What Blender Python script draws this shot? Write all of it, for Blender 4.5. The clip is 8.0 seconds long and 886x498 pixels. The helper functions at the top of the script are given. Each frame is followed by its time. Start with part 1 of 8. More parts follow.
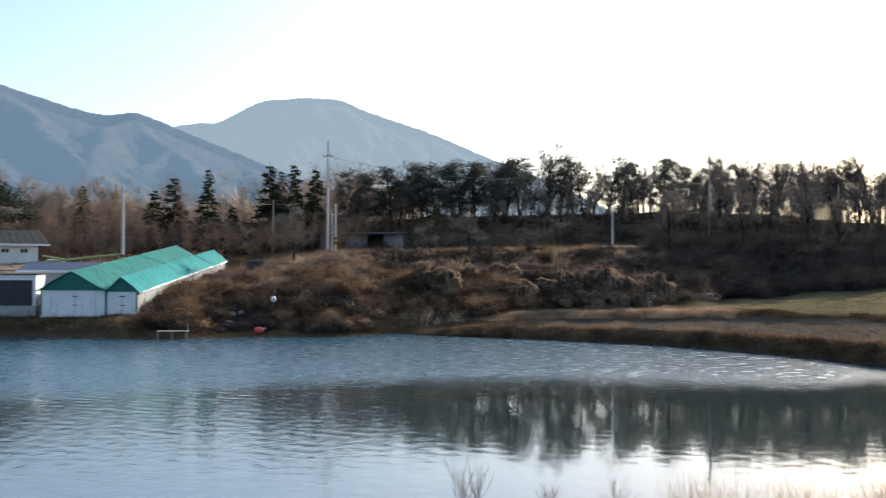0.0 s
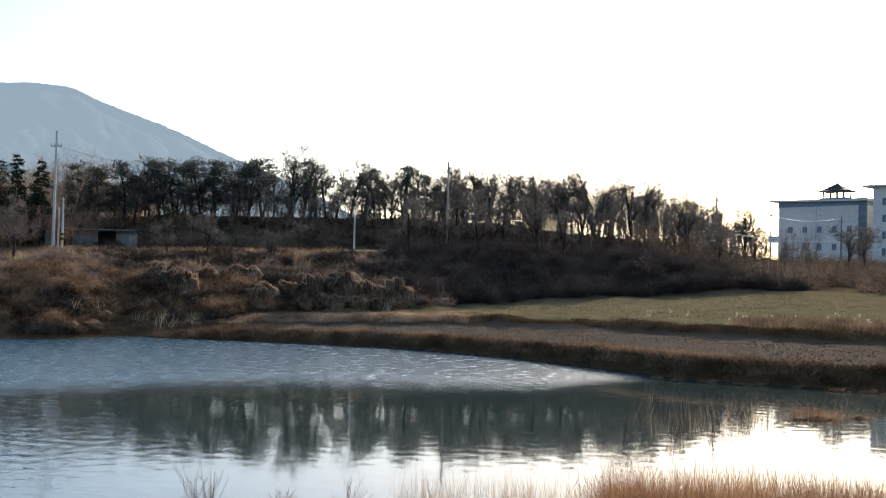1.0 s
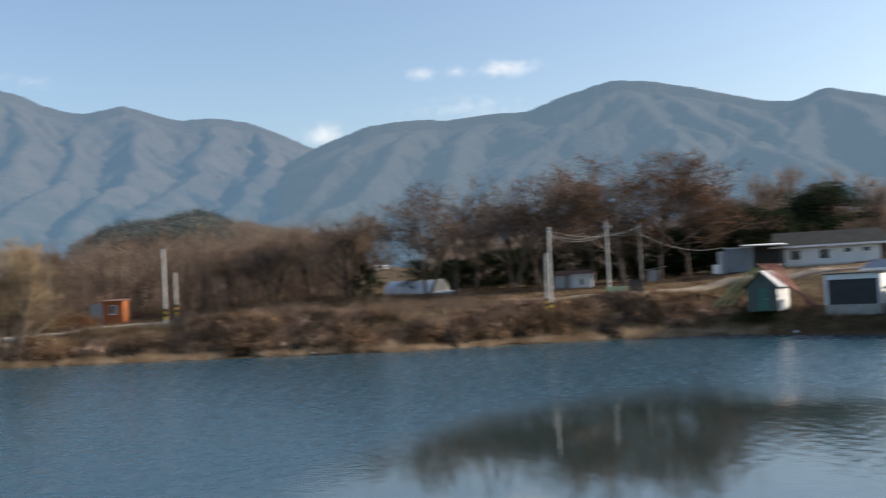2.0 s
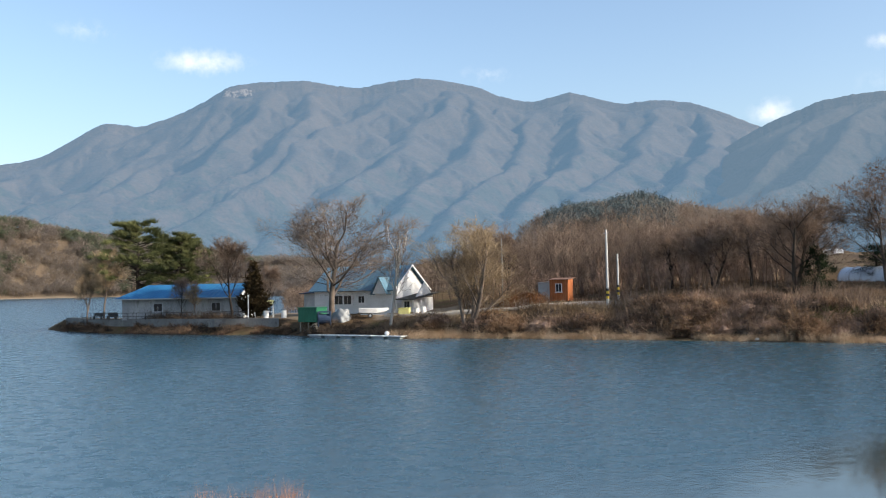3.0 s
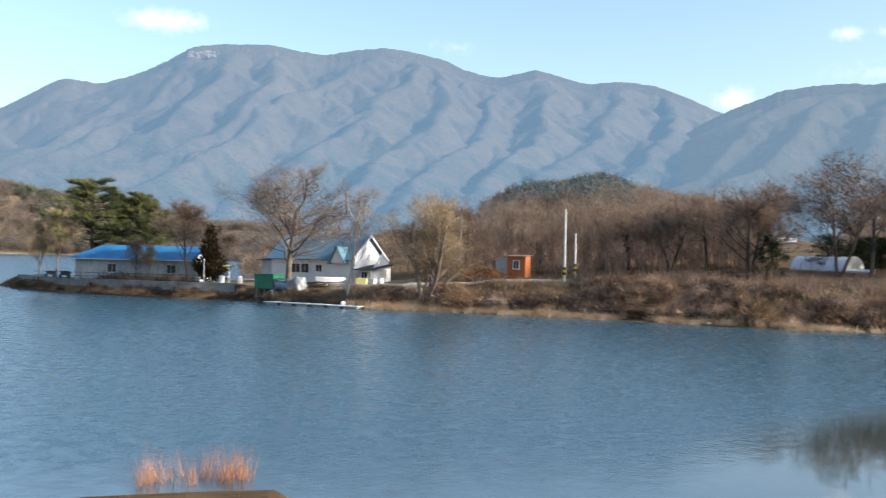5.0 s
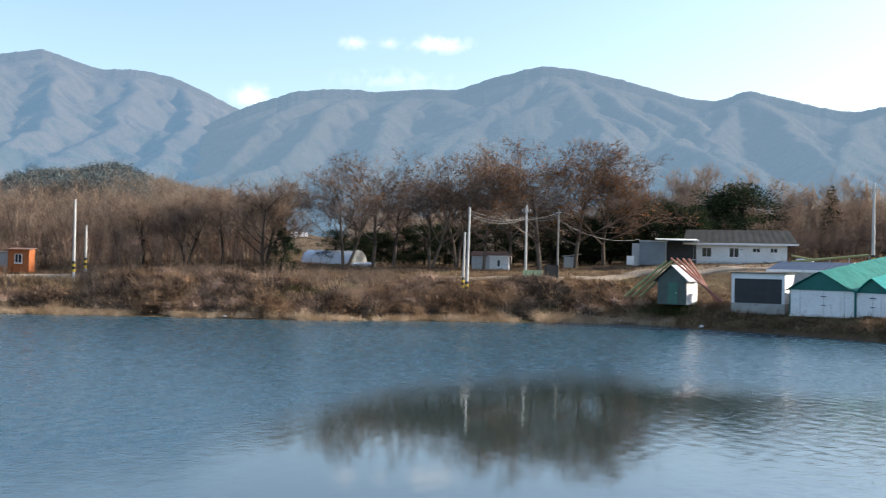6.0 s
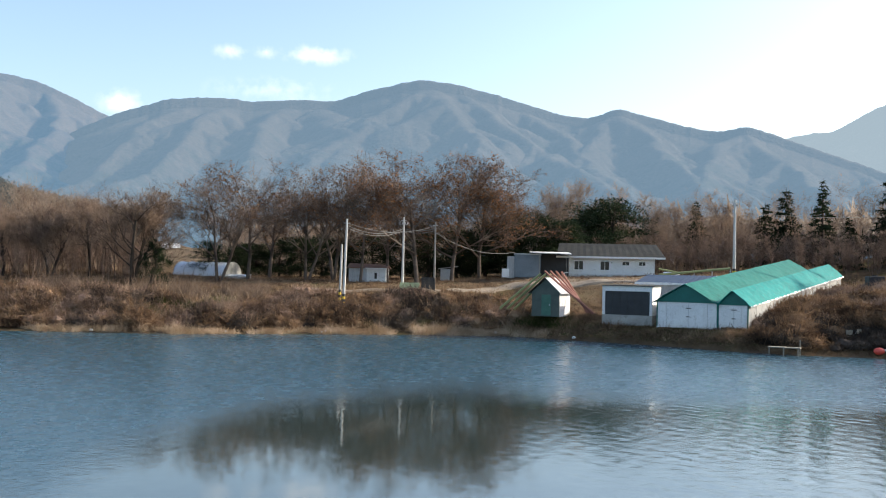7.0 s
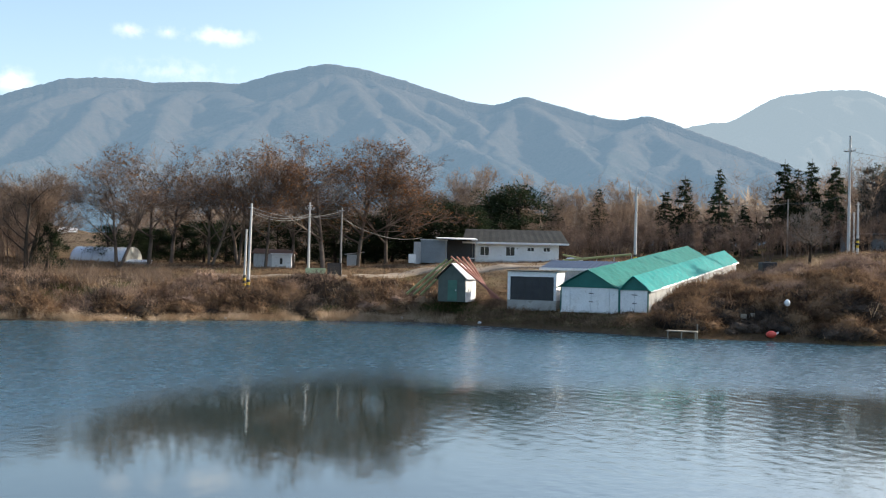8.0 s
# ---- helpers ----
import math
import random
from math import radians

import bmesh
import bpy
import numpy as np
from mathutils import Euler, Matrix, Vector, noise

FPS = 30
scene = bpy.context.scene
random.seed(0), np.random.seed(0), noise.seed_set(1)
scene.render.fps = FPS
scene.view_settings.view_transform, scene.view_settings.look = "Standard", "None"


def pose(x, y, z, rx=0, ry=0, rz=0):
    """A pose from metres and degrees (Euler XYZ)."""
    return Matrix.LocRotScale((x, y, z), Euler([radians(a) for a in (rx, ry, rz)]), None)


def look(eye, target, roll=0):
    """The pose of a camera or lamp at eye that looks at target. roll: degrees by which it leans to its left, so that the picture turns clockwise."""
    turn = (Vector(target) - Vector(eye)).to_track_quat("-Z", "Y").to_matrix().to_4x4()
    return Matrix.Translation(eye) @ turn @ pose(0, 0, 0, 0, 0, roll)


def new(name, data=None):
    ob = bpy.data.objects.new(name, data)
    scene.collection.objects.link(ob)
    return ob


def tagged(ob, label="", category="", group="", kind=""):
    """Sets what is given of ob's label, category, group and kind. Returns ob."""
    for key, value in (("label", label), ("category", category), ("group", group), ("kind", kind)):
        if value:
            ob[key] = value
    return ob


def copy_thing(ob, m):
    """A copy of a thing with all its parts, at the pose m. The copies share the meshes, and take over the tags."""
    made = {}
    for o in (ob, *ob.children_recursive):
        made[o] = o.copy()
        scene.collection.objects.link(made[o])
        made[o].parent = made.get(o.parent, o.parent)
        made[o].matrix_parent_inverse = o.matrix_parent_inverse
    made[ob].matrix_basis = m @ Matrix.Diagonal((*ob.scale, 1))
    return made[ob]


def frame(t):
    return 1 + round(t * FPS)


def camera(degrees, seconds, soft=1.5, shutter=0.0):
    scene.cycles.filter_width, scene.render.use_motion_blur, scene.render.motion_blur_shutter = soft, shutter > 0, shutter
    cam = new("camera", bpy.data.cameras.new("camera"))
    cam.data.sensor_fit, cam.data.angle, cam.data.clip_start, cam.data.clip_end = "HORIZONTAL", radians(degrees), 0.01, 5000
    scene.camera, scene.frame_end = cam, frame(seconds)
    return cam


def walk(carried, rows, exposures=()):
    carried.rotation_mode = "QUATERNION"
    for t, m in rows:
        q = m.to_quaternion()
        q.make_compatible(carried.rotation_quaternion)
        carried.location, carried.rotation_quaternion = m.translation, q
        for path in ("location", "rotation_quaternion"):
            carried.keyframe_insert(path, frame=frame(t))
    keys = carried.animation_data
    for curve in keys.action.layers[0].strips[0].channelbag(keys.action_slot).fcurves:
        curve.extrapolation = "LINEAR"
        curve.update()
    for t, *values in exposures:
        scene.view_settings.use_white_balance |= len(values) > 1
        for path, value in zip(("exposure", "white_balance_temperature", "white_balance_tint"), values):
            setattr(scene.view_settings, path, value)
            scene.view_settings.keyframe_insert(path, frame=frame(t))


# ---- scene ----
cam = camera(48.3, 8.0, soft=1.1, shutter=0.15)
PATH = [
    (0, pose(0, 0, 6, 91.23, -0.25, -34.37)),
    (0.2, pose(0, 0, 6, 91.25, -0.76, -39.19)),
    (0.5, pose(0, 0, 6, 91.42, -1.83, -44.67)),
    (1, pose(0, 0, 6, 91.63, -1.44, -49.29)),
    (1.1, pose(0, 0, 6, 91.57, -1.05, -47.73)),
    (1.2, pose(0, 0, 6, 91.44, -0.47, -42.45)),
    (2.3, pose(0, 0, 6, 92.54, 2.52, 26.69)),
    (2.5, pose(0, 0, 6, 92.35, 1.95, 32.53)),
    (3, pose(0, 0, 6, 92.05, 1.19, 37.04)),
    (3.5, pose(0, 0, 6, 91.91, 0.56, 40.70)),
    (4, pose(0, 0, 6, 92.21, 0.52, 42.42)),
    (4.2, pose(0, 0, 6, 92.34, 0.67, 42.36)),
    (5.3, pose(0, 0, 6, 90.20, -1.32, 26.66)),
    (5.5, pose(0, 0, 6, 90.61, 0.42, 18.64)),
    (6, pose(0, 0, 6, 90.69, -1.19, 7.12)),
    (6.5, pose(0, 0, 6, 91.43, -1.42, 2.55)),
    (7, pose(0, 0, 6, 91.56, -1.32, 0.00)),
    (7.5, pose(0, 0, 6, 91.37, -0.92, -2.29)),
    (8, pose(0, 0, 6, 90.85, -1.36, -5.41)),
]
EXPOSURES = [(0, 0.71, 6500, 10), (1.2, 0.54, 6500, 10), (2.3, 0.35, 6750, 10), (3.3, 0.73, 6600, 10), (5.5, 0.95, 6550, 10), (7, 0.92, 6850, 10), (8, 0.9, 6850, 10)]
walk(cam, PATH, EXPOSURES)

# ---- world, sun, sky ----
SUN_AZ, SUN_EL = 73.0, 24.0


def way(az, el=0.0):
    a, e = radians(az), radians(el)
    return Vector((math.sin(a) * math.cos(e), math.cos(a) * math.cos(e), math.sin(e)))


def pol(az, dist, z=0.0):
    a = radians(az)
    return Vector((math.sin(a) * dist, math.cos(a) * dist, z))


class Graph:
    """Short way to write node trees."""

    def __init__(self, tree):
        self.t = tree
        tree.nodes.clear()

    def add(self, kind, props=None, **ins):
        n = self.t.nodes.new(kind)
        for k, v in (props or {}).items():
            setattr(n, k, v)
        for k, v in ins.items():
            key = int(k[1:]) if k[0] == "i" and k[1:].isdigit() else k.replace("_", " ")
            if isinstance(v, bpy.types.NodeSocket):
                self.t.links.new(v, n.inputs[key])
            else:
                n.inputs[key].default_value = v
        return n

    def math(self, op, a, b=0.0):
        return self.add("ShaderNodeMath", {"operation": op}, i0=a, i1=b).outputs[0]

    def ramp(self, fac, *stops):
        n = self.add("ShaderNodeValToRGB", None, Fac=fac)
        e = n.color_ramp.elements
        while len(e) < len(stops):
            e.new(0.5)
        for el, (p, c) in zip(e, stops):
            el.position, el.color = p, (c if len(c) == 4 else (*c, 1)) if not isinstance(c, float) else (c, c, c, 1)
        return n.outputs[0]

    def mix(self, fac, a, b):
        n = self.add("ShaderNodeMix", {"data_type": "RGBA"})
        for i, v in ((0, fac), (6, a), (7, b)):
            if isinstance(v, bpy.types.NodeSocket):
                self.t.links.new(v, n.inputs[i])
            else:
                n.inputs[i].default_value = (*v, 1) if isinstance(v, tuple) and len(v) == 3 else v
        return n.outputs[2]


world = bpy.data.worlds.new("sky")
scene.world = world
world.use_nodes = True
g = Graph(world.node_tree)
sky = g.add("ShaderNodeTexSky", {"sky_type": "NISHITA", "sun_disc": False, "sun_elevation": radians(SUN_EL), "sun_rotation": radians(SUN_AZ),
                                 "altitude": 100.0, "air_density": 1.0, "dust_density": 2.2, "ozone_density": 2.2})
geo = g.add("ShaderNodeTexCoord").outputs["Generated"]
cover = None
# small fair-weather clouds low over the ridges
for az, el, wide, tall, thick in ((-56.9, 14.1, 2.2, 0.75, 0.45), (-50.5, 12.7, 3.2, 1.0, 1.0), (-34.2, 12.0, 2.4, 0.7, 0.4), (-18.3, 9.1, 1.6, 1.0, 0.9),
                                  (-12.5, 12.3, 1.3, 0.6, 0.8), (-10.5, 12.4, 0.9, 0.5, 0.7), (-7.6, 12.4, 2.6, 0.75, 1.0), (-9.8, 10.3, 5.0, 1.0, 0.5)):
    d = way(az, el)
    side, up = Vector((math.cos(radians(az)), -math.sin(radians(az)), 0)), Vector((-math.sin(radians(az)) * math.sin(radians(el)), -math.cos(radians(az)) * math.sin(radians(el)), math.cos(radians(el))))
    u = g.add("ShaderNodeVectorMath", {"operation": "DOT_PRODUCT"}, i0=geo, i1=tuple(side)).outputs["Value"]
    v = g.math("SUBTRACT", g.add("ShaderNodeVectorMath", {"operation": "DOT_PRODUCT"}, i0=geo, i1=tuple(up)).outputs["Value"], 0.0)
    uu, vv = g.math("DIVIDE", u, radians(wide)), g.math("DIVIDE", v, radians(tall))
    r = g.math("SQRT", g.math("ADD", g.math("MULTIPLY", uu, uu), g.math("MULTIPLY", vv, vv)))
    front = g.math("GREATER_THAN", g.add("ShaderNodeVectorMath", {"operation": "DOT_PRODUCT"}, i0=geo, i1=tuple(d)).outputs["Value"], 0.5)
    m = g.math("MULTIPLY", g.math("MULTIPLY", g.math("MAXIMUM", g.math("SUBTRACT", 1.0, r), 0.0), front), thick)
    cover = m if cover is None else g.math("MAXIMUM", cover, m)
puff = g.add("ShaderNodeTexNoise", None, Vector=geo, Scale=75.0, Detail=8.0, Roughness=0.6).outputs["Fac"]
soft_edge = g.math("ADD", cover, g.math("MULTIPLY", g.math("SUBTRACT", puff, 0.55), 1.9))
dens = g.math("MULTIPLY", g.ramp(soft_edge, (0.0, 0.0), (1.0, 0.55)), g.ramp(cover, (0.0, 0.0), (0.6, 1.0)))
back = g.add("ShaderNodeBackground", None, Color=sky.outputs[0], Strength=0.165)
white = g.add("ShaderNodeBackground", None, Color=(1.0, 0.98, 0.96, 1), Strength=0.95)
both = g.add("ShaderNodeMixShader", None, Fac=dens, i1=back.outputs[0], i2=white.outputs[0])
g.add("ShaderNodeOutputWorld", None, Surface=both.outputs[0])

sun_data = bpy.data.lights.new("sun", "SUN")
sun_data.energy, sun_data.angle, sun_data.color = 4.5, radians(0.6), (1.0, 0.915, 0.80)
sun = new("sun", sun_data)
sun.matrix_world = look(way(SUN_AZ, SUN_EL) * 300, (0, 0, 0))


# ---- materials ----
def surface(name, a, b, scale=1.0, rough=0.9, bump=0.3, bump_scale=8.0, metal=0.0, fine=None, spot=None, spread=(0.35, 0.65), vary=0.0, streak=None, spec=0.5):
    """Two-tone weathered surface: a broad noise between a and b, fine grain, an optional third spot colour, bump relief."""
    m = bpy.data.materials.new(name)
    m.use_nodes = True
    g = Graph(m.node_tree)
    co = g.add("ShaderNodeTexCoord").outputs["Object"]
    if streak:
        co = g.add("ShaderNodeMapping", None, Vector=co, Scale=streak).outputs[0]
    n = g.add("ShaderNodeTexNoise", None, Vector=co, Scale=scale, Detail=5.0, Roughness=0.62).outputs["Fac"]
    col = g.mix(g.ramp(n, (spread[0], 0.0), (spread[1], 1.0)), a, b)
    f = g.add("ShaderNodeTexNoise", None, Vector=co, Scale=fine or scale * 14, Detail=4.0, Roughness=0.7).outputs["Fac"]
    col = g.mix(0.35, col, g.mix(g.ramp(f, (0.3, 0.0), (0.7, 1.0)), tuple(x * 0.55 for x in a), tuple(min(1, x * 1.3) for x in b)))
    if spot:
        s = g.add("ShaderNodeTexNoise", None, Vector=co, Scale=scale * 2.7, Detail=6.0, Roughness=0.7, Distortion=0.6).outputs["Fac"]
        col = g.mix(g.ramp(s, (0.56, 0.0), (0.68, 0.85)), col, spot)
    if vary:
        r = g.add("ShaderNodeObjectInfo").outputs["Random"]
        hsv = g.add("ShaderNodeHueSaturation", None, Color=col, Value=g.math("ADD", g.math("MULTIPLY", r, vary), 1 - vary / 2))
        col = hsv.outputs[0]
    bn = g.add("ShaderNodeTexNoise", None, Vector=co, Scale=bump_scale, Detail=5.0, Roughness=0.6).outputs["Fac"]
    bp = g.add("ShaderNodeBump", None, Strength=bump, Distance=0.05, Height=bn).outputs[0]
    rr = g.math("ADD", g.math("MULTIPLY", g.math("SUBTRACT", f, 0.5), 0.2), rough)
    p = g.add("ShaderNodeBsdfPrincipled", None, Base_Color=col, Roughness=rr, Metallic=metal, Specular_IOR_Level=spec, Normal=bp)
    g.add("ShaderNodeOutputMaterial", None, Surface=p.outputs[0])
    return m


def hazy_distance_material(name, a, b, dark, haze_glow, share):
    """Far backdrop of wooded hills, several kilometres off. Air haze is mixed in as bluish glow."""
    m = bpy.data.materials.new(name)
    m.use_nodes = True
    g = Graph(m.node_tree)
    co = g.add("ShaderNodeTexCoord").outputs["Object"]
    n = g.add("ShaderNodeTexNoise", None, Vector=co, Scale=0.006, Detail=8.0, Roughness=0.62).outputs["Fac"]
    f = g.add("ShaderNodeTexNoise", None, Vector=co, Scale=0.11, Detail=5.0, Roughness=0.75).outputs["Fac"]
    col = g.mix(g.ramp(n, (0.38, 0.0), (0.62, 1.0)), a, b)
    # pines keep to the lower slopes and the gullies, bare oaks to the heights
    high = g.add("ShaderNodeSeparateXYZ", None, Vector=co).outputs["Z"]
    patch = g.add("ShaderNodeTexNoise", None, Vector=co, Scale=0.011, Detail=8.0, Roughness=0.72).outputs["Fac"]
    pines = g.math("ADD", patch, g.math("MULTIPLY", g.math("SUBTRACT", 330.0, high), 0.00060))
    col = g.mix(g.ramp(pines, (0.52, 0.0), (0.62, 0.95)), col, dark)
    bald = g.add("ShaderNodeTexNoise", None, Vector=co, Scale=0.015, Detail=6.0, Roughness=0.7, Distortion=0.5).outputs["Fac"]
    col = g.mix(g.ramp(bald, (0.66, 0.0), (0.73, 0.7)), col, tuple(min(1, x * 1.7) for x in b))
    col = g.mix(0.42, col, g.mix(g.ramp(f, (0.35, 0.0), (0.65, 1.0)), tuple(x * 0.5 for x in dark), tuple(x * 1.25 for x in b)))
    bp = g.add("ShaderNodeBump", None, Strength=1.0, Distance=7.0, Height=f).outputs[0]
    p = g.add("ShaderNodeBsdfPrincipled", None, Base_Color=col, Roughness=1.0, Normal=bp)
    # air haze: an even bluish emission laid over the slopes
    e = g.add("ShaderNodeEmission", None, Color=(*haze_glow, 1), Strength=1.0)
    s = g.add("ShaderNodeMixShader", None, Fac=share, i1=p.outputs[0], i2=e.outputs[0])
    g.add("ShaderNodeOutputMaterial", None, Surface=s.outputs[0])
    return m


def water_material():
    m = bpy.data.materials.new("lake_water")
    m.use_nodes = True
    g = Graph(m.node_tree)
    co = g.add("ShaderNodeTexCoord").outputs["Object"]
    fine = g.add("ShaderNodeTexNoise", None, Vector=co, Scale=3.2, Detail=3.0, Roughness=0.6).outputs["Fac"]
    ruf = g.add("ShaderNodeVertexColor", {"layer_name": "ruffle"}).outputs["Color"]
    parts = g.add("ShaderNodeSeparateColor", None, Color=ruf)
    ruffle, windy = parts.outputs["Red"], parts.outputs["Green"]
    chop = g.math("ADD", g.math("MULTIPLY", g.math("SUBTRACT", 1.0, windy), 0.40), 0.22)
    bp = g.add("ShaderNodeBump", None, Strength=g.math("ADD", g.math("MULTIPLY", ruffle, chop), 0.012), Distance=0.10, Height=fine).outputs[0]
    cat = g.ramp(g.add("ShaderNodeTexNoise", None, Vector=co, Scale=1.1, Detail=4.0, Roughness=0.65).outputs["Fac"], (0.36, 0.35), (0.64, 1.0))
    rough = g.math("ADD", g.math("MULTIPLY", g.math("MULTIPLY", ruffle, cat), g.math("ADD", g.math("MULTIPLY", windy, 0.10), 0.19)), 0.05)
    # reflections put into the body colour: sky blue where ruffled, olive where calm
    body = g.mix(ruffle, (0.026, 0.040, 0.036), (0.018, 0.062, 0.088))
    p = g.add("ShaderNodeBsdfPrincipled", None, Base_Color=body, Roughness=rough, IOR=g.math("ADD", g.math("MULTIPLY", parts.outputs["Blue"], 0.4), 1.5), Normal=bp)
    g.add("ShaderNodeOutputMaterial", None, Surface=p.outputs[0])
    return m


def ground_material():
    m = bpy.data.materials.new("lakeside_ground")
    m.use_nodes = True
    g = Graph(m.node_tree)
    co = g.add("ShaderNodeTexCoord").outputs["Object"]
    big = g.add("ShaderNodeTexNoise", None, Vector=co, Scale=0.16, Detail=6.0, Roughness=0.65).outputs["Fac"]
    mid = g.add("ShaderNodeTexNoise", None, Vector=co, Scale=0.9, Detail=6.0, Roughness=0.7).outputs["Fac"]
    fine = g.add("ShaderNodeTexNoise", None, Vector=co, Scale=7.0, Detail=5.0, Roughness=0.75).outputs["Fac"]
    col = g.mix(g.ramp(mid, (0.35, 0.0), (0.65, 1.0)), (0.075, 0.048, 0.029), (0.18, 0.12, 0.070))
    col = g.mix(g.ramp(big, (0.52, 0.0), (0.66, 0.75)), col, (0.085, 0.085, 0.032))
    cov = g.add("ShaderNodeVertexColor", {"layer_name": "cover"}).outputs["Color"]
    rgb = g.add("ShaderNodeSeparateColor", None, Color=cov)
    green = g.mix(g.ramp(mid, (0.3, 0.0), (0.7, 1.0)), (0.125, 0.106, 0.054), (0.200, 0.170, 0.092))
    soil = g.mix(g.ramp(fine, (0.3, 0.0), (0.7, 1.0)), (0.085, 0.066, 0.050), (0.190, 0.150, 0.113))
    dirt = g.mix(g.ramp(fine, (0.3, 0.0), (0.7, 1.0)), (0.30, 0.245, 0.18), (0.46, 0.39, 0.30))
    col = g.mix(rgb.outputs["Red"], col, green)
    col = g.mix(rgb.outputs["Green"], col, soil)
    col = g.mix(rgb.outputs["Blue"], col, dirt)
    col = g.mix(0.22, col, g.mix(fine, (0.02, 0.014, 0.009), (0.26, 0.20, 0.13)))
    hh = g.math("ADD", g.math("MULTIPLY", mid, 0.7), g.math("MULTIPLY", fine, 0.5))
    bp = g.add("ShaderNodeBump", None, Strength=0.9, Distance=0.35, Height=hh).outputs[0]
    p = g.add("ShaderNodeBsdfPrincipled", None, Base_Color=col, Roughness=0.97, Specular_IOR_Level=0.0, Normal=bp)
    g.add("ShaderNodeOutputMaterial", None, Surface=p.outputs[0])
    return m


# ---- building blocks ----
def mesh_object(name, verts, faces, material, parent=None, label="", smooth=False):
    me = bpy.data.meshes.new(name)
    me.from_pydata(verts, [], faces)
    me.update()
    if smooth:
        me.polygons.foreach_set("use_smooth", [True] * len(me.polygons))
    me.materials.append(material)
    ob = new(name, me)
    ob.parent = parent
    if label:
        tagged(ob, label)
    return ob


# ---- large structure: the ground, the lake, the mountains ----
SHORE_AZ = (-180, -62, -58.8, -56.2, -53.1, -49.9, -46.7, -44.8, -39.5, -37, -30.5, -24.4, -18.6, -14.9, -8.4, 0.6, 3.9, 7.1, 11.9, 16.5, 19.5, 23.6, 28.4, 31.5, 34.5, 40.5, 47, 53.5, 58, 62.8, 68.8, 73.3, 90, 180)
SHORE_D = (172, 172, 168, 150, 140, 132, 129, 122, 111, 110, 104.5, 100.5, 97, 95.5, 97.5, 100, 101, 97.5, 94, 89.5, 88.5, 89.5, 89, 93.5, 90.5, 86.5, 82, 75.5, 69.5, 64, 63, 63, 66, 66)
PROFILES = []


def profile(az, *sz):
    PROFILES.append((az, sz[0::2], sz[1::2]))


profile(-180, 0, 4.4, 600, 8, 4500, 60)
profile(-110, 0, 4.4, 600, 8, 4500, 60)
profile(-90, 0, -1.5, 700, -1.5, 760, 1, 900, 60, 1200, 70, 4500, 60)
profile(-64, 0, -1.5, 930, -1.5, 945, 0.6, 965, 14, 1060, 86, 1200, 92, 1500, 60, 4500, 60)
profile(-59.6, 0, -1.5, 930, -1.5, 945, 0.6, 965, 12, 1060, 80, 1200, 82, 1500, 60, 4500, 60)
profile(-57.8, 0, 0, 2.9, 0.9, 3.7, 1.9, 12, 1.9, 14, -1.5, 930, -1.5, 945, 0.6, 965, 10, 1060, 68, 1200, 70, 4500, 60)
profile(-53, 0, 0, 2.9, 0.9, 3.7, 1.9, 24, 1.9, 28, -1.5, 930, -1.5, 945, 0.6, 965, 8, 1060, 49, 1200, 51, 4500, 60)
profile(-46.5, 0, 0, 2.9, 0.9, 3.7, 1.9, 34, 1.9, 38, -1.5, 600, -1.5, 660, 1.0, 720, 14, 900, 28, 4500, 60)
profile(-43.5, 0, 0, 3, 0.4, 5, 1.5, 9, 2.0, 50, 2.2, 80, 0.5, 300, 0.5, 400, 4, 700, 20, 4500, 60)
profile(-38, 0, 0, 1.5, 0.4, 6, 1.6, 9, 2.2, 15, 2.3, 40, 2.6, 200, 5, 300, 10, 600, 14, 4500, 60)
profile(-33, 0, 0, 2, 0.4, 5, 1.7, 8, 2.8, 12, 3.1, 20, 3.6, 60, 4.0, 200, 7, 260, 14, 310, 18, 600, 16, 4500, 60)
profile(-30, 0, 0, 2, 0.4, 5, 1.8, 8, 3.1, 12, 3.5, 20, 4.0, 60, 4.8, 180, 7, 240, 20, 300, 29, 360, 28, 600, 22, 4500, 60)
profile(-26, 0, 0, 2.5, 0.4, 5.5, 1.9, 9, 3.4, 14, 4.0, 24, 4.8, 70, 5.4, 180, 7, 240, 22, 300, 35, 360, 35, 600, 26, 4500, 60)
profile(-20, 0, 0, 3, 0.5, 6, 2.0, 10, 3.6, 16, 4.6, 30, 5.6, 80, 6.0, 180, 8, 240, 15, 300, 25, 400, 29, 600, 24, 4500, 60)
profile(-16, 0, 0, 3, 0.5, 6, 1.9, 10, 3.5, 16, 4.4, 28, 5.3, 70, 5.8, 200, 9, 300, 15, 400, 19, 600, 20, 4500, 60)
profile(-10, 0, 0, 3, 0.5, 6, 1.8, 10, 3.4, 15, 4.2, 22, 4.9, 40, 5.3, 100, 6, 200, 9, 600, 18, 4500, 60)
profile(-1, 0, 0, 2, 0.5, 5, 1.6, 8.5, 3.4, 12, 4.1, 18, 4.8, 30, 5.2, 100, 7, 600, 18, 4500, 60)
profile(5, 0, 0, 2, 0.6, 4, 2.2, 9, 2.6, 13, 3.6, 18, 5.2, 26, 6.1, 60, 6.6, 200, 11, 600, 18, 4500, 60)
profile(10, 0, 0, 3, 1.2, 8, 1.7, 12, 2.0, 18, 3.2, 24, 5.8, 34, 6.5, 60, 6.8, 200, 11, 600, 18, 4500, 60)
profile(16, 0, 0, 3, 1.4, 6, 1.9, 11, 2.5, 25, 4.6, 34, 6.8, 60, 7.7, 200, 12, 600, 18, 4500, 60)
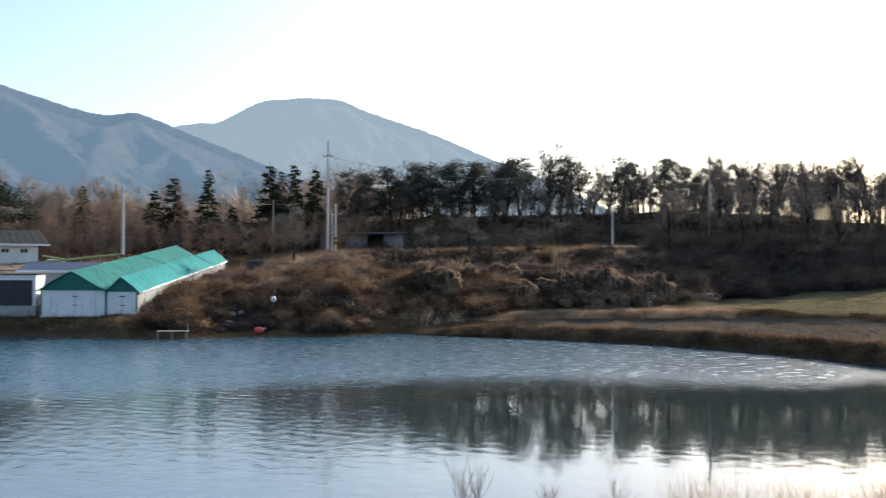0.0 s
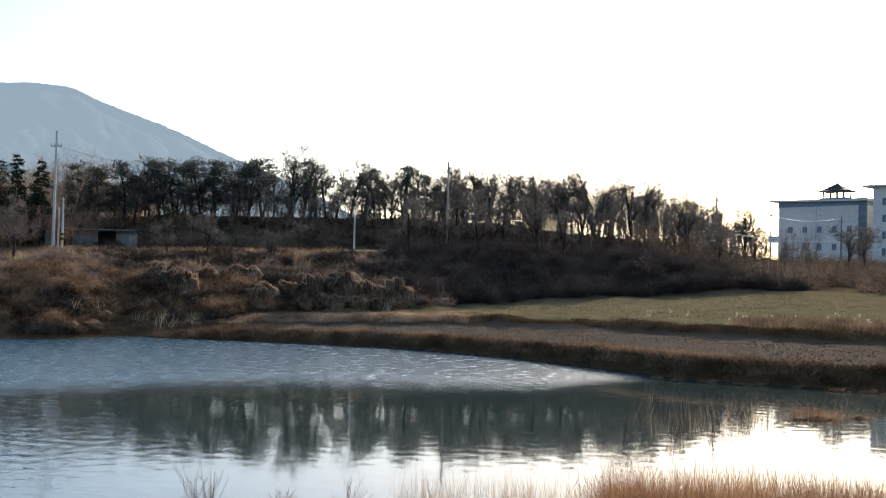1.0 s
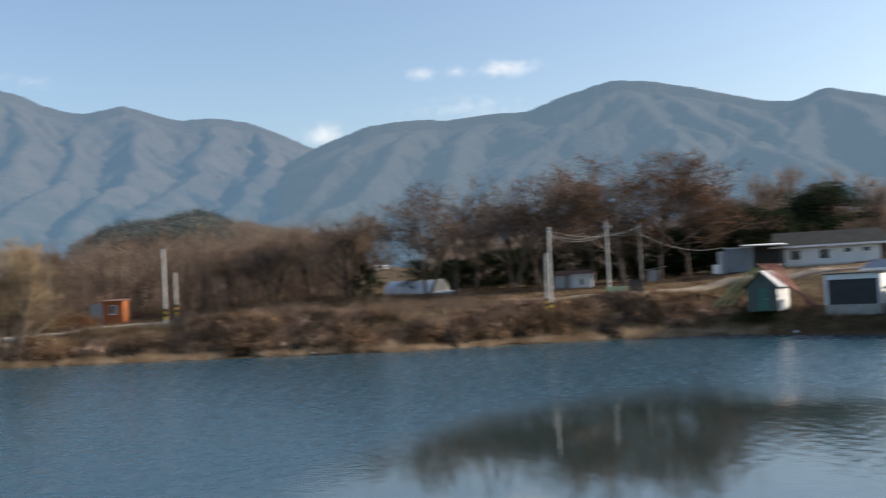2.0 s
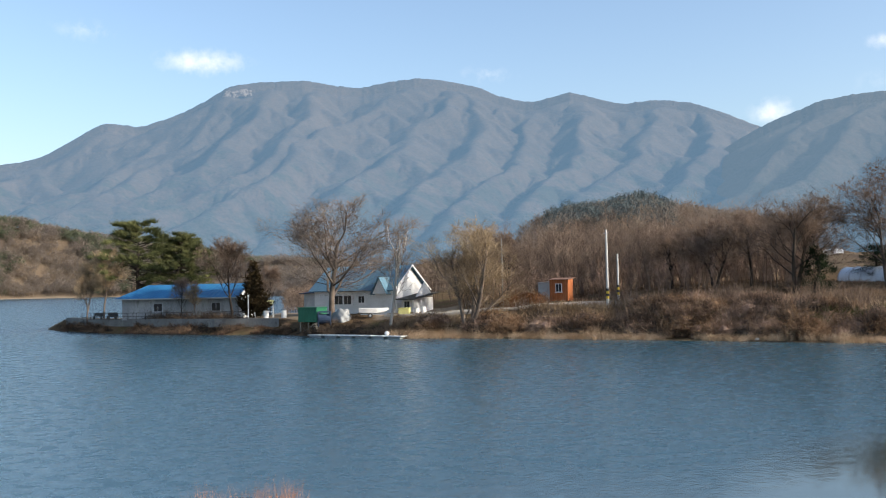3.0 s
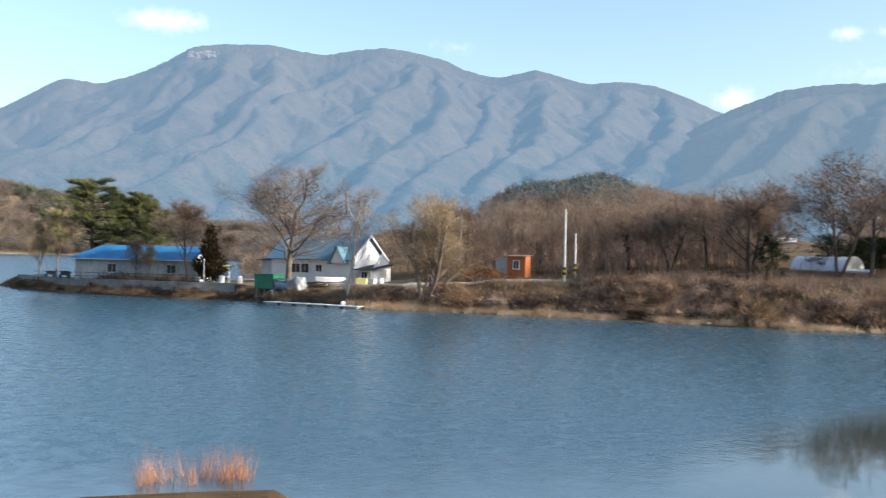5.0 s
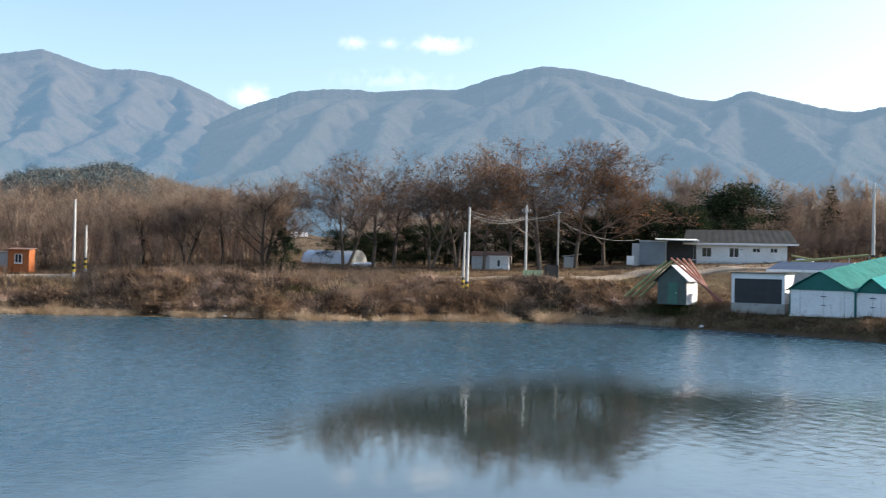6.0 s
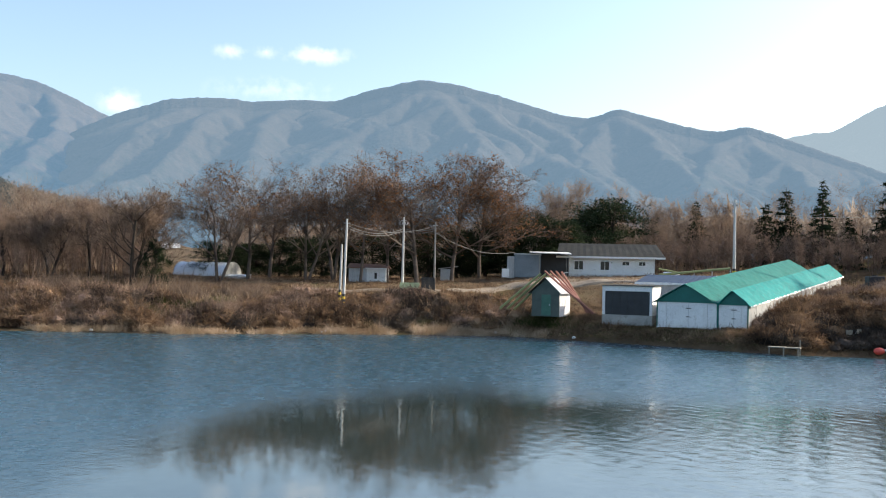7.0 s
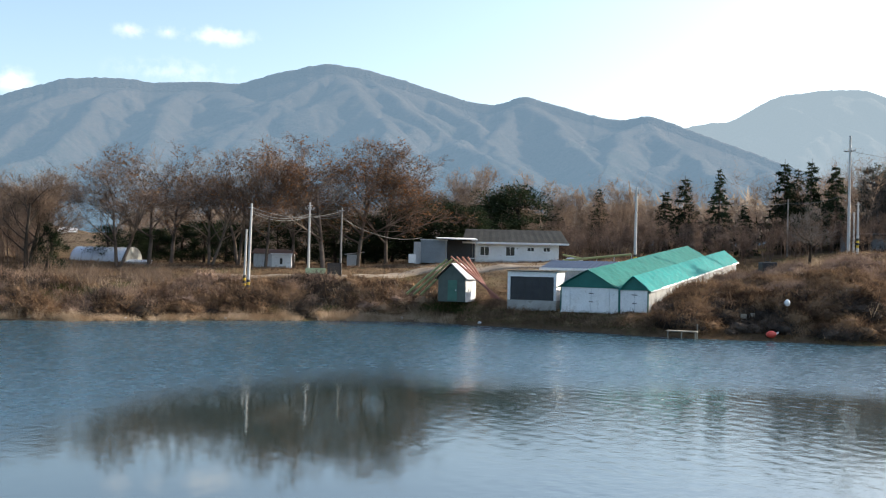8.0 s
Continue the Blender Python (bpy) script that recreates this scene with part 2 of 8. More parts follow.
profile(22, 0, 0, 4, 0.9, 9, 3.0, 14, 3.8, 30, 4.9, 38, 5.5, 48, 7.4, 60, 8, 200, 13, 600, 18, 4500, 60)
profile(28, 0, 0, 3, 0.7, 8, 3.6, 13, 5.2, 20, 6.0, 30, 7.4, 42, 8.4, 62, 9.4, 72, 13.6, 80, 14, 300, 16, 4500, 60)
profile(34, 0, 0, 3, 0.6, 8, 2.2, 13, 4.2, 20, 5.0, 30, 7.0, 40, 8.6, 60, 9.4, 70, 14.8, 80, 15, 300, 16, 4500, 40)
profile(37, 0, 0, 2.0, 0.9, 6, 1.3, 8, 2.0, 11, 2.3, 16, 4.6, 28, 6.5, 38, 8.6, 60, 9.3, 71, 14.9, 300, 16, 4500, 35)
profile(40, 0, 0, 1.5, 0.95, 7, 1.4, 8.6, 2.0, 12, 2.2, 16.5, 4.4, 26, 6.0, 36, 8.6, 60, 9.2, 72, 15, 300, 16, 4500, 30)
profile(47, 0, 0, 1.5, 1.15, 7.5, 1.7, 9, 2.4, 15, 2.6, 20, 4.6, 28, 5.5, 38, 8.8, 60, 9.4, 74, 15.2, 300, 16, 4500, 20)
profile(50, 0, 0, 1.3, 1.1, 8.6, 2.0, 10, 2.65, 22, 2.9, 30, 4.4, 42, 8.9, 62, 9.8, 77, 14.9, 300, 15.5, 4500, 20)
profile(53, 0, 0, 1.2, 1.1, 9.3, 2.05, 10.5, 2.7, 28, 3.2, 36, 4.4, 46, 9.0, 65, 10, 80, 14.5, 300, 15, 4500, 20)
profile(60, 0, 0, 1.2, 1.3, 11.3, 2.2, 12.5, 2.9, 30, 3.75, 42, 4.5, 52, 8.5, 70, 10, 88, 12.6, 300, 13, 4500, 20)
profile(68, 0, 0, 1.2, 1.2, 12.3, 2.1, 13.5, 2.8, 32, 4.2, 45, 5.2, 60, 6.5, 110, 9, 165, 11.6, 300, 12.5, 4500, 20)
profile(78, 0, 0, 1.2, 1.2, 12.3, 2.1, 13.5, 2.8, 32, 4.4, 45, 5.6, 60, 6.5, 110, 9, 165, 11.6, 300, 12.5, 4500, 20)
profile(100, 0, 0, 4, 3, 20, 4.4, 300, 8, 4500, 40)
profile(125, 0, 4.4, 600, 8, 4500, 60)
profile(180, 0, 4.4, 600, 8, 4500, 60)
PROFILE_AZ = [p[0] for p in PROFILES]


def shore(az):
    return float(np.interp(az, SHORE_AZ, SHORE_D))


def height(az, dist):
    """Height of the ground over the lake's surface."""
    sh = shore(az)
    s = dist - sh
    i = min(max(int(np.searchsorted(PROFILE_AZ, az)) - 1, 0), len(PROFILES) - 2)
    a, b = PROFILES[i], PROFILES[i + 1]
    k = (az - a[0]) / (b[0] - a[0])
    z = (1 - k) * np.interp(s, a[1], a[2]) + k * np.interp(s, b[1], b[2])
    if s < 0:
        floor = -1.5 if -105 < az < 105 else 4.4
        z = np.interp(s, (-6, 0), (floor, z))
        reach = dist * float(np.interp(az, (-44, -37, 26, 33), (1, 1.3, 1.3, 1)))
        z = np.interp(reach, (0, 3, 8, 14, 20, 24, 27, 31, 36), (4.35, 4.3, 3.7, 2.3, 1.0, 0.3, -0.3, -1.2, z)) if dist < 36 else z
    elif s > 1 and z > 0.3:
        x, y = math.sin(radians(az)) * dist, math.cos(radians(az)) * dist
        amp = 0.22 if s < 200 else 4.0
        f = 0.35 if s < 200 else 0.02
        if 1.5 < s < 16 and (-40 < az < 5 or 29 < az < 36):
            hump = noise.fractal((x * 0.22, y * 0.22, 8.3), 0.9, 2.1, 4)
            z += 0.95 * hump * max(0, min(1, (s - 1.5) / 2.5, ((16 if az > 0 else 9.5) - s) / 3))
        z += amp * min(1, s / 5) * noise.fractal((x * f, y * f, 3.1), 1.0, 2.0, 4) * (0.25 if az < -44 and s < 100 else 1)
    return float(z)


def on_ground(az, dist, sink=0.05):
    return pol(az, dist, height(az, dist) - sink)


def ground_cover(az, s):
    """Green meadow, ploughed soil, bare dirt."""
    lip = float(np.interp(az, (37, 40, 47, 53, 60, 68, 80), (5.0, 7.3, 7.8, 9.6, 11.6, 12.6, 12.6)))
    green = soil = dirt = 0.0
    if az > 37.5 and 1.4 < s < lip:
        soil = 1.0
    if az > 49 and lip + 1.2 < s < np.interp(az, (49, 53, 60, 68, 80), (20, 34, 42, 46, 50)):
        green = 1.0
    if s > 150:
        soil = 0.75
    if az < -44 and 934 < s < 942:
        soil, dirt = 0.0, 0.9
    if -41 < az < -36 and 7 < s < 30:
        dirt = 0.7
    if az < -44 and 5 < s < 40:
        dirt = 0.55
    if -14 < az < 9 and 16 < s < 34:
        dirt = 0.12
    if 4 < az < 15 and 22 < s < 34:
        dirt = 0.6
    return green, soil, dirt


def build_ground(material):
    azs = np.concatenate([np.arange(-180, -70, 5.0), np.arange(-70, 84, 0.4), np.arange(84, 180, 6.0)])
    inner = [0.5, 3, 6, 9, 12, 15, 18, 20, 22, 24, 26, 28, 31, 36, 45]
    outer = [-5, -2, 0, 0.7, 1.5, 2.2, 3, 3.6, 4.2, 4.8, 6, 7, 8, 9, 10, 11, 12, 13, 14, 15, 16, 17, 18, 19, 20, 21, 22, 23, 24, 25, 26, 28, 30, 32, 34, 36, 38, 40, 42, 44, 46, 48, 50, 52, 55, 58, 61, 64, 67, 70, 73, 76, 80, 85, 90, 100, 110, 130, 165, 200, 250, 300, 450, 600, 700, 800, 900, 930, 938, 946, 954, 965, 980, 1000, 1020, 1040, 1060, 1090, 1130, 1200, 1500, 2500, 4500]
    verts, cols, faces = [], [], []
    rows = len(inner) + len(outer)
    for az in azs:
        sh = shore(az)
        for d in inner + [sh + s for s in outer]:
            verts.append(tuple(pol(az, d, height(az, d))))
            cols.append(ground_cover(az, d - sh))
    n = len(azs)
    for i in range(n):
        j = (i + 1) % n
        for k in range(rows - 1):
            a, b = i * rows + k, j * rows + k
            faces.append((a, a + 1, b + 1, b))
    faces.append(tuple(i * rows for i in range(n)))
    ob = mesh_object("ground", verts, faces, material, smooth=True)
    attr = ob.data.color_attributes.new("cover", "FLOAT_COLOR", "POINT")
    attr.data.foreach_set("color", [c for r, gg, b in cols for c in (r, gg, b, 1.0)])
    return tagged(ob, "lakeside ground of dry grass, ploughed soil and meadow", "ground", kind="structure")


build_ground(ground_material())

def build_water(material):
    """Lake surface with real wavelets: calm near the viewer's shore, ruffled by the wind farther out."""
    rng = np.random.default_rng(4)
    azs = np.radians(np.concatenate([np.arange(-180, -66, 6.0), np.arange(-66, 78, 0.2), np.arange(78, 180, 6.0)]))
    far = [112.0]
    while far[-1] < 2400:
        far.append(far[-1] * 1.006 if far[-1] < 1000 else far[-1] * 1.2)
    ds = np.concatenate([[2.0, 10.0, 18.0], np.arange(22, 46, 0.30), np.arange(46, 112, 0.22), far])
    a, d = np.meshgrid(azs, ds, indexing="ij")
    x, y = np.sin(a) * d, np.cos(a) * d
    gust = np.zeros_like(x)
    for q in range(9):
        t, wl = rng.uniform(0, 6.28), rng.uniform(14, 60)
        gust += np.sin((x * math.cos(t) * 0.6 + y * math.sin(t)) * 6.28 / wl + rng.uniform(0, 6.28)) / 3
    edge = np.interp(np.degrees(a), (-60, -38, -22, -15, -10, 0, 15, 30, 40, 55, 62, 75), (26, 26, 28, 38, 47, 53, 49, 50, 53, 57, 68, 73)) + gust * 2.5
    ruffle = np.clip((d - edge) / 14 + 0.5, 0, 1)
    ruffle = ruffle * ruffle * (3 - 2 * ruffle)
    # a light breeze between the calm patches
    breeze = np.interp(np.degrees(a), (-40, -24, -14, 1, 9, 14, 24, 31, 36), (0.25, 0.15, 0.0, 0.0, 0.12, 0.28, 0.25, 0.1, 0.0))
    ruffle = np.maximum(ruffle, breeze * np.clip(0.75 + 0.5 * gust, 0, 1))
    amp = (0.10 + 0.90 * np.clip(np.maximum(ruffle, 2.6 * breeze), 0, 1)) * (1 + 0.22 * gust) * np.interp(d, (20, 30, 45, 62, 300, 900), (0.3, 0.45, 0.65, 1, 1, 0.5)) * np.where(d > edge + 6, np.interp(np.degrees(a), (26, 36), (1, 0.10)), np.interp(np.degrees(a), (26, 45), (1, 1.7)))
    z = np.zeros_like(x)
    count = 34
    for q in range(count):
        wl = 0.55 * (1.25 / 0.55) ** rng.random()
        t = 0.5 + rng.normal(0, 0.85)
        k = 6.283 / wl
        fade = np.interp(d, (120, 200), (1, 0))
        z += SLOPE_RMS * math.sqrt(2 / count) / k * np.sin(k * (x * math.cos(t) + y * math.sin(t)) + rng.uniform(0, 6.28)) * fade
    z *= amp
    n, m = a.shape
    i, j = np.meshgrid(np.arange(n), np.arange(m - 1), indexing="ij")
    p, r = i * m + j, ((i + 1) % n) * m + j
    f = np.stack([p, p + 1, r + 1, r], -1).reshape(-1, 4)
    me = bpy.data.meshes.new("water")
    me.vertices.add(n * m)
    me.vertices.foreach_set("co", np.stack([x, y, z], -1).ravel())
    me.loops.add(f.size)
    me.loops.foreach_set("vertex_index", f.ravel())
    me.polygons.add(len(f))
    me.polygons.foreach_set("loop_start", np.arange(0, f.size, 4))
    me.polygons.foreach_set("use_smooth", np.full(len(f), True))
    me.update(calc_edges=True)
    attr = me.color_attributes.new("ruffle", "FLOAT_COLOR", "POINT")
    attr.data.foreach_set("color", np.stack([ruffle, np.interp(np.degrees(a), (-40, 0, 28, 60), (1, 0.85, 0.85, 0.45)), np.clip(1.1 - ruffle, 0, 1) * np.interp(np.degrees(a), (25, 55), (1, -0.5)), ruffle], -1).ravel())
    me.materials.append(material)
    return tagged(new("water", me), "blue rippled lake water", "water", kind="structure")


SLOPE_RMS = 0.055
build_water(water_material())


def value_noise(x, y, seed, octaves=4, rough=0.5):
    """Smooth noise from -1 to 1 over two arrays."""
    total, amp, weight = np.zeros_like(x), 1.0, 0.0
    for o in range(octaves):
        px, py = x * 2 ** o + 17.3 * o + seed * 3.7, y * 2 ** o - 9.1 * o + seed * 1.9
        ix, iy = np.floor(px), np.floor(py)
        fx, fy = px - ix, py - iy
        fx, fy = fx * fx * fx * (fx * (6 * fx - 15) + 10), fy * fy * fy * (fy * (6 * fy - 15) + 10)

        def corner(cx, cy):
            h = np.sin(cx * 127.1 + cy * 311.7 + (seed + o) * 74.7) * 43758.5453
            return (h - np.floor(h)) * 2 - 1

        top = corner(ix, iy) * (1 - fx) + corner(ix + 1, iy) * fx
        low = corner(ix, iy + 1) * (1 - fx) + corner(ix + 1, iy + 1) * fx
        total += amp * (top * (1 - fy) + low * fy)
        weight += amp
        amp *= rough
    return total / weight


def mountain(name, ridge, depth, reach, material, label, seed, spurs, steep=0.74, relief=1.0):
    """A mountain range: ridge gives azimuth and elevation of its crest as seen over the lake; each spur is a line of such pairs that
    runs down from it, with side spurs branching off. The ground is the highest of all their flanks, so valleys lie between them."""
    rng = np.random.default_rng(int(seed * 10))
    az0, az1 = ridge[0][0], ridge[-1][0]
    ra, re = [r[0] for r in ridge], [r[1] for r in ridge]

    def place(az, el):
        """A point of a spur: the lower it appears, the nearer it lies."""
        crest = float(np.interp(az, ra, re))
        k = max(0.0, min(1.0, (el - 1.0) / max(crest - 1.0, 0.5)))
        d = depth - reach * (1 - k) ** 0.85
        return np.array(pol(az, d, 6 + d * math.tan(radians(el))))

    lines = []

    def branch(p, q, level):
        """Side spurs to both sides of a line."""
        run = q - p
        flat = float(np.hypot(run[0], run[1]))
        if level > 2 or flat < 50:
            return
        ahead = run[:2] / flat
        gap = (200.0, 110.0, 60.0)[level]
        side = 1 if rng.random() < 0.5 else -1
        f = gap * rng.uniform(0.3, 0.9) / flat
        while f < 1:
            turn = radians(rng.uniform(38, 66)) * side
            c, s = math.cos(turn), math.sin(turn)
            way2 = np.array([ahead[0] * c - ahead[1] * s, ahead[0] * s + ahead[1] * c])
            ln = (320.0, 140.0, 60.0)[level] * rng.uniform(0.5, 1.25)
            at = p + run * f
            end = np.array([*(at[:2] + way2 * ln), at[2] - ln * rng.uniform(0.38, 0.56)])
            lines.append((at, end, steep * (1.0 + 0.14 * level)))
            branch(at, end, level + 1)
            side = -side
            f += gap * rng.uniform(0.55, 1.2) / flat

    for line in spurs:
        pts = [place(*p) for p in line]
        pts.append(pts[-1] + (pts[-1] - pts[-2]) * 0.5 * np.array([1, 1, 0.9]))
        for p, q in zip(pts, pts[1:]):
            lines.append((p, q, steep))
            branch(p, q, 0)
    azs = np.arange(az0, az1 + 0.01, 0.10)
    ts = np.linspace(0, 1, 150)
    bell = np.exp(-0.5 * (np.arange(-12, 13) / 3.5) ** 2)
    crest = np.convolve(np.pad(np.interp(azs, ra, re), 12, mode="edge"), bell / bell.sum(), "valid") + 0.04 * value_noise(azs * 5.0, azs * 0.0, seed + 8, 3, 0.7) + 0.06 * value_noise(azs * 1.6, azs * 0.0, seed, 5, 0.6)
    slope = np.tan(np.radians(np.maximum(crest, 0.1)))[:, None]
    a, t = np.meshgrid(np.radians(azs), ts, indexing="ij")
    d = depth - reach * (1 - t)
    x, y = np.sin(a) * d, np.cos(a) * d
    wx = x + 60 * value_noise(x / 420, y / 420, seed + 1, 3) + 14 * value_noise(x / 90, y / 90, seed + 2, 3)
    wy = y + 60 * value_noise(x / 420, y / 420, seed + 3, 3) + 14 * value_noise(x / 90, y / 90, seed + 4, 3)
    top = 6 + depth * slope
    z = top * (0.02 + 0.98 * np.clip(t, 0, 1) ** 2.1) - 20 * (1 - t)
    for p, q, k in lines:
        lo, hi = np.minimum(p[:2], q[:2]) - 420, np.maximum(p[:2], q[:2]) + 420
        m = (wx > lo[0]) & (wx < hi[0]) & (wy > lo[1]) & (wy < hi[1])
        if not m.any():
            continue
        ux, uy = wx[m] - p[0], wy[m] - p[1]
        run = q - p
        f = np.clip((ux * run[0] + uy * run[1]) / (run[0] ** 2 + run[1] ** 2 + 1e-6), 0, 1)
        off = np.hypot(ux - f * run[0], uy - f * run[1])
        z[m] = np.maximum(z[m], p[2] + f * run[2] - k * (np.sqrt(off * off + 16.0 ** 2) - 16.0))
    z += relief * (11 * value_noise(x / 120, y / 120, seed + 6, 5, 0.65) * np.sin(np.pi * t) ** 0.5)
    under = 6 + d * slope * (0.82 + 0.18 * t ** 0.6)
    z = np.where(z > under - 60, under - 60 * np.exp(-np.clip((z - under + 60) / 60, 0, 8)) , z)
    z = np.where(t > 0.985, 6 + d * slope - (1 - t) * 400, z)
    z[:, -1] = (6 + depth * slope)[:, 0]
    n, rows = a.shape
    back = np.stack([np.sin(a[:, -1]) * (depth + 500), np.cos(a[:, -1]) * (depth + 500), top[:, 0] * 0.4], -1)
    verts = np.concatenate([np.stack([x, y, z], -1), back[:, None]], 1).reshape(-1, 3)
    rows += 1
    i, k = np.meshgrid(np.arange(n - 1), np.arange(rows - 1), indexing="ij")
    p = i * rows + k
    faces = np.stack([p, p + rows, p + rows + 1, p + 1], -1).reshape(-1, 4)
    return tagged(mesh_object(name, verts.tolist(), faces.tolist(), material, smooth=True), label, "mountain", kind="structure")


FAR_A = ((-90, 4.0), (-75, 6.0), (-68, 7.6), (-64.9, 7.01), (-62.9, 6.49), (-59.2, 7.16), (-57.7, 8.11), (-55.9, 9.25), (-54.0, 9.00), (-51.8, 9.81), (-50.5, 10.50), (-49.2, 11.38), (-47.9, 11.59), (-44.7, 11.75), (-41.7, 11.30),
         (-40.1, 11.67), (-38.3, 11.89), (-36.5, 11.67), (-34.8, 11.30), (-33.2, 10.62), (-31.6, 10.34), (-29.3, 10.84), (-27.8, 10.33), (-26.4, 9.98), (-24.7, 10.16), (-22.5, 9.87), (-20.6, 9.04), (-19.0, 8.33), (-15, 6.6), (-10, 4.0))
FAR_B = ((-29.0, 2.0), (-24, 5.0), (-20.5, 7.5), (-18.8, 8.38), (-17.5, 8.89), (-15.7, 9.51), (-13.2, 9.73), (-11.0, 9.61), (-8.8, 9.85), (-6.5, 9.83), (-4.6, 10.54), (-1.5, 11.28), (0.6, 11.01), (2.9, 10.48), (4.9, 9.89), (6.9, 9.29), (8.3, 9.17),
         (9.9, 9.77), (11.7, 9.22), (14.2, 8.56), (15.7, 8.35), (16.8, 8.70), (17.8, 8.37), (19.3, 7.8), (22.5, 6.6), (27, 4.8), (34, 2.0))
FAR_C = ((14, 6.0), (17, 7.4), (19.3, 8.0), (20.5, 8.2), (21.4, 8.16), (23.8, 9.53), (25.5, 9.76), (27.0, 9.80), (28.5, 9.70), (30.3, 8.93), (33.6, 7.94), (36.8, 6.59), (39.8, 5.44), (45, 3.0), (52, 1.0))
SPURS_A = (((-82, 5.2), (-86, 2.5)), ((-74, 6.0), (-78, 4.2), (-82, 2.0)), ((-68, 7.4), (-71, 5.5), (-75, 2.8)), ((-65.0, 6.9), (-67.5, 5.2), (-70, 3.0)), ((-59.5, 7.0), (-62.5, 5.2), (-66, 3.0)),
           ((-55.6, 9.1), (-57.9, 7.5), (-61.2, 6.0), (-64.4, 4.2)), ((-51.8, 9.7), (-54.2, 7.1), (-57.9, 5.1), (-61.5, 3.4)), ((-48.7, 11.4), (-50.2, 9.6), (-52.6, 7.4), (-57.0, 4.8), (-60.9, 2.9)),
           ((-46.4, 11.5), (-47.6, 9.6), (-49.4, 7.8), (-53.4, 5.6)),
           ((-43.9, 11.6), (-45.1, 8.8), (-47.8, 6.8), (-52.3, 4.9), (-56.5, 3.2)), ((-38.2, 11.8), (-41.2, 10.0), (-45.1, 8.1), (-47.1, 5.9), (-51.6, 3.6)), ((-35.9, 11.5), (-38.5, 8.9), (-40.2, 6.8), (-43.8, 4.2)),
           ((-35.6, 11.5), (-35.0, 8.9), (-36.6, 6.4), (-38.6, 4.3)), ((-29.2, 10.75), (-31.4, 9.9), (-32.4, 7.9), (-34.0, 5.7), (-36, 3.6)), ((-29.0, 10.75), (-28.4, 8.7), (-29.3, 6.5), (-31.2, 4.6)),
           ((-24.7, 10.0), (-24.9, 8.5), (-25.9, 7.0), (-28.0, 5.0)), ((-22.3, 9.6), (-21.4, 8.0), (-22.6, 6.2), (-24.5, 4.0)), ((-19, 8.2), (-17, 6.5), (-17, 4.0)))
SPURS_B = (((-24, 4.8), (-27, 3.0)), ((-17.0, 9.0), (-19.7, 7.5), (-22.8, 5.5), (-25.3, 4.2)), ((-15.2, 9.4), (-17.4, 7.2), (-20.6, 5.0)), ((-12.7, 9.5), (-14.3, 7.2), (-16.6, 5.5), (-19.6, 3.8)), ((-9.2, 9.7), (-10.4, 7.4), (-10.6, 5.6), (-12.5, 3.8)),
           ((-7.2, 9.7), (-5.9, 8.1), (-8.4, 5.9), (-9.6, 4.0)), ((-1.7, 11.1), (-4.0, 9.6), (-5.9, 7.9), (-7.1, 5.6), (-7.4, 3.8)), ((-1.5, 11.1), (-0.3, 9.4), (1.4, 7.5), (2.0, 5.0)), ((0.3, 10.9), (2.6, 8.9), (5.9, 7.2), (9.8, 5.0)),
           ((4.9, 9.7), (7.2, 7.4), (11.1, 4.4)), ((9.5, 9.7), (8.2, 8.2), (7.2, 6.2), (6.8, 4.4)), ((9.9, 9.7), (12.0, 7.8), (13.9, 6.2), (15.5, 4.2)), ((16.6, 8.6), (15.4, 7.2), (14.5, 5.0)), ((16.9, 8.6), (18.7, 7.1), (20.4, 5.7), (22, 4.0)), ((22.5, 6.5), (24.5, 5.0), (26.5, 3.2)))
SPURS_C = (((17, 7.2), (14.5, 5.0)), ((20.5, 8.1), (19.5, 6.2), (18.5, 4.0)), ((24.5, 9.6), (23.0, 7.4), (21.5, 5.0)), ((27, 9.75), (26, 7.6), (26.5, 5.0)), ((28.5, 9.6), (31, 7.4), (33.5, 5.0)), ((33.6, 7.9), (36, 5.8), (38.5, 3.6)), ((40, 5.2), (43, 3.0)))
# last two values: bluish haze glow and its share, strongest sunward
mountain("mountain_far", FAR_A, 3900, 2300, hazy_distance_material("far_hills", (0.085, 0.062, 0.052), (0.150, 0.110, 0.086), (0.024, 0.042, 0.029), (0.138, 0.252, 0.380), 0.55), "long hazy wooded mountain with rocky spurs", 3.3, SPURS_A)
mountain("mountain_middle", FAR_B, 3200, 1800, hazy_distance_material("middle_hills", (0.070, 0.055, 0.046), (0.130, 0.100, 0.080), (0.024, 0.036, 0.026), (0.140, 0.226, 0.318), 0.64), "brown wooded mountain with bare winter slopes", 7.7, SPURS_B)
mountain("mountain_sunward", FAR_C, 4400, 1150, hazy_distance_material("sunward_hills", (0.12, 0.105, 0.09), (0.15, 0.13, 0.11), (0.06, 0.07, 0.06), (0.255, 0.335, 0.405), 0.78), "pale hazy mountain toward the sun", 11.1, SPURS_C)


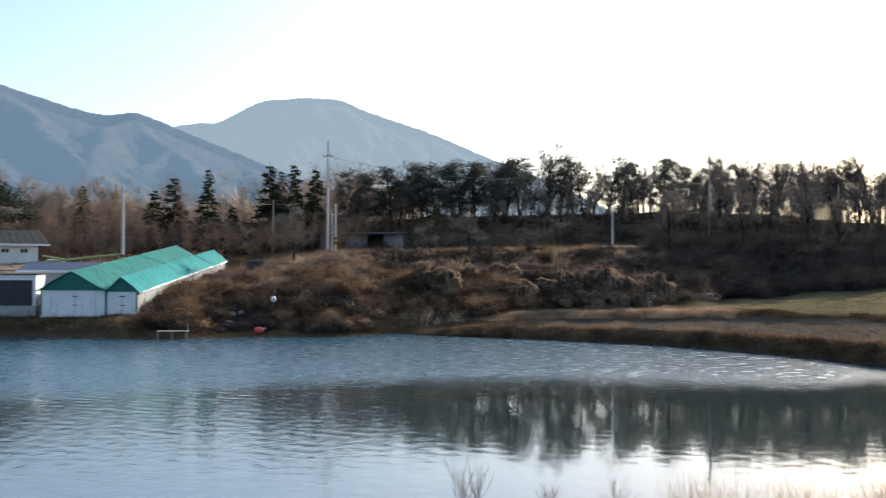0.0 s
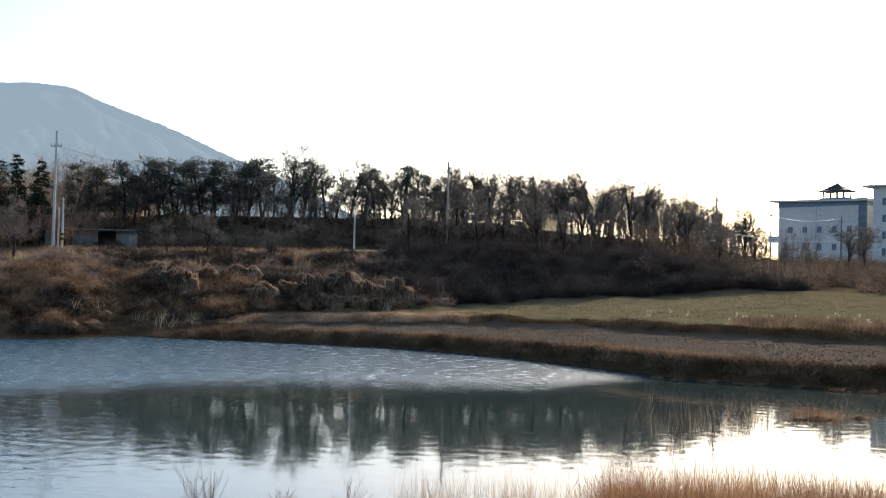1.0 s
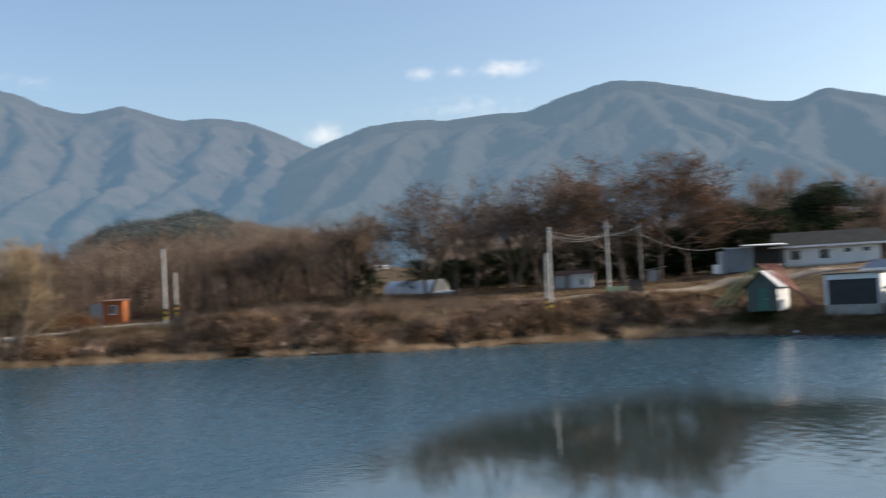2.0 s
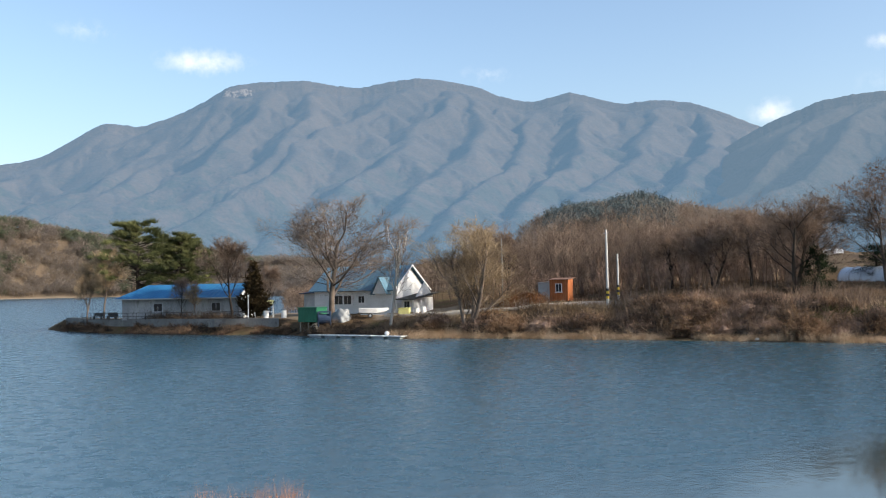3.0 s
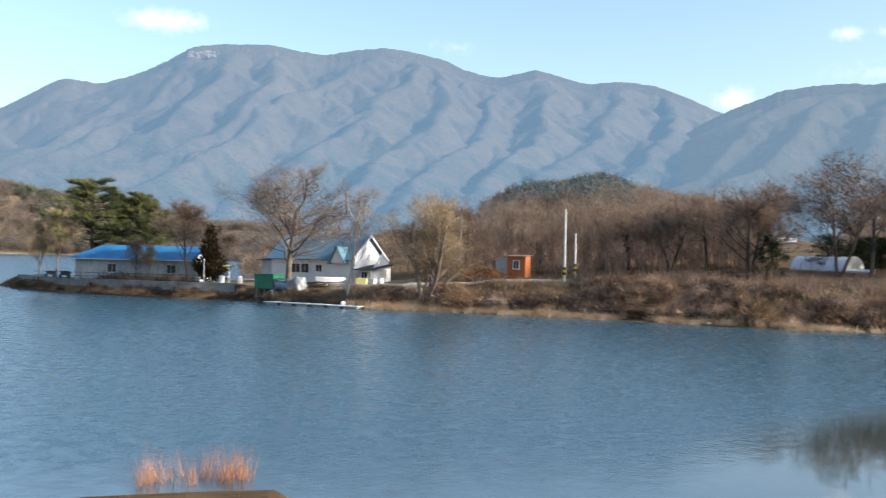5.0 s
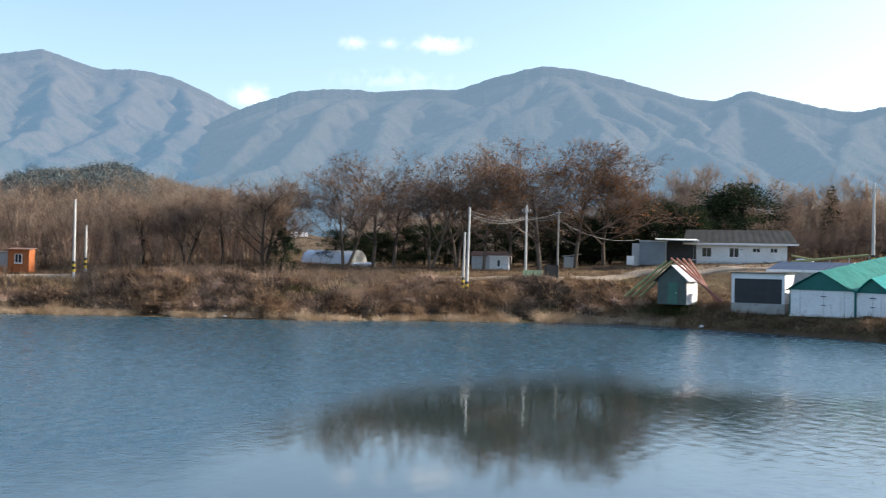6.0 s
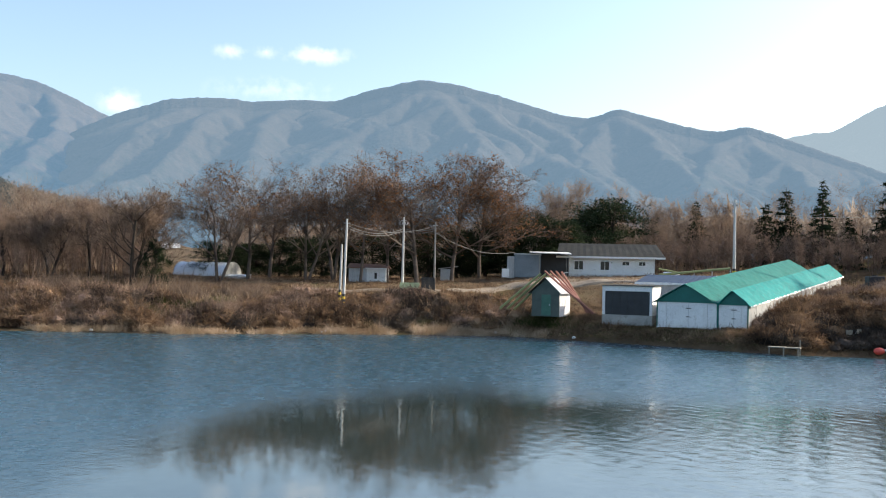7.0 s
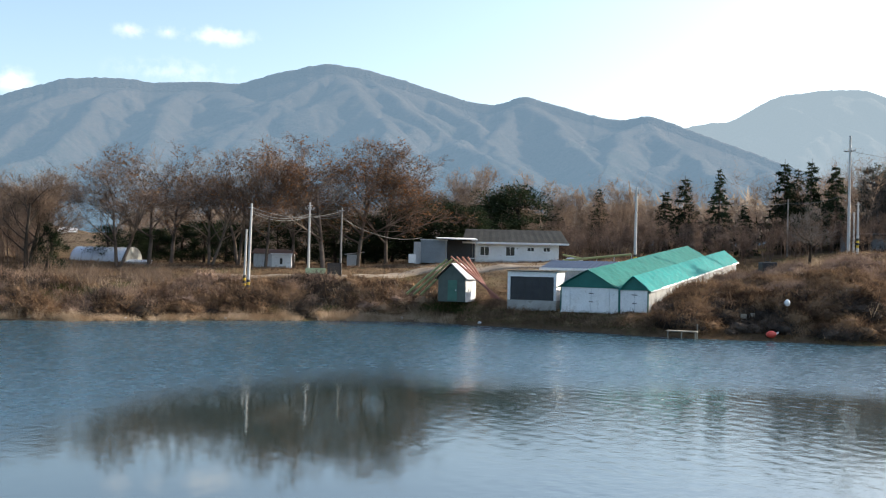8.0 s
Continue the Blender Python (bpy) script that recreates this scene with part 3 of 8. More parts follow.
def summit_cliff():
    """Pale bare rock face below the western summit."""
    # the rock carries the same painted haze glow
    rock = hazy_distance_material("far_rock", (0.22, 0.20, 0.185), (0.33, 0.30, 0.28), (0.10, 0.10, 0.085), (0.175, 0.262, 0.375), 0.55)
    bm = bmesh.new()
    rng = random.Random(31)
    for i in range(40):
        az = -48.8 + rng.uniform(-0.6, 0.9)
        el = 11.02 + 0.10 * (az + 48.8) + rng.uniform(-0.20, 0.08)
        c = pol(az, 3790, 6 + 3790 * math.tan(radians(el)))
        made = bmesh.ops.create_icosphere(bm, subdivisions=2, radius=1.0)["verts"]
        wide, tall = rng.uniform(5, 11), rng.uniform(5, 10)
        for v in made:
            k = 1 + 0.5 * noise.noise(v.co * 2.2 + Vector((i * 5.0, 0, 0)))
            v.co = c + Vector((v.co.x * wide * k, v.co.y * wide * k, v.co.z * tall * k))
    return tagged(part("cliff", bm, rock, None), "pale bare rock face below the far summit", "cliff", kind="structure")


# ---- things ----
# ---- buildings and made things ----
def frame_between(a, b):
    """A pose at a whose x runs toward b along the level and whose y points away from the lake."""
    a, b = Vector(a), Vector(b)
    x = Vector((b.x - a.x, b.y - a.y, 0)).normalized()
    y = Vector((-x.y, x.x, 0))
    m = Matrix(((x.x, y.x, 0, a.x), (x.y, y.y, 0, a.y), (0, 0, 1, a.z), (0, 0, 0, 1)))
    return m, math.hypot(b.x - a.x, b.y - a.y)


def root_at(name, m, label, category, group=""):
    ob = new(name)
    ob.matrix_world = m
    return tagged(ob, label, category, group)


def part(name, bm, material, parent, label="", smooth=False):
    me = bpy.data.meshes.new(name)
    bm.to_mesh(me)
    bm.free()
    if smooth:
        me.polygons.foreach_set("use_smooth", [True] * len(me.polygons))
    me.materials.append(material)
    ob = new(name, me)
    ob.parent = parent
    return tagged(ob, label) if label else ob


def box(x0, x1, y0, y1, z0, z1, bm=None, bevel=0.0, shear=0.0):
    bm = bm or bmesh.new()
    made = bmesh.ops.create_cube(bm, size=1.0)["verts"]
    for v in made:
        v.co = Vector((x0 + (v.co.x + 0.5) * (x1 - x0), y0 + (v.co.y + 0.5) * (y1 - y0), z0 + (v.co.z + 0.5) * (z1 - z0)))
        v.co.z += shear * v.co.y
    if bevel:
        bmesh.ops.bevel(bm, geom=list({e for v in made for e in v.link_edges}), offset=bevel, segments=1, affect="EDGES")
    return bm


def solid(points, faces, bm=None):
    bm = bm or bmesh.new()
    vs = [bm.verts.new(p) for p in points]
    for f in faces:
        bm.faces.new([vs[i] for i in f])
    bm.normal_update()
    return bm


def prism(outline, along, bm=None):
    """outline: points of a closed polygon; along: vector by which it is pushed out."""
    n = len(outline)
    along = Vector(along)
    pts = [Vector(p) for p in outline] + [Vector(p) + along for p in outline]
    faces = [tuple(range(n - 1, -1, -1)), tuple(range(n, 2 * n))] + [(i, (i + 1) % n, n + (i + 1) % n, n + i) for i in range(n)]
    bm = solid(pts, faces, bm)
    bmesh.ops.recalc_face_normals(bm, faces=bm.faces)
    return bm


def sheet(a, b, c, d, thick=0.06, ribs=0, rib=0.04, bm=None, sag=0.0, rng=None):
    """A roof sheet on the four corners a b (low edge) c d (high edge, c over b), with standing ribs from low to high edge."""
    a, b, c, d = map(Vector, (a, b, c, d))
    up = (b - a).cross(d - a).normalized()
    bm = bm or bmesh.new()
    nu, nv = (max(ribs, 1) * 2, 6 if sag else 1)
    grid = []
    for lev in (0, -thick):
        rows = []
        for j in range(nv + 1):
            row = []
            for i in range(nu + 1):
                u, v = i / nu, j / nv
                p = (a + (b - a) * u) * (1 - v) + (d + (c - d) * u) * v
                off = (rib if (i % 2 and ribs) else 0.0) + lev - sag * math.sin(math.pi * v)
                if rng:
                    off += rng.uniform(-0.022, 0.022)
                row.append(bm.verts.new(p + up * off))
            rows.append(row)
        grid.append(rows)
    for g, flip in ((grid[0], False), (grid[1], True)):
        for j in range(nv):
            for i in range(nu):
                q = [g[j][i], g[j][i + 1], g[j + 1][i + 1], g[j + 1][i]]
                bm.faces.new(q[::-1] if flip else q)
    t, u = grid
    for i in range(nu):
        bm.faces.new([t[0][i + 1], t[0][i], u[0][i], u[0][i + 1]])
        bm.faces.new([t[nv][i], t[nv][i + 1], u[nv][i + 1], u[nv][i]])
    for j in range(nv):
        bm.faces.new([t[j][0], t[j + 1][0], u[j + 1][0], u[j][0]])
        bm.faces.new([t[j + 1][nu], t[j][nu], u[j][nu], u[j + 1][nu]])
    return bm


def rod(a, b, r0, r1=None, sides=8, bm=None):
    a, b = Vector(a), Vector(b)
    bm = bm or bmesh.new()
    r1 = r0 if r1 is None else r1
    q = (b - a).to_track_quat("Z", "Y").to_matrix().to_4x4()
    bmesh.ops.create_cone(bm, cap_ends=True, segments=sides, radius1=r0, radius2=r1, depth=(b - a).length, matrix=Matrix.Translation((a + b) / 2) @ q)
    return bm


def window(parent, x0, x1, z0, z1, y=0.0, bars=1, frame_mat=None, name="window", glass=None):
    """A window in a wall whose face lies at y: frame, panes, sill."""
    w = part(name, box(x0 - 0.06, x1 + 0.06, y - 0.06, y + 0.02, z0 - 0.06, z1 + 0.06), frame_mat or WHITE_FRAME, parent)
    n = bars + 1
    for i in range(n):
        a = x0 + (x1 - x0) * i / n + 0.03
        b = x0 + (x1 - x0) * (i + 1) / n - 0.03
        part("pane", box(a, b, y - 0.075, y - 0.05, z0, z1), glass or GLASS_DARK, w)
    part("sill", box(x0 - 0.12, x1 + 0.12, y - 0.14, y + 0.0, z0 - 0.12, z0 - 0.062), frame_mat or WHITE_FRAME, w)
    return w


WALL_WHITE = surface("white_plaster", (0.66, 0.66, 0.64), (0.80, 0.80, 0.78), 0.8, 0.85, 0.2, 20, spot=(0.5, 0.49, 0.46))
WALL_GREY = surface("grey_panel", (0.32, 0.35, 0.36), (0.44, 0.46, 0.47), 0.6, 0.6, 0.15, 14)
# white wall darkened: eave shade is put into the colour, with stains
WALL_SHADED_STAINED = surface("shade_darkened_stained_wall", (0.20, 0.21, 0.215), (0.38, 0.385, 0.385), 0.6, 0.85, 0.3, 10, spot=(0.11, 0.11, 0.10), streak=(1.2, 1.2, 0.35))
# stained white, its tone also lowered to stand for walls in shade
WALL_DIRTY_SHADED = surface("stained_shaded_wall", (0.34, 0.35, 0.36), (0.54, 0.54, 0.53), 0.6, 0.85, 0.25, 12, spot=(0.30, 0.30, 0.28), streak=(1.5, 1.5, 0.4))
TEAL = surface("teal_tarpaulin", (0.001, 0.16, 0.152), (0.003, 0.235, 0.225), 0.5, 0.75, 1.0, 1.1, spot=(0.002, 0.135, 0.135), fine=3.0, spec=0.15)
TEAL_FADED = surface("faded_teal_tarpaulin", (0.004, 0.115, 0.098), (0.016, 0.175, 0.150), 0.45, 0.75, 1.0, 1.1, fine=3.0, spec=0.15)
TEAL_DARK = surface("dark_teal_cloth", (0.004, 0.10, 0.082), (0.010, 0.135, 0.11), 0.8, 0.7, 0.4, 4)
PLASTIC = surface("milky_plastic_sheet", (0.22, 0.225, 0.22), (0.40, 0.41, 0.40), 0.7, 0.5, 0.5, 3.0, spot=(0.14, 0.13, 0.11), streak=(1, 1, 0.5))
PLASTIC_BLUE = surface("clear_greenhouse_film", (0.70, 0.75, 0.79), (0.84, 0.88, 0.91), 0.5, 0.25, 0.4, 3.0)
BLACK_PANEL = surface("black_screen_and_shade_sheet", (0.012, 0.013, 0.016), (0.03, 0.032, 0.036), 1.0, 0.6, 0.3, 9)
ROOF_BLUE = surface("blue_sheet_roof", (0.012, 0.105, 0.26), (0.03, 0.19, 0.38), 0.5, 0.42, 0.3, 5, spot=(0.09, 0.27, 0.42))
ROOF_BLUE_DARK = surface("dark_blue_sheet_roof", (0.025, 0.045, 0.085), (0.05, 0.075, 0.12), 0.7, 0.6, 0.2, 6, spec=0.2)
ROOF_BLUE_PALE = surface("pale_blue_sheet_roof", (0.065, 0.15, 0.21), (0.12, 0.22, 0.28), 0.6, 0.45, 0.2, 6)
ROOF_GREY = surface("grey_green_roof", (0.034, 0.035, 0.031), (0.058, 0.058, 0.052), 0.6, 0.85, 0.4, 8, spec=0.2)
# barn boards darkened: the shaded front is put into the colour
BARN_WALL = surface("shaded_weathered_barn_boards", (0.15, 0.15, 0.15), (0.24, 0.24, 0.235), 0.6, 0.8, 0.2, 10, spot=(0.09, 0.085, 0.08))
ROOF_RUST = surface("red_brown_roof", (0.15, 0.075, 0.05), (0.23, 0.125, 0.085), 0.9, 0.7, 0.3, 8)
WHITE_FRAME = surface("white_paint", (0.72, 0.72, 0.70), (0.82, 0.82, 0.80), 2.0, 0.5, 0.1, 20)
GLASS_DARK = surface("dark_window_glass", (0.02, 0.025, 0.03), (0.04, 0.045, 0.05), 1.0, 0.08, 0.02, 4)
CONCRETE = surface("old_concrete", (0.25, 0.24, 0.22), (0.40, 0.39, 0.36), 0.7, 0.9, 0.4, 9, spot=(0.15, 0.15, 0.13))
POLE = surface("concrete_pole", (0.42, 0.41, 0.39), (0.56, 0.55, 0.52), 1.2, 0.85, 0.2, 20, streak=(1, 1, 0.3))
POLE_DARK = surface("weathered_pole", (0.17, 0.16, 0.145), (0.26, 0.25, 0.23), 1.2, 0.85, 0.2, 20)
YELLOW = surface("yellow_band", (0.55, 0.36, 0.02), (0.65, 0.45, 0.04), 3.0, 0.6, 0.1, 20)
BLACK = surface("black_paint", (0.015, 0.015, 0.015), (0.03, 0.03, 0.03), 3.0, 0.6, 0.1, 20)
STEEL = surface("galvanised_steel", (0.35, 0.36, 0.37), (0.50, 0.51, 0.52), 2.0, 0.45, 0.1, 20, metal=0.7)
STEEL_BLUE = surface("blue_grey_sheet", (0.12, 0.155, 0.18), (0.19, 0.225, 0.25), 0.6, 0.6, 0.15, 14)
WOOD_GREY = surface("grey_timber", (0.20, 0.17, 0.13), (0.34, 0.30, 0.24), 1.0, 0.85, 0.4, 14, streak=(1, 1, 0.2))
WOOD_RED = surface("red_brown_timber", (0.22, 0.085, 0.06), (0.34, 0.15, 0.11), 1.2, 0.8, 0.3, 14)
WOOD_YELLOW = surface("yellow_green_timber", (0.24, 0.26, 0.10), (0.36, 0.36, 0.16), 1.2, 0.8, 0.3, 14)
ORANGE = surface("orange_boards", (0.30, 0.085, 0.022), (0.42, 0.135, 0.04), 1.0, 0.7, 0.3, 10, spot=(0.22, 0.065, 0.02))
GREEN_BOX = surface("green_painted_steel", (0.008, 0.10, 0.05), (0.02, 0.15, 0.08), 1.0, 0.5, 0.2, 8)
GREEN_PALE = surface("pale_green_paint", (0.38, 0.46, 0.25), (0.50, 0.57, 0.34), 1.5, 0.6, 0.2, 10)
SHED_GREEN = surface("dark_green_boards", (0.055, 0.075, 0.065), (0.09, 0.11, 0.095), 1.2, 0.8, 0.3, 10)
DOOR_GREEN = surface("green_door", (0.03, 0.11, 0.08), (0.05, 0.15, 0.11), 1.5, 0.6, 0.2, 10)
TARP_GREY = surface("grey_tarpaulin", (0.17, 0.185, 0.19), (0.29, 0.305, 0.31), 0.8, 0.5, 0.5, 4)
RED = surface("red_plastic", (0.62, 0.05, 0.03), (0.75, 0.10, 0.07), 3.0, 0.4, 0.1, 20)
YELLOW_PALE = surface("pale_yellow_plastic", (0.60, 0.55, 0.18), (0.70, 0.66, 0.28), 2.0, 0.5, 0.1, 20)
STONE = surface("grey_green_stone", (0.15, 0.17, 0.16), (0.30, 0.32, 0.30), 1.5, 0.9, 0.6, 8)
LODGE_WALL = surface("lodge_white_render", (0.62, 0.61, 0.58), (0.72, 0.71, 0.68), 0.15, 0.85, 0.1, 3)
# window glass paled: air haze before the lodge put into its colour
LODGE_GLASS = surface("haze_paled_lodge_glass", (0.10, 0.14, 0.19), (0.14, 0.19, 0.24), 0.5, 0.3, 0.02, 4)
LODGE_BLUE = surface("lodge_blue_band", (0.15, 0.26, 0.38), (0.19, 0.31, 0.43), 0.3, 0.7, 0.1, 3)
ROAD = surface("pale_lane_surface", (0.29, 0.255, 0.205), (0.43, 0.39, 0.325), 0.5, 0.95, 0.4, 6, spot=(0.26, 0.21, 0.15))
DIRT = surface("tan_dirt_track", (0.20, 0.155, 0.11), (0.32, 0.26, 0.195), 0.5, 0.95, 0.4, 6, spot=(0.16, 0.12, 0.08))
CABLE = surface("grey_cable", (0.10, 0.10, 0.10), (0.16, 0.16, 0.16), 3.0, 0.6, 0.1, 20)
# pale copy of the cable: sun glint put into its colour
CABLE_SUNLIT = surface("sunlit_pale_cable", (0.5, 0.5, 0.5), (0.62, 0.62, 0.62), 3.0, 0.4, 0.1, 20)


def teal_shed():
    """Long twin-gabled shed under teal tarpaulin, stepping up the slope."""
    m, w = frame_between((20.6, 95.0, 1.9), (27.8, 89.8, 1.9))
    root = root_at("tarpaulin_shed", m, "long white twin-gabled shed roofed with teal tarpaulin", "shed")
    rng = random.Random(4)
    L, k = 32.0, 0.098
    side = 6.06
    parts = ((0.0, side, 2.88, 2.15, 3.85, TEAL_FADED), (side, w, 7.45, 2.05, 3.35, TEAL))
    for x0, x1, xa, ze, za, roof in parts:
        # front wall of upright panels
        n = max(3, round((x1 - x0) / 0.95))
        for i in range(n):
            a, b = x0 + (x1 - x0) * i / n, x0 + (x1 - x0) * (i + 1) / n
            part("panel", box(a + 0.015, b - 0.015, -0.04 + 0.02 * (i % 2), 0.04, -0.3, ze), WALL_WHITE, root)
        part("gable", prism([(x0 - 0.1, -0.12, ze - 0.02), (x1 + 0.1, -0.12, ze - 0.02), (xa, -0.12, za - 0.04)], (0, 0.15, 0)), TEAL_DARK, root, "dark green gable cloth")
        door = part("door", box(x0 + (x1 - x0) * 0.28, x0 + (x1 - x0) * 0.78, -0.09, -0.045, -0.15, ze - 0.12), WALL_WHITE, root, "white double door with small iron handles")
        for f in (0.012, 0.988):
            part("trim", box(x0 + (x1 - x0) * f - 0.05, x0 + (x1 - x0) * f + 0.05, -0.085, -0.045, -0.2, ze), TEAL_DARK, root)
        xm = x0 + (x1 - x0) * 0.53
        part("handle", box(xm - 0.25, xm + 0.25, -0.13, -0.091, 1.55, 1.63), BLACK, door)
        part("handle", box(xm - 0.2, xm + 0.2, -0.13, -0.091, 0.75, 0.82), BLACK, door)
        part("seam", box(xm - 0.02, xm + 0.02, -0.10, -0.091, -0.1, ze - 0.15), WALL_GREY, door)
        # roof cloths
        e = 0.30
        left = sheet((x0 - (e if x0 == 0 else 0), -0.35, ze - 0.12 + k * -0.35), (x0 - (e if x0 == 0 else 0), L, ze - 0.12 + k * L), (xa, L, za + k * L), (xa, -0.35, za + k * -0.35), 0.05, 24, 0.012, sag=0.06, rng=rng)
        part("roof_cloth", left, roof, root)
        right = sheet((x1 + (e if x1 == w else 0), L, ze - 0.12 + k * L), (x1 + (e if x1 == w else 0), -0.35, ze - 0.12 + k * -0.35), (xa, -0.35, za + k * -0.35), (xa, L, za + k * L), 0.05, 24, 0.012, sag=0.06, rng=rng)
        part("roof_cloth", right, roof, root)
    # long side walls with posts
    for x in (0.0, w):
        for i in range(16):
            y0, y1 = L * i / 16, L * (i + 1) / 16
            wall = prism([(x - 0.03, y0 + 0.02, -0.4 + k * y0), (x - 0.03, y1 - 0.02, -0.4 + k * y1), (x - 0.03, y1 - 0.02, 2.0 + k * y1), (x - 0.03, y0 + 0.02, 2.0 + k * y0)], (0.06 + 0.03 * (i % 2), 0, 0))
            part("side_panel", wall, PLASTIC, root)
            xi = x + (0.12 if x == 0 else -0.12)
            part("post", rod((xi, y0, -0.4 + k * y0), (xi, y0, 1.95 + k * y0), 0.045, sides=6), WOOD_GREY, root)
    part("back_wall", prism([(0, L, -0.4 + k * L), (w, L, -0.4 + k * L), (w, L, 2.05 + k * L), (0, L, 2.05 + k * L)], (0, 0.06, 0)), WALL_DIRTY_SHADED, root)
    # loose hem of the tarpaulin along the eave
    hem = sheet((w + 0.34, L, 1.87 + k * L), (w + 0.34, -0.3, 1.87), (w + 0.31, -0.3, 2.0), (w + 0.31, L, 2.0 + k * L), 0.02, 26, 0.06, rng=rng)
    part("hem", hem, PLASTIC_BLUE, root, "pale hanging hem of the tarpaulin")


teal_shed()


def black_front_hut():
    m, w = frame_between((16.0, 99.0, 1.7), (20.6, 97.0, 1.7))
    root = root_at("screened_hut", m, "white flat-roofed hut with a large black screened front", "hut")
    part("plinth", box(0, w, 0, 4.2, -0.4, 0.85), CONCRETE, root)
    part("post", box(0, 0.28, -0.02, 0.2, 0.85, 3.75), WALL_WHITE, root)
    part("post", box(w - 0.28, w, -0.02, 0.2, 0.85, 3.75), WALL_WHITE, root)
    part("lintel", box(0.28, w - 0.28, -0.02, 0.2, 3.2, 3.75), WALL_WHITE, root)
    scr = part("screen", box(0.28, w - 0.28, 0.06, 0.12, 0.85, 3.2), BLACK_PANEL, root, "black net screen")
    for i in range(1, 6):
        x = 0.28 + (w - 0.56) * i / 6
        part("mullion", box(x - 0.025, x + 0.025, 0.03, 0.06, 0.85, 3.2), BLACK, scr)
    part("side_wall", box(w - 0.15, w - 0.002, 0.2, 4.2, 0.85, 3.7), WALL_WHITE, root)
    part("side_wall", box(0.002, 0.15, 0.2, 4.2, 0.85, 3.7), WALL_WHITE, root)
    part("back_wall", box(0.15, w - 0.15, 4.05, 4.2, 0.85, 3.7), WALL_WHITE, root)
    part("roof", sheet((-0.12, -0.2, 3.78), (w + 0.2, -0.2, 3.78), (w + 0.2, 4.4, 3.84), (-0.12, 4.4, 3.84), 0.07, 9, 0.02), ROOF_GREY, root)
    # the low blue-roofed lean-to behind it
    m2, w2 = frame_between((20.4, 103.4, 2.6), (26.6, 100.4, 2.6))
    r2 = root_at("blue_roofed_shed", m2, "low shed with a dark blue sheet-metal roof", "shed")
    part("wall", box(0, w2, 0.3, 4.5, -0.6, 3.1), WALL_DIRTY_SHADED, r2)
    part("roof", sheet((-0.3, -0.1, 3.2), (w2 + 0.3, -0.1, 3.2), (w2 + 0.3, 5.0, 4.05), (-0.3, 5.0, 4.05), 0.08, 14, 0.04), ROOF_BLUE_DARK, r2)
    part("fascia", box(-0.3, w2 + 0.3, -0.14, -0.10, 3.0, 3.24), WALL_WHITE, r2)
    part("gable_board", prism([(w2 + 0.31, -0.1, 3.0), (w2 + 0.31, 5.0, 3.9), (w2 + 0.31, 5.0, 4.1), (w2 + 0.31, -0.1, 3.25)], (0.05, 0, 0)), WALL_WHITE, r2)


black_front_hut()


def boat_shed():
    m, w = frame_between((9.1, 100.7, 2.45), (11.75, 99.5, 2.45))
    root = root_at("gabled_shed", m, "small dark green gabled shed with a side wall whitened for its sunlit face", "shed")
    part("front_wall", prism([(0, 0, -0.3), (w, 0, -0.3), (w, 0, 2.2), (w / 2, 0, 3.5), (0, 0, 2.2)], (0, 0.12, 0)), SHED_GREEN, root)
    part("back_wall", prism([(0, 3.6, -0.3), (w, 3.6, -0.3), (w, 3.6, 2.2), (w / 2, 3.6, 3.5), (0, 3.6, 2.2)], (0, 0.12, 0)), SHED_GREEN, root)
    # right wall white, left wall dark: sunlight put into the colours
    part("side_wall", box(w - 0.1, w, 0.121, 3.599, -0.3, 2.2), WALL_WHITE, root, "side wall whitened for its sunlit face")
    part("side_wall", box(0, 0.1, 0.121, 3.599, -0.3, 2.2), SHED_GREEN, root)
    door = part("door", box(w * 0.36, w * 0.70, -0.05, -0.004, -0.2, 1.9), DOOR_GREEN, root, "green plank door")
    part("handle", box(w * 0.64, w * 0.67, -0.09, -0.051, 0.8, 0.95), STEEL, door)
    # the sunward roof sheet is white, the other grey, for the light
    part("roof", sheet((w + 0.3, 4.0, 1.98), (w + 0.3, -0.3, 1.98), (w / 2, -0.3, 3.6), (w / 2, 4.0, 3.6), 0.06, 6, 0.03), WALL_WHITE, root, "roof sheet whitened for its sunlit side")
    part("roof", sheet((-0.3, -0.3, 1.98), (-0.3, 4.0, 1.98), (w / 2, 4.0, 3.6), (w / 2, -0.3, 3.6), 0.06, 6, 0.03), ROOF_GREY, root)
    # boards and old poles leaning on both sides of it
    for i in range(3):
        ob = part("leaning_board", rod((-3.3 + 0.45 * i, -0.4 + 0.9 * i, 0.35 - 0.05 * i), (0.85 + 0.25 * i, 0.1 + 0.9 * i, 4.0), 0.13, 0.11, 6), WOOD_YELLOW, None)
        ob.matrix_world = m
        tagged(ob, "yellow-green timber leaning on the gabled shed", "timber", "timbers leaning on the shed")
    for i in range(4):
        ob = part("leaning_pole", rod((w + 3.4 - 0.45 * i, 0.6 + 0.8 * i, 0.15), (w / 2 - 0.3 + 0.35 * i, 0.4 + 0.8 * i, 4.3), 0.13, 0.11, 6), WOOD_RED, None)
        ob.matrix_world = m
        tagged(ob, "red-brown pole leaning on the gabled shed", "timber", "timbers leaning on the shed")


boat_shed()


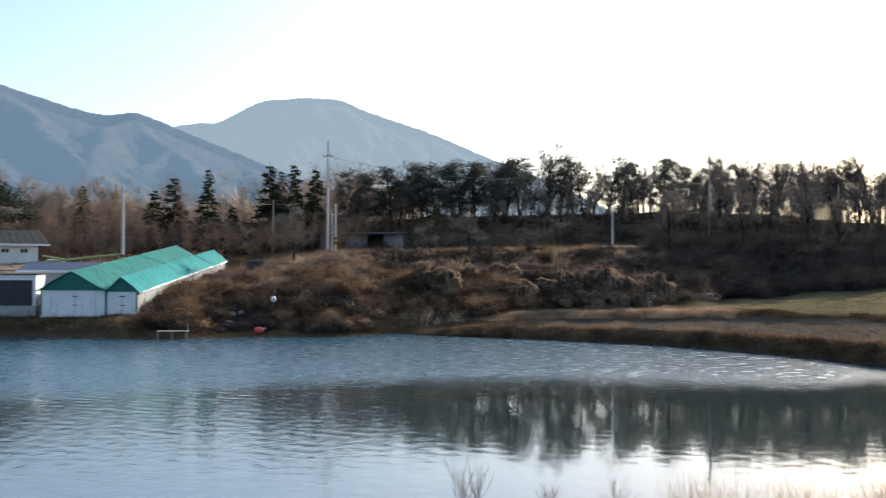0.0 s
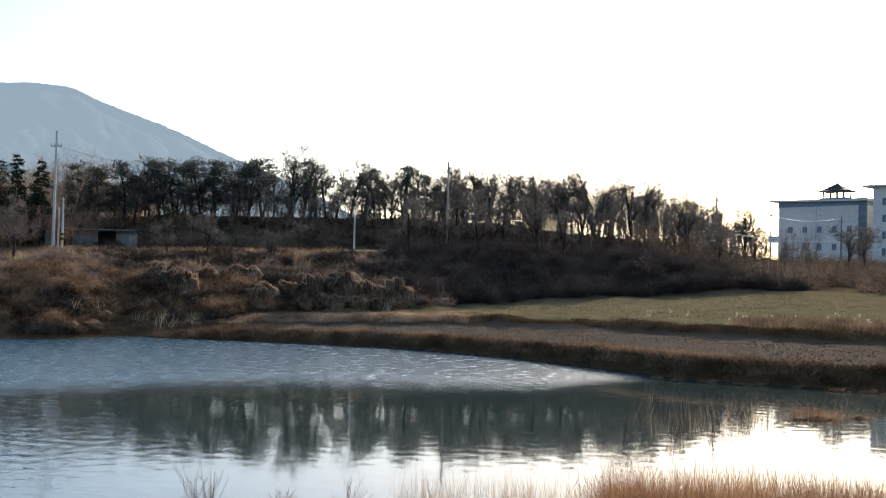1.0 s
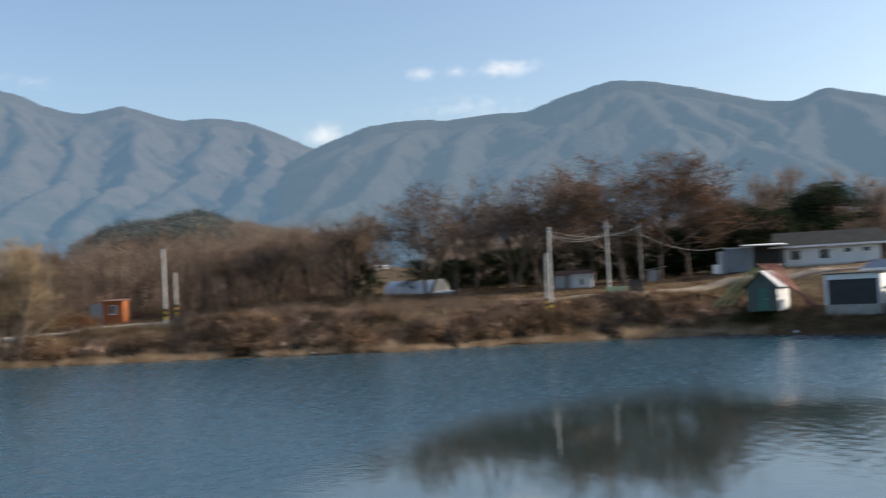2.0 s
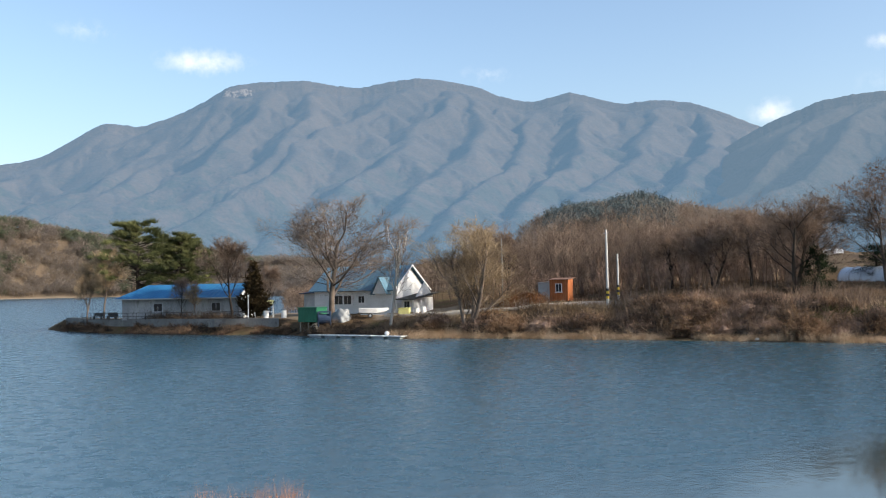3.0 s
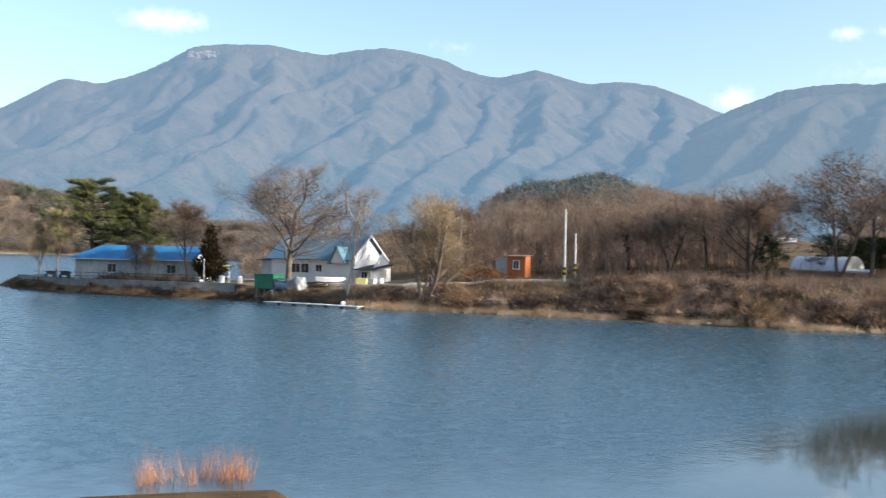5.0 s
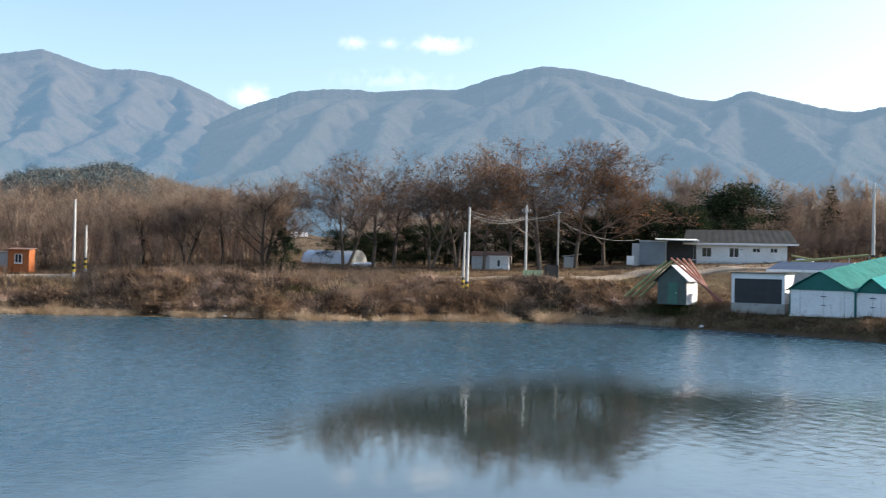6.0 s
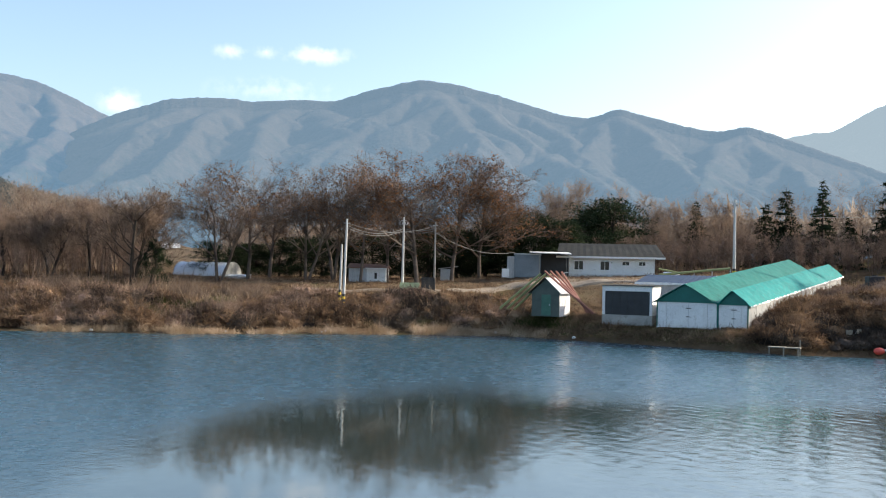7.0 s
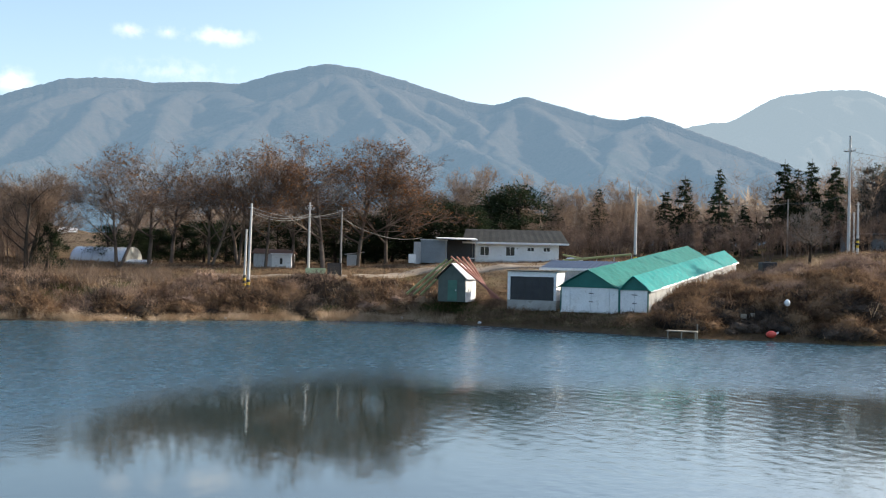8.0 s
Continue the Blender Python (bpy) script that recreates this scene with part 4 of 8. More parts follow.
def white_house():
    m, w = frame_between((15.85, 129.0, 6.4), (27.2, 127.1, 6.4))
    root = root_at("white_house", m, "long white single-storey house with a grey-green roof", "house")
    h = 2.75
    part("front_wall", box(0, w, 0, 0.2, -0.5, h), WALL_WHITE, root)
    part("back_wall", box(0, w, 6.3, 6.5, -0.5, h), WALL_WHITE, root)
    for x in (0.0, w - 0.2):
        part("gable_wall", prism([(x, 0.201, -0.5), (x, 6.299, -0.5), (x, 6.299, h), (x, 3.25, 4.15), (x, 0.201, h)], (0.2, 0, 0)), WALL_WHITE, root)
    part("roof", sheet((-1.1, -0.7, h - 0.2), (w + 1.3, -0.7, h - 0.2), (w + 0.3, 3.25, 4.35), (-0.9, 3.25, 4.35), 0.14, 16, 0.02), ROOF_GREY, root)
    part("roof", sheet((w + 1.3, 7.2, h - 0.2), (-1.1, 7.2, h - 0.2), (-0.9, 3.25, 4.35), (w + 0.3, 3.25, 4.35), 0.14, 16, 0.02), ROOF_GREY, root)
    part("eave_board", box(-1.1, w + 1.3, -0.76, -0.71, h - 0.42, h - 0.18), WHITE_FRAME, root)
    for x0, x1, z0, z1 in ((1.25, 2.4, 0.85, 1.95), (4.6, 5.75, 0.85, 1.95), (7.4, 8.3, 1.5, 1.95), (9.5, 10.35, 1.5, 1.95)):
        window(root, x0, x1, z0, z1, 0.0)
    part("door", box(6.35, 7.0, -0.05, -0.004, -0.2, 1.9), WALL_WHITE, root)
    part("vent", box(6.0, 6.12, -0.08, -0.004, 1.75, 1.87), BLACK, root)
    part("step", box(-0.2, w + 0.4, -1.0, -0.004, -0.6, -0.15), CONCRETE, root, "long concrete step")
    part("rail", box(0.0, w, -0.9, -0.82, 0.35, 0.45), WHITE_FRAME, root)
    for i in range(7):
        part("rail_post", box(w * i / 6 - 0.04, w * i / 6 + 0.04, -0.9, -0.82, -0.15, 0.349), WHITE_FRAME, root)


white_house()


def container_and_carport():
    m, w = frame_between((9.0, 125.3, 6.0), (12.3, 125.0, 6.0))
    root = root_at("site_container", m, "blue-grey site container standing at the end of the lane", "container")
    for i in range(14):
        a = w * i / 14
        part("rib_panel", box(a, a + w / 14, -0.03 * (i % 2), 0.1, 0.05, 2.95), STEEL_BLUE, root)
    part("body", box(0, w, 0.101, 5.8, 0.05, 2.95), STEEL_BLUE, root)
    part("roof", box(-0.08, w + 0.08, -0.08, 5.9, 2.95, 3.08), STEEL, root)
    part("end_door", box(-0.9, -0.01, 0.3, 2.2, -0.1, 2.7), WALL_DIRTY_SHADED, root)
    m2, w2 = frame_between((12.0, 124.6, 6.1), (15.9, 124.4, 6.1))
    car = root_at("carport", m2, "open carport roof on thin posts beside the white house", "carport")
    part("roof", sheet((-1.0, -0.5, 3.15), (w2 + 0.2, -0.5, 3.05), (w2 + 0.2, 4.5, 3.35), (-1.0, 4.5, 3.35), 0.12, 8, 0.02), WALL_WHITE, car)
    for x in (0.1, w2 - 0.1):
        for y in (-0.3, 4.2):
            part("post", rod((x, y, -0.3), (x, y, 3.1), 0.06, sides=6), POLE_DARK, car)
    # added black sheet: paints the shade under the carport roof
    part("back_wall", box(-0.4, w2 + 0.2, 4.3, 4.4, -0.3, 3.1), BLACK_PANEL, car, "black sheet standing for the carport's shaded inside")
    b = part("white_board", box(0, 0.9, 0, 0.06, 0, 1.1), WALL_WHITE, None)
    b.matrix_world = Matrix.Translation((7.4, 124.2, 6.0)) @ Matrix.Rotation(0.1, 4, "Z")
    tagged(b, "white board leaning at the container", "board")


container_and_carport()


def small_hut():
    m, w = frame_between(pol(-4.42, 124.5, 5.0), pol(-3.33, 124.0, 5.0))
    root = root_at("pump_hut", m, "small white hut with a red-brown roof beside the lane", "hut")
    part("front_wall", box(0, w, 0, 0.12, -0.2, 1.75), WALL_WHITE, root, "bright white front")
    # side wall greyer than the front: its shade is put into the colour
    part("side_wall", box(-2.3, -0.001, 0.0, 2.2, -0.2, 1.75), WALL_DIRTY_SHADED, root)
    part("back_room", box(0.0, w, 0.121, 2.2, -0.2, 1.75), WALL_WHITE, root)
    part("roof", sheet((-2.5, -0.25, 1.78), (w + 0.25, -0.25, 1.78), (w + 0.1, 1.2, 2.25), (-2.5, 1.2, 2.35), 0.08, 8, 0.02), ROOF_RUST, root)
    part("roof", sheet((w + 0.25, 2.5, 1.78), (-2.5, 2.5, 1.78), (-2.5, 1.2, 2.35), (w + 0.1, 1.2, 2.25), 0.08, 8, 0.02), ROOF_RUST, root)
    part("eave", box(-0.1, w + 0.25, -0.30, -0.255, 1.68, 1.80), WHITE_FRAME, root)
    # dark glyph on the white front, built as a thin slab
    part("hatch", box(w * 0.42, w * 0.55, -0.04, -0.004, 0.45, 1.2), BLACK, root, "narrow dark painted mark")
    part("step", box(w * 0.4, w * 0.75, -0.3, -0.004, -0.2, 0.2), CONCRETE, root)
    m2, w2 = frame_between(pol(-0.15, 129, 5.0), pol(0.55, 129, 5.0))
    r2 = root_at("lean_to", m2, "grey lean-to with a slanting pale roof among the oaks", "shed")
    part("body", box(0, w2, 0, 2, -0.2, 1.9), WALL_GREY, r2)
    part("roof", sheet((-0.3, -0.3, 1.95), (w2 + 0.7, -0.3, 2.3), (w2 + 0.7, 2.3, 2.3), (-0.3, 2.3, 1.95), 0.08, 4, 0.02), WALL_DIRTY_SHADED, r2)


small_hut()


def hoop_house():
    m, w = frame_between(pol(-15.3, 130, 5.1), pol(-12.5, 126.5, 5.1))
    root = root_at("hoop_greenhouse", m, "low white film-covered hoop greenhouse behind the bank", "greenhouse")
    rad, high = 2.4, 2.0
    bm = bmesh.new()
    n, k = 10, 12
    rows = []
    for i in range(n + 1):
        x = w * i / n
        rows.append([bm.verts.new((x, 2.4 - rad * math.cos(math.pi * j / k), -0.2 + (high + 0.2) * math.sin(math.pi * j / k) ** 0.8 - (0.03 if i % 2 else 0))) for j in range(k + 1)])
    for i in range(n):
        for j in range(k):
            bm.faces.new([rows[i][j], rows[i + 1][j], rows[i + 1][j + 1], rows[i][j + 1]])
    part("film", bm, PLASTIC_BLUE, root, smooth=True)
    for x in (0.02, w - 0.02):
        part("end_wall", prism([(x, 2.4 - rad * math.cos(math.pi * j / k), -0.2 + (high + 0.2) * math.sin(math.pi * j / k) ** 0.8) for j in range(k + 1)], (0.04, 0, 0)), PLASTIC, root)
    for i in range(0, n + 1, 2):
        hoop = bmesh.new()
        x = w * i / n
        pts = [(x, 2.4 - (rad + 0.03) * math.cos(math.pi * j / k), -0.2 + (high + 0.24) * math.sin(math.pi * j / k) ** 0.8) for j in range(k + 1)]
        for a, b in zip(pts, pts[1:]):
            rod(a, b, 0.03, sides=5, bm=hoop)
        part("hoop", hoop, STEEL, root)
    m2, w2 = frame_between(pol(-12.4, 125, 5.0), pol(-11.2, 124, 5.0))
    fr = root_at("cold_frame", m2, "low white cold frame beside the greenhouse", "cold frame")
    part("box", box(0, w2, 0, 1.4, -0.1, 0.35), WALL_DIRTY_SHADED, fr)
    part("lid", sheet((-0.05, -0.05, 0.38), (w2 + 0.05, -0.05, 0.38), (w2 + 0.05, 1.45, 0.62), (-0.05, 1.45, 0.62), 0.04), PLASTIC_BLUE, fr)


hoop_house()


def utility_pole(az, dist, top, label, bands=True, arms=(), lean=(0.0, 0.0), mat=None, thick=0.17, cap=True, group="utility poles", base=None):
    """arms: (fraction of the height, half length, azimuth)."""
    z0 = height(az, dist) if base is None else base
    m = Matrix.Translation(pol(az, dist, z0))
    root = root_at("utility_pole", m, label, "utility pole", group)
    h = top - z0
    tip = (lean[0] * h, lean[1] * h, h)
    part("shaft", rod((0, 0, -0.5), tip, thick, thick * 0.62, 10), mat or POLE, root, smooth=False)
    if bands:
        for i in range(4):
            f0, f1 = (0.9 + 0.28 * i) / h, (0.9 + 0.28 * (i + 1)) / h
            r = thick * (1 - 0.38 * f0) + 0.012
            part("band", rod([t * f0 for t in tip], [t * f1 for t in tip], r, r, 10), (YELLOW, BLACK)[i % 2], root)
    for f, half, turn in arms:
        c = Vector(tip) * f
        d = Vector((math.cos(radians(turn)), -math.sin(radians(turn)), 0)) * half
        arm = part("crossarm", rod(c - d, c + d, 0.06, sides=4), POLE_DARK, root)
        for s in (-0.9, -0.35, 0.35, 0.9):
            part("insulator", rod(c + d * s + Vector((0, 0, 0.05)), c + d * s + Vector((0, 0, 0.32)), 0.06, 0.04, 6), WALL_DIRTY_SHADED, arm)
    if cap:
        part("bracket", rod(Vector(tip) * 0.955 + Vector((-0.3, 0, 0)), Vector(tip) * 0.955 + Vector((0.3, 0, 0)), 0.035, sides=5), STEEL, root)
    return Vector(tip) + m.translation


CP = "concrete utility pole with yellow and black bands"
pm = utility_pole(-5.73, 104.0, 11.75, CP, lean=(0.020, 0))
utility_pole(-5.95, 104.6, 9.1, "shorter concrete pole paired with the banded one", lean=(0.02, 0), thick=0.15, cap=False)
pn = utility_pole(-2.34, 114, 12.65, "round concrete utility pole by the lane", False, arms=((0.90, 0.5, 0),))
p3 = utility_pole(-0.5, 114.5, 12.2, "slender weathered utility pole by the lane", False, mat=POLE_DARK, thick=0.14)
pt = utility_pole(16.4, 119, 15.6, CP + " behind the teal roof", arms=((0.93, 0.35, 20),), thick=0.2)
pr = utility_pole(27.7, 131, 22.9, "tall slim power pole with one short crossarm", False, ((0.87, 0.75, 60),), mat=POLE, thick=0.2, cap=False)
utility_pole(28.15, 128, 14.5, CP + " on the terrace", thick=0.16)
utility_pole(27.95, 133, 13.6, "short concrete pole behind the tall power pole", False, thick=0.14)
ps = utility_pole(44.1, 124, 13.8, "grey concrete pole on the terrace", False, thick=0.15)
pu = utility_pole(49.45, 125, 20.7, "tall dark power pole with a small crossarm", False, ((0.88, 0.45, 40),), mat=POLE_DARK, thick=0.17, cap=False)
pv = utility_pole(64.7, 160, 20.6, "dark power pole beyond the meadow", False, ((0.85, 0.5, 30),), mat=POLE_DARK, thick=0.17, cap=False)
pw = utility_pole(67.6, 185, 19.8, "thin dark pole near the lodge", False, ((0.86, 0.5, 30),), mat=POLE_DARK, thick=0.15, cap=False)
px = utility_pole(71.2, 150, 16.0, "dark pole in front of the lodge", False, ((0.9, 0.5, 60),), mat=POLE_DARK, thick=0.15, cap=False)
pl = utility_pole(-27.6, 110.5, 11.65, CP + " beside the lane")
utility_pole(-27.0, 112, 9.0, CP + ", shorter one", thick=0.15, cap=False)
utility_pole(-33.6, 124, 11.6, "thin weathered pole among the bare trees", False, mat=POLE_DARK, thick=0.11, cap=False)
py = utility_pole(24.6, 138, 15.6, "thin grey pole in the wood", False, mat=POLE_DARK, thick=0.12, cap=False)


def wire(a, b, sag, r=0.018, mat=None, label="thin sagging overhead wire between poles"):
    a, b = Vector(a), Vector(b)
    cu = bpy.data.curves.new("overhead_wire", "CURVE")
    cu.dimensions, cu.bevel_depth, cu.bevel_resolution = "3D", r, 0
    sp = cu.splines.new("POLY")
    sp.points.add(10)
    for i, p in enumerate(sp.points):
        f = i / 10
        p.co = (*(a + (b - a) * f - Vector((0, 0, sag * 4 * f * (1 - f)))), 1)
    cu.materials.append(mat or CABLE)
    tagged(new("overhead_wire", cu), label, "wire", "overhead wires")


for dz in (-0.7, -0.95):
    wire(pm + Vector((0, 0, dz)), pn + Vector((0, 0, dz - 0.6)), 0.7, 0.03)
    wire(pn + Vector((0, 0, dz - 0.6)), p3 + Vector((0, 0, dz)), 0.3, 0.03)
wire(p3 + Vector((0, 0, -1.2)), (9.0, 125.0, 9.2), 1.0, 0.03)
wire(p3 + Vector((0, 0, -0.4)), pm + Vector((0, 0, -0.4)), 0.9, 0.025)
wire(pt + Vector((0, 0, -1.3)), py + Vector((0, 0, -0.6)), 0.5, 0.022)
wire(pr + Vector((0, 0, -1.9)), ps + Vector((0, 0, 4.5)), 1.8, 0.02)
wire(py + Vector((0, 0, -0.6)), pr + Vector((0, 0, -7.0)), 0.5, 0.022)
wire(pv + Vector((0, 0, -6.2)), px + Vector((0, 0, -3.6)), 0.6, 0.05, CABLE_SUNLIT, "thick cable coloured pale for its sun glint")
wire(pw + Vector((0, 0, -1.2)), px + Vector((0, 0, -0.3)), 0.8, 0.045, CABLE_SUNLIT, "thick cable coloured pale for its sun glint")


def lodge():
    a, b = pol(68.0, 220, 10.8), pol(72.4, 212, 10.8)
    m, w = frame_between(a, b)
    root = root_at("lodge", m, "big white lodge with a blue top band and flat roof", "building")
    h = 13.2
    part("wall", box(0, w, 0, 14, -1.5, h - 1.6), LODGE_WALL, root)
    part("band", box(-0.05, w + 0.05, -0.08, 14.08, h - 1.6, h - 0.2), LODGE_BLUE, root, "blue band under the roof")
    part("roof", sheet((-1.6, -1.2, h - 0.1), (w + 0.8, -1.2, h - 0.5), (w + 0.8, 15, h - 0.3), (-1.6, 15, h + 0.1), 0.35), LODGE_WALL, root)
    for row, z in enumerate((2.6, 6.2)):
        for i in range(5):
            if row == 0 and i < 1:
                continue
            x = 2.2 + i * (w - 4) / 4.6
            window(root, x, x + 1.0, z, z + 1.3, 0.0, 1, LODGE_WALL, glass=LODGE_GLASS)
    part("drainpipe", rod((w * 0.45, -0.12, 0), (w * 0.45, -0.12, h - 1.7), 0.08, sides=6), WALL_DIRTY_SHADED, root)
    tw = part("glass_stair", box(w - 1.3, w + 0.4, -0.35, -0.09, 0, h - 0.6), LODGE_GLASS, root, "glazed blue stair tower")
    for i in range(9):
        part("transom", box(w - 1.3, w + 0.4, -0.40, -0.351, i * 1.4, i * 1.4 + 0.12), LODGE_BLUE, tw)
    # rooftop pavilion
    mp = m @ Matrix.Translation((w * 0.58, 4.0, h + 0.0))
    pav = root_at("roof_pavilion", mp, "small open pavilion with a curved tiled roof", "pavilion")
    part("base", box(-2.7, 2.7, -2.2, 2.2, -0.6, 0.25), CONCRETE, pav)
    for x in (-2.1, -0.7, 0.7, 2.1):
        for y in (-1.7, 1.7):
            part("column", rod((x, y, 0.2), (x, y, 1.6), 0.13, sides=6), WOOD_RED, pav)
    bm = bmesh.new()
    rings = []
    for f, z in ((1.0, 1.55), (0.72, 1.85), (0.45, 2.35), (0.2, 2.95), (0.04, 3.3)):
        rings.append([bm.verts.new((sx * 3.5 * f, sy * 2.9 * f, z + (0.12 if f == 1.0 else 0))) for sx, sy in ((-1, -1), (1, -1), (1, 1), (-1, 1))])
    for r0, r1 in zip(rings, rings[1:]):
        for i in range(4):
            bm.faces.new([r0[i], r0[(i + 1) % 4], r1[(i + 1) % 4], r1[i]])
    bm.faces.new(rings[0][::-1])
    bm.faces.new(rings[-1])
    part("roof", bm, ROOF_GREY, pav)
    part("finial", rod((0, 0, 3.25), (0, 0, 4.0), 0.14, 0.03, 6), ROOF_GREY, pav)
    m2, w2 = frame_between(pol(72.6, 207, 10.8), pol(77.5, 200, 10.8))
    ann = root_at("lodge_annex", m2, "taller pale annex of the lodge with a thin roof", "building")
    part("wall", box(0.6, w2, 0, 12, -1.5, 14.6), LODGE_WALL, ann)
    part("roof", box(-1.2, w2 + 1, -1.0, 13, 14.6, 14.95), LODGE_WALL, ann)
    for z in (1.4, 4.6, 7.8, 11.0):
        for i in range(4):
            window(ann, 2.4 + 3.4 * i, 3.9 + 3.4 * i, z, z + 1.4, 0.0, 1, LODGE_WALL, glass=LODGE_GLASS)


lodge()


def notice_sign():
    m = Matrix.Translation(pol(67.75, 150, height(67.75, 150))) @ Matrix.Rotation(radians(-68), 4, "Z")
    root = root_at("notice_board", m, "white notice board on two thin posts", "sign")
    part("board", box(-0.8, 0.8, 0, 0.06, 4.2, 5.2), WHITE_FRAME, root)
    for x in (-0.6, 0.6):
        part("post", rod((x, 0.1, -0.3), (x, 0.1, 4.9), 0.05, sides=6), STEEL, root)
    for i in range(3):
        part("bar", box(-0.6, 0.6 - 0.25 * i, -0.02, -0.003, 4.9 - 0.22 * i, 5.0 - 0.22 * i), WALL_GREY, root)


notice_sign()


def cattle_barn():
    m, w = frame_between(pol(27.3, 146, 9.3), pol(31.6, 143, 9.3))
    root = root_at("barn", m, "long low grey barn with dark openings", "barn")
    h = 1.9
    xs = (0.0, 0.35, 0.62, 0.85, 1.0)
    part("back_wall", box(0, w, 4.8, 5.0, -0.5, h), BARN_WALL, root)
    part("wall_panel", box(w * 0.36, w * 0.62, 0, 0.15, -0.5, h), BARN_WALL, root)
    part("wall_panel", box(w * 0.86, w, 0, 0.15, -0.5, h), BARN_WALL, root)
    part("wall_panel", box(0, w * 0.12, 0, 0.15, -0.5, h), BARN_WALL, root)
    part("side_wall", box(0, 0.15, 0.151, 4.8, -0.5, h), BARN_WALL, root)
    part("side_wall", box(w - 0.15, w, 0.151, 4.8, -0.5, h), BARN_WALL, root)
    # added black sheet: paints the shade seen through the openings
    part("inside", box(0.2, w - 0.2, 2.5, 2.6, -0.5, h), BLACK_PANEL, root, "black sheet standing for the barn's shaded inside")
    for f in xs:
        part("post", rod((w * f, 0.08, -0.5), (w * f, 0.08, h), 0.07, sides=6), WOOD_GREY, root)
    part("roof", sheet((-1.2, -0.9, h + 0.05), (w + 0.5, -0.9, h + 0.05), (w + 0.5, 5.6, h + 0.5), (-1.2, 5.6, h + 0.5), 0.16, 14, 0.03), ROOF_GREY, root)


cattle_barn()


# ---- the spit with its houses ----
# stained concrete; the shade of its sunless face is put into the colour
QUAY = surface("shaded_stained_concrete", (0.13, 0.125, 0.115), (0.25, 0.24, 0.22), 0.8, 0.9, 0.5, 6, spot=(0.08, 0.075, 0.065), streak=(1, 1, 0.4))


def quay():
    azs = [-57.9 + 0.6 * i for i in range(20)]
    bm = bmesh.new()
    prev = None
    for i, az in enumerate(azs):
        d = shore(az) + 2.75
        wob = 0.04 * math.sin(i * 2.3)
        pts = [pol(az, d + 0.25, -0.6), pol(az, d + wob, 0.0), pol(az, d + 0.12 + wob, 1.85), pol(az, d + 0.05, 1.86), pol(az, d + 0.05, 2.02), pol(az, d + 1.45, 2.02), pol(az, d + 1.45, -0.6)]
        ring = [bm.verts.new(p) for p in pts]
        if prev:
            for k in range(len(pts) - 1):
                bm.faces.new([prev[k], ring[k], ring[k + 1], prev[k + 1]])
        prev = ring
    bmesh.ops.recalc_face_normals(bm, faces=bm.faces)
    ob = part("quay_wall", bm, QUAY, None)
    tagged(ob, "low weathered concrete quay wall round the spit", "wall", kind="structure")


quay()


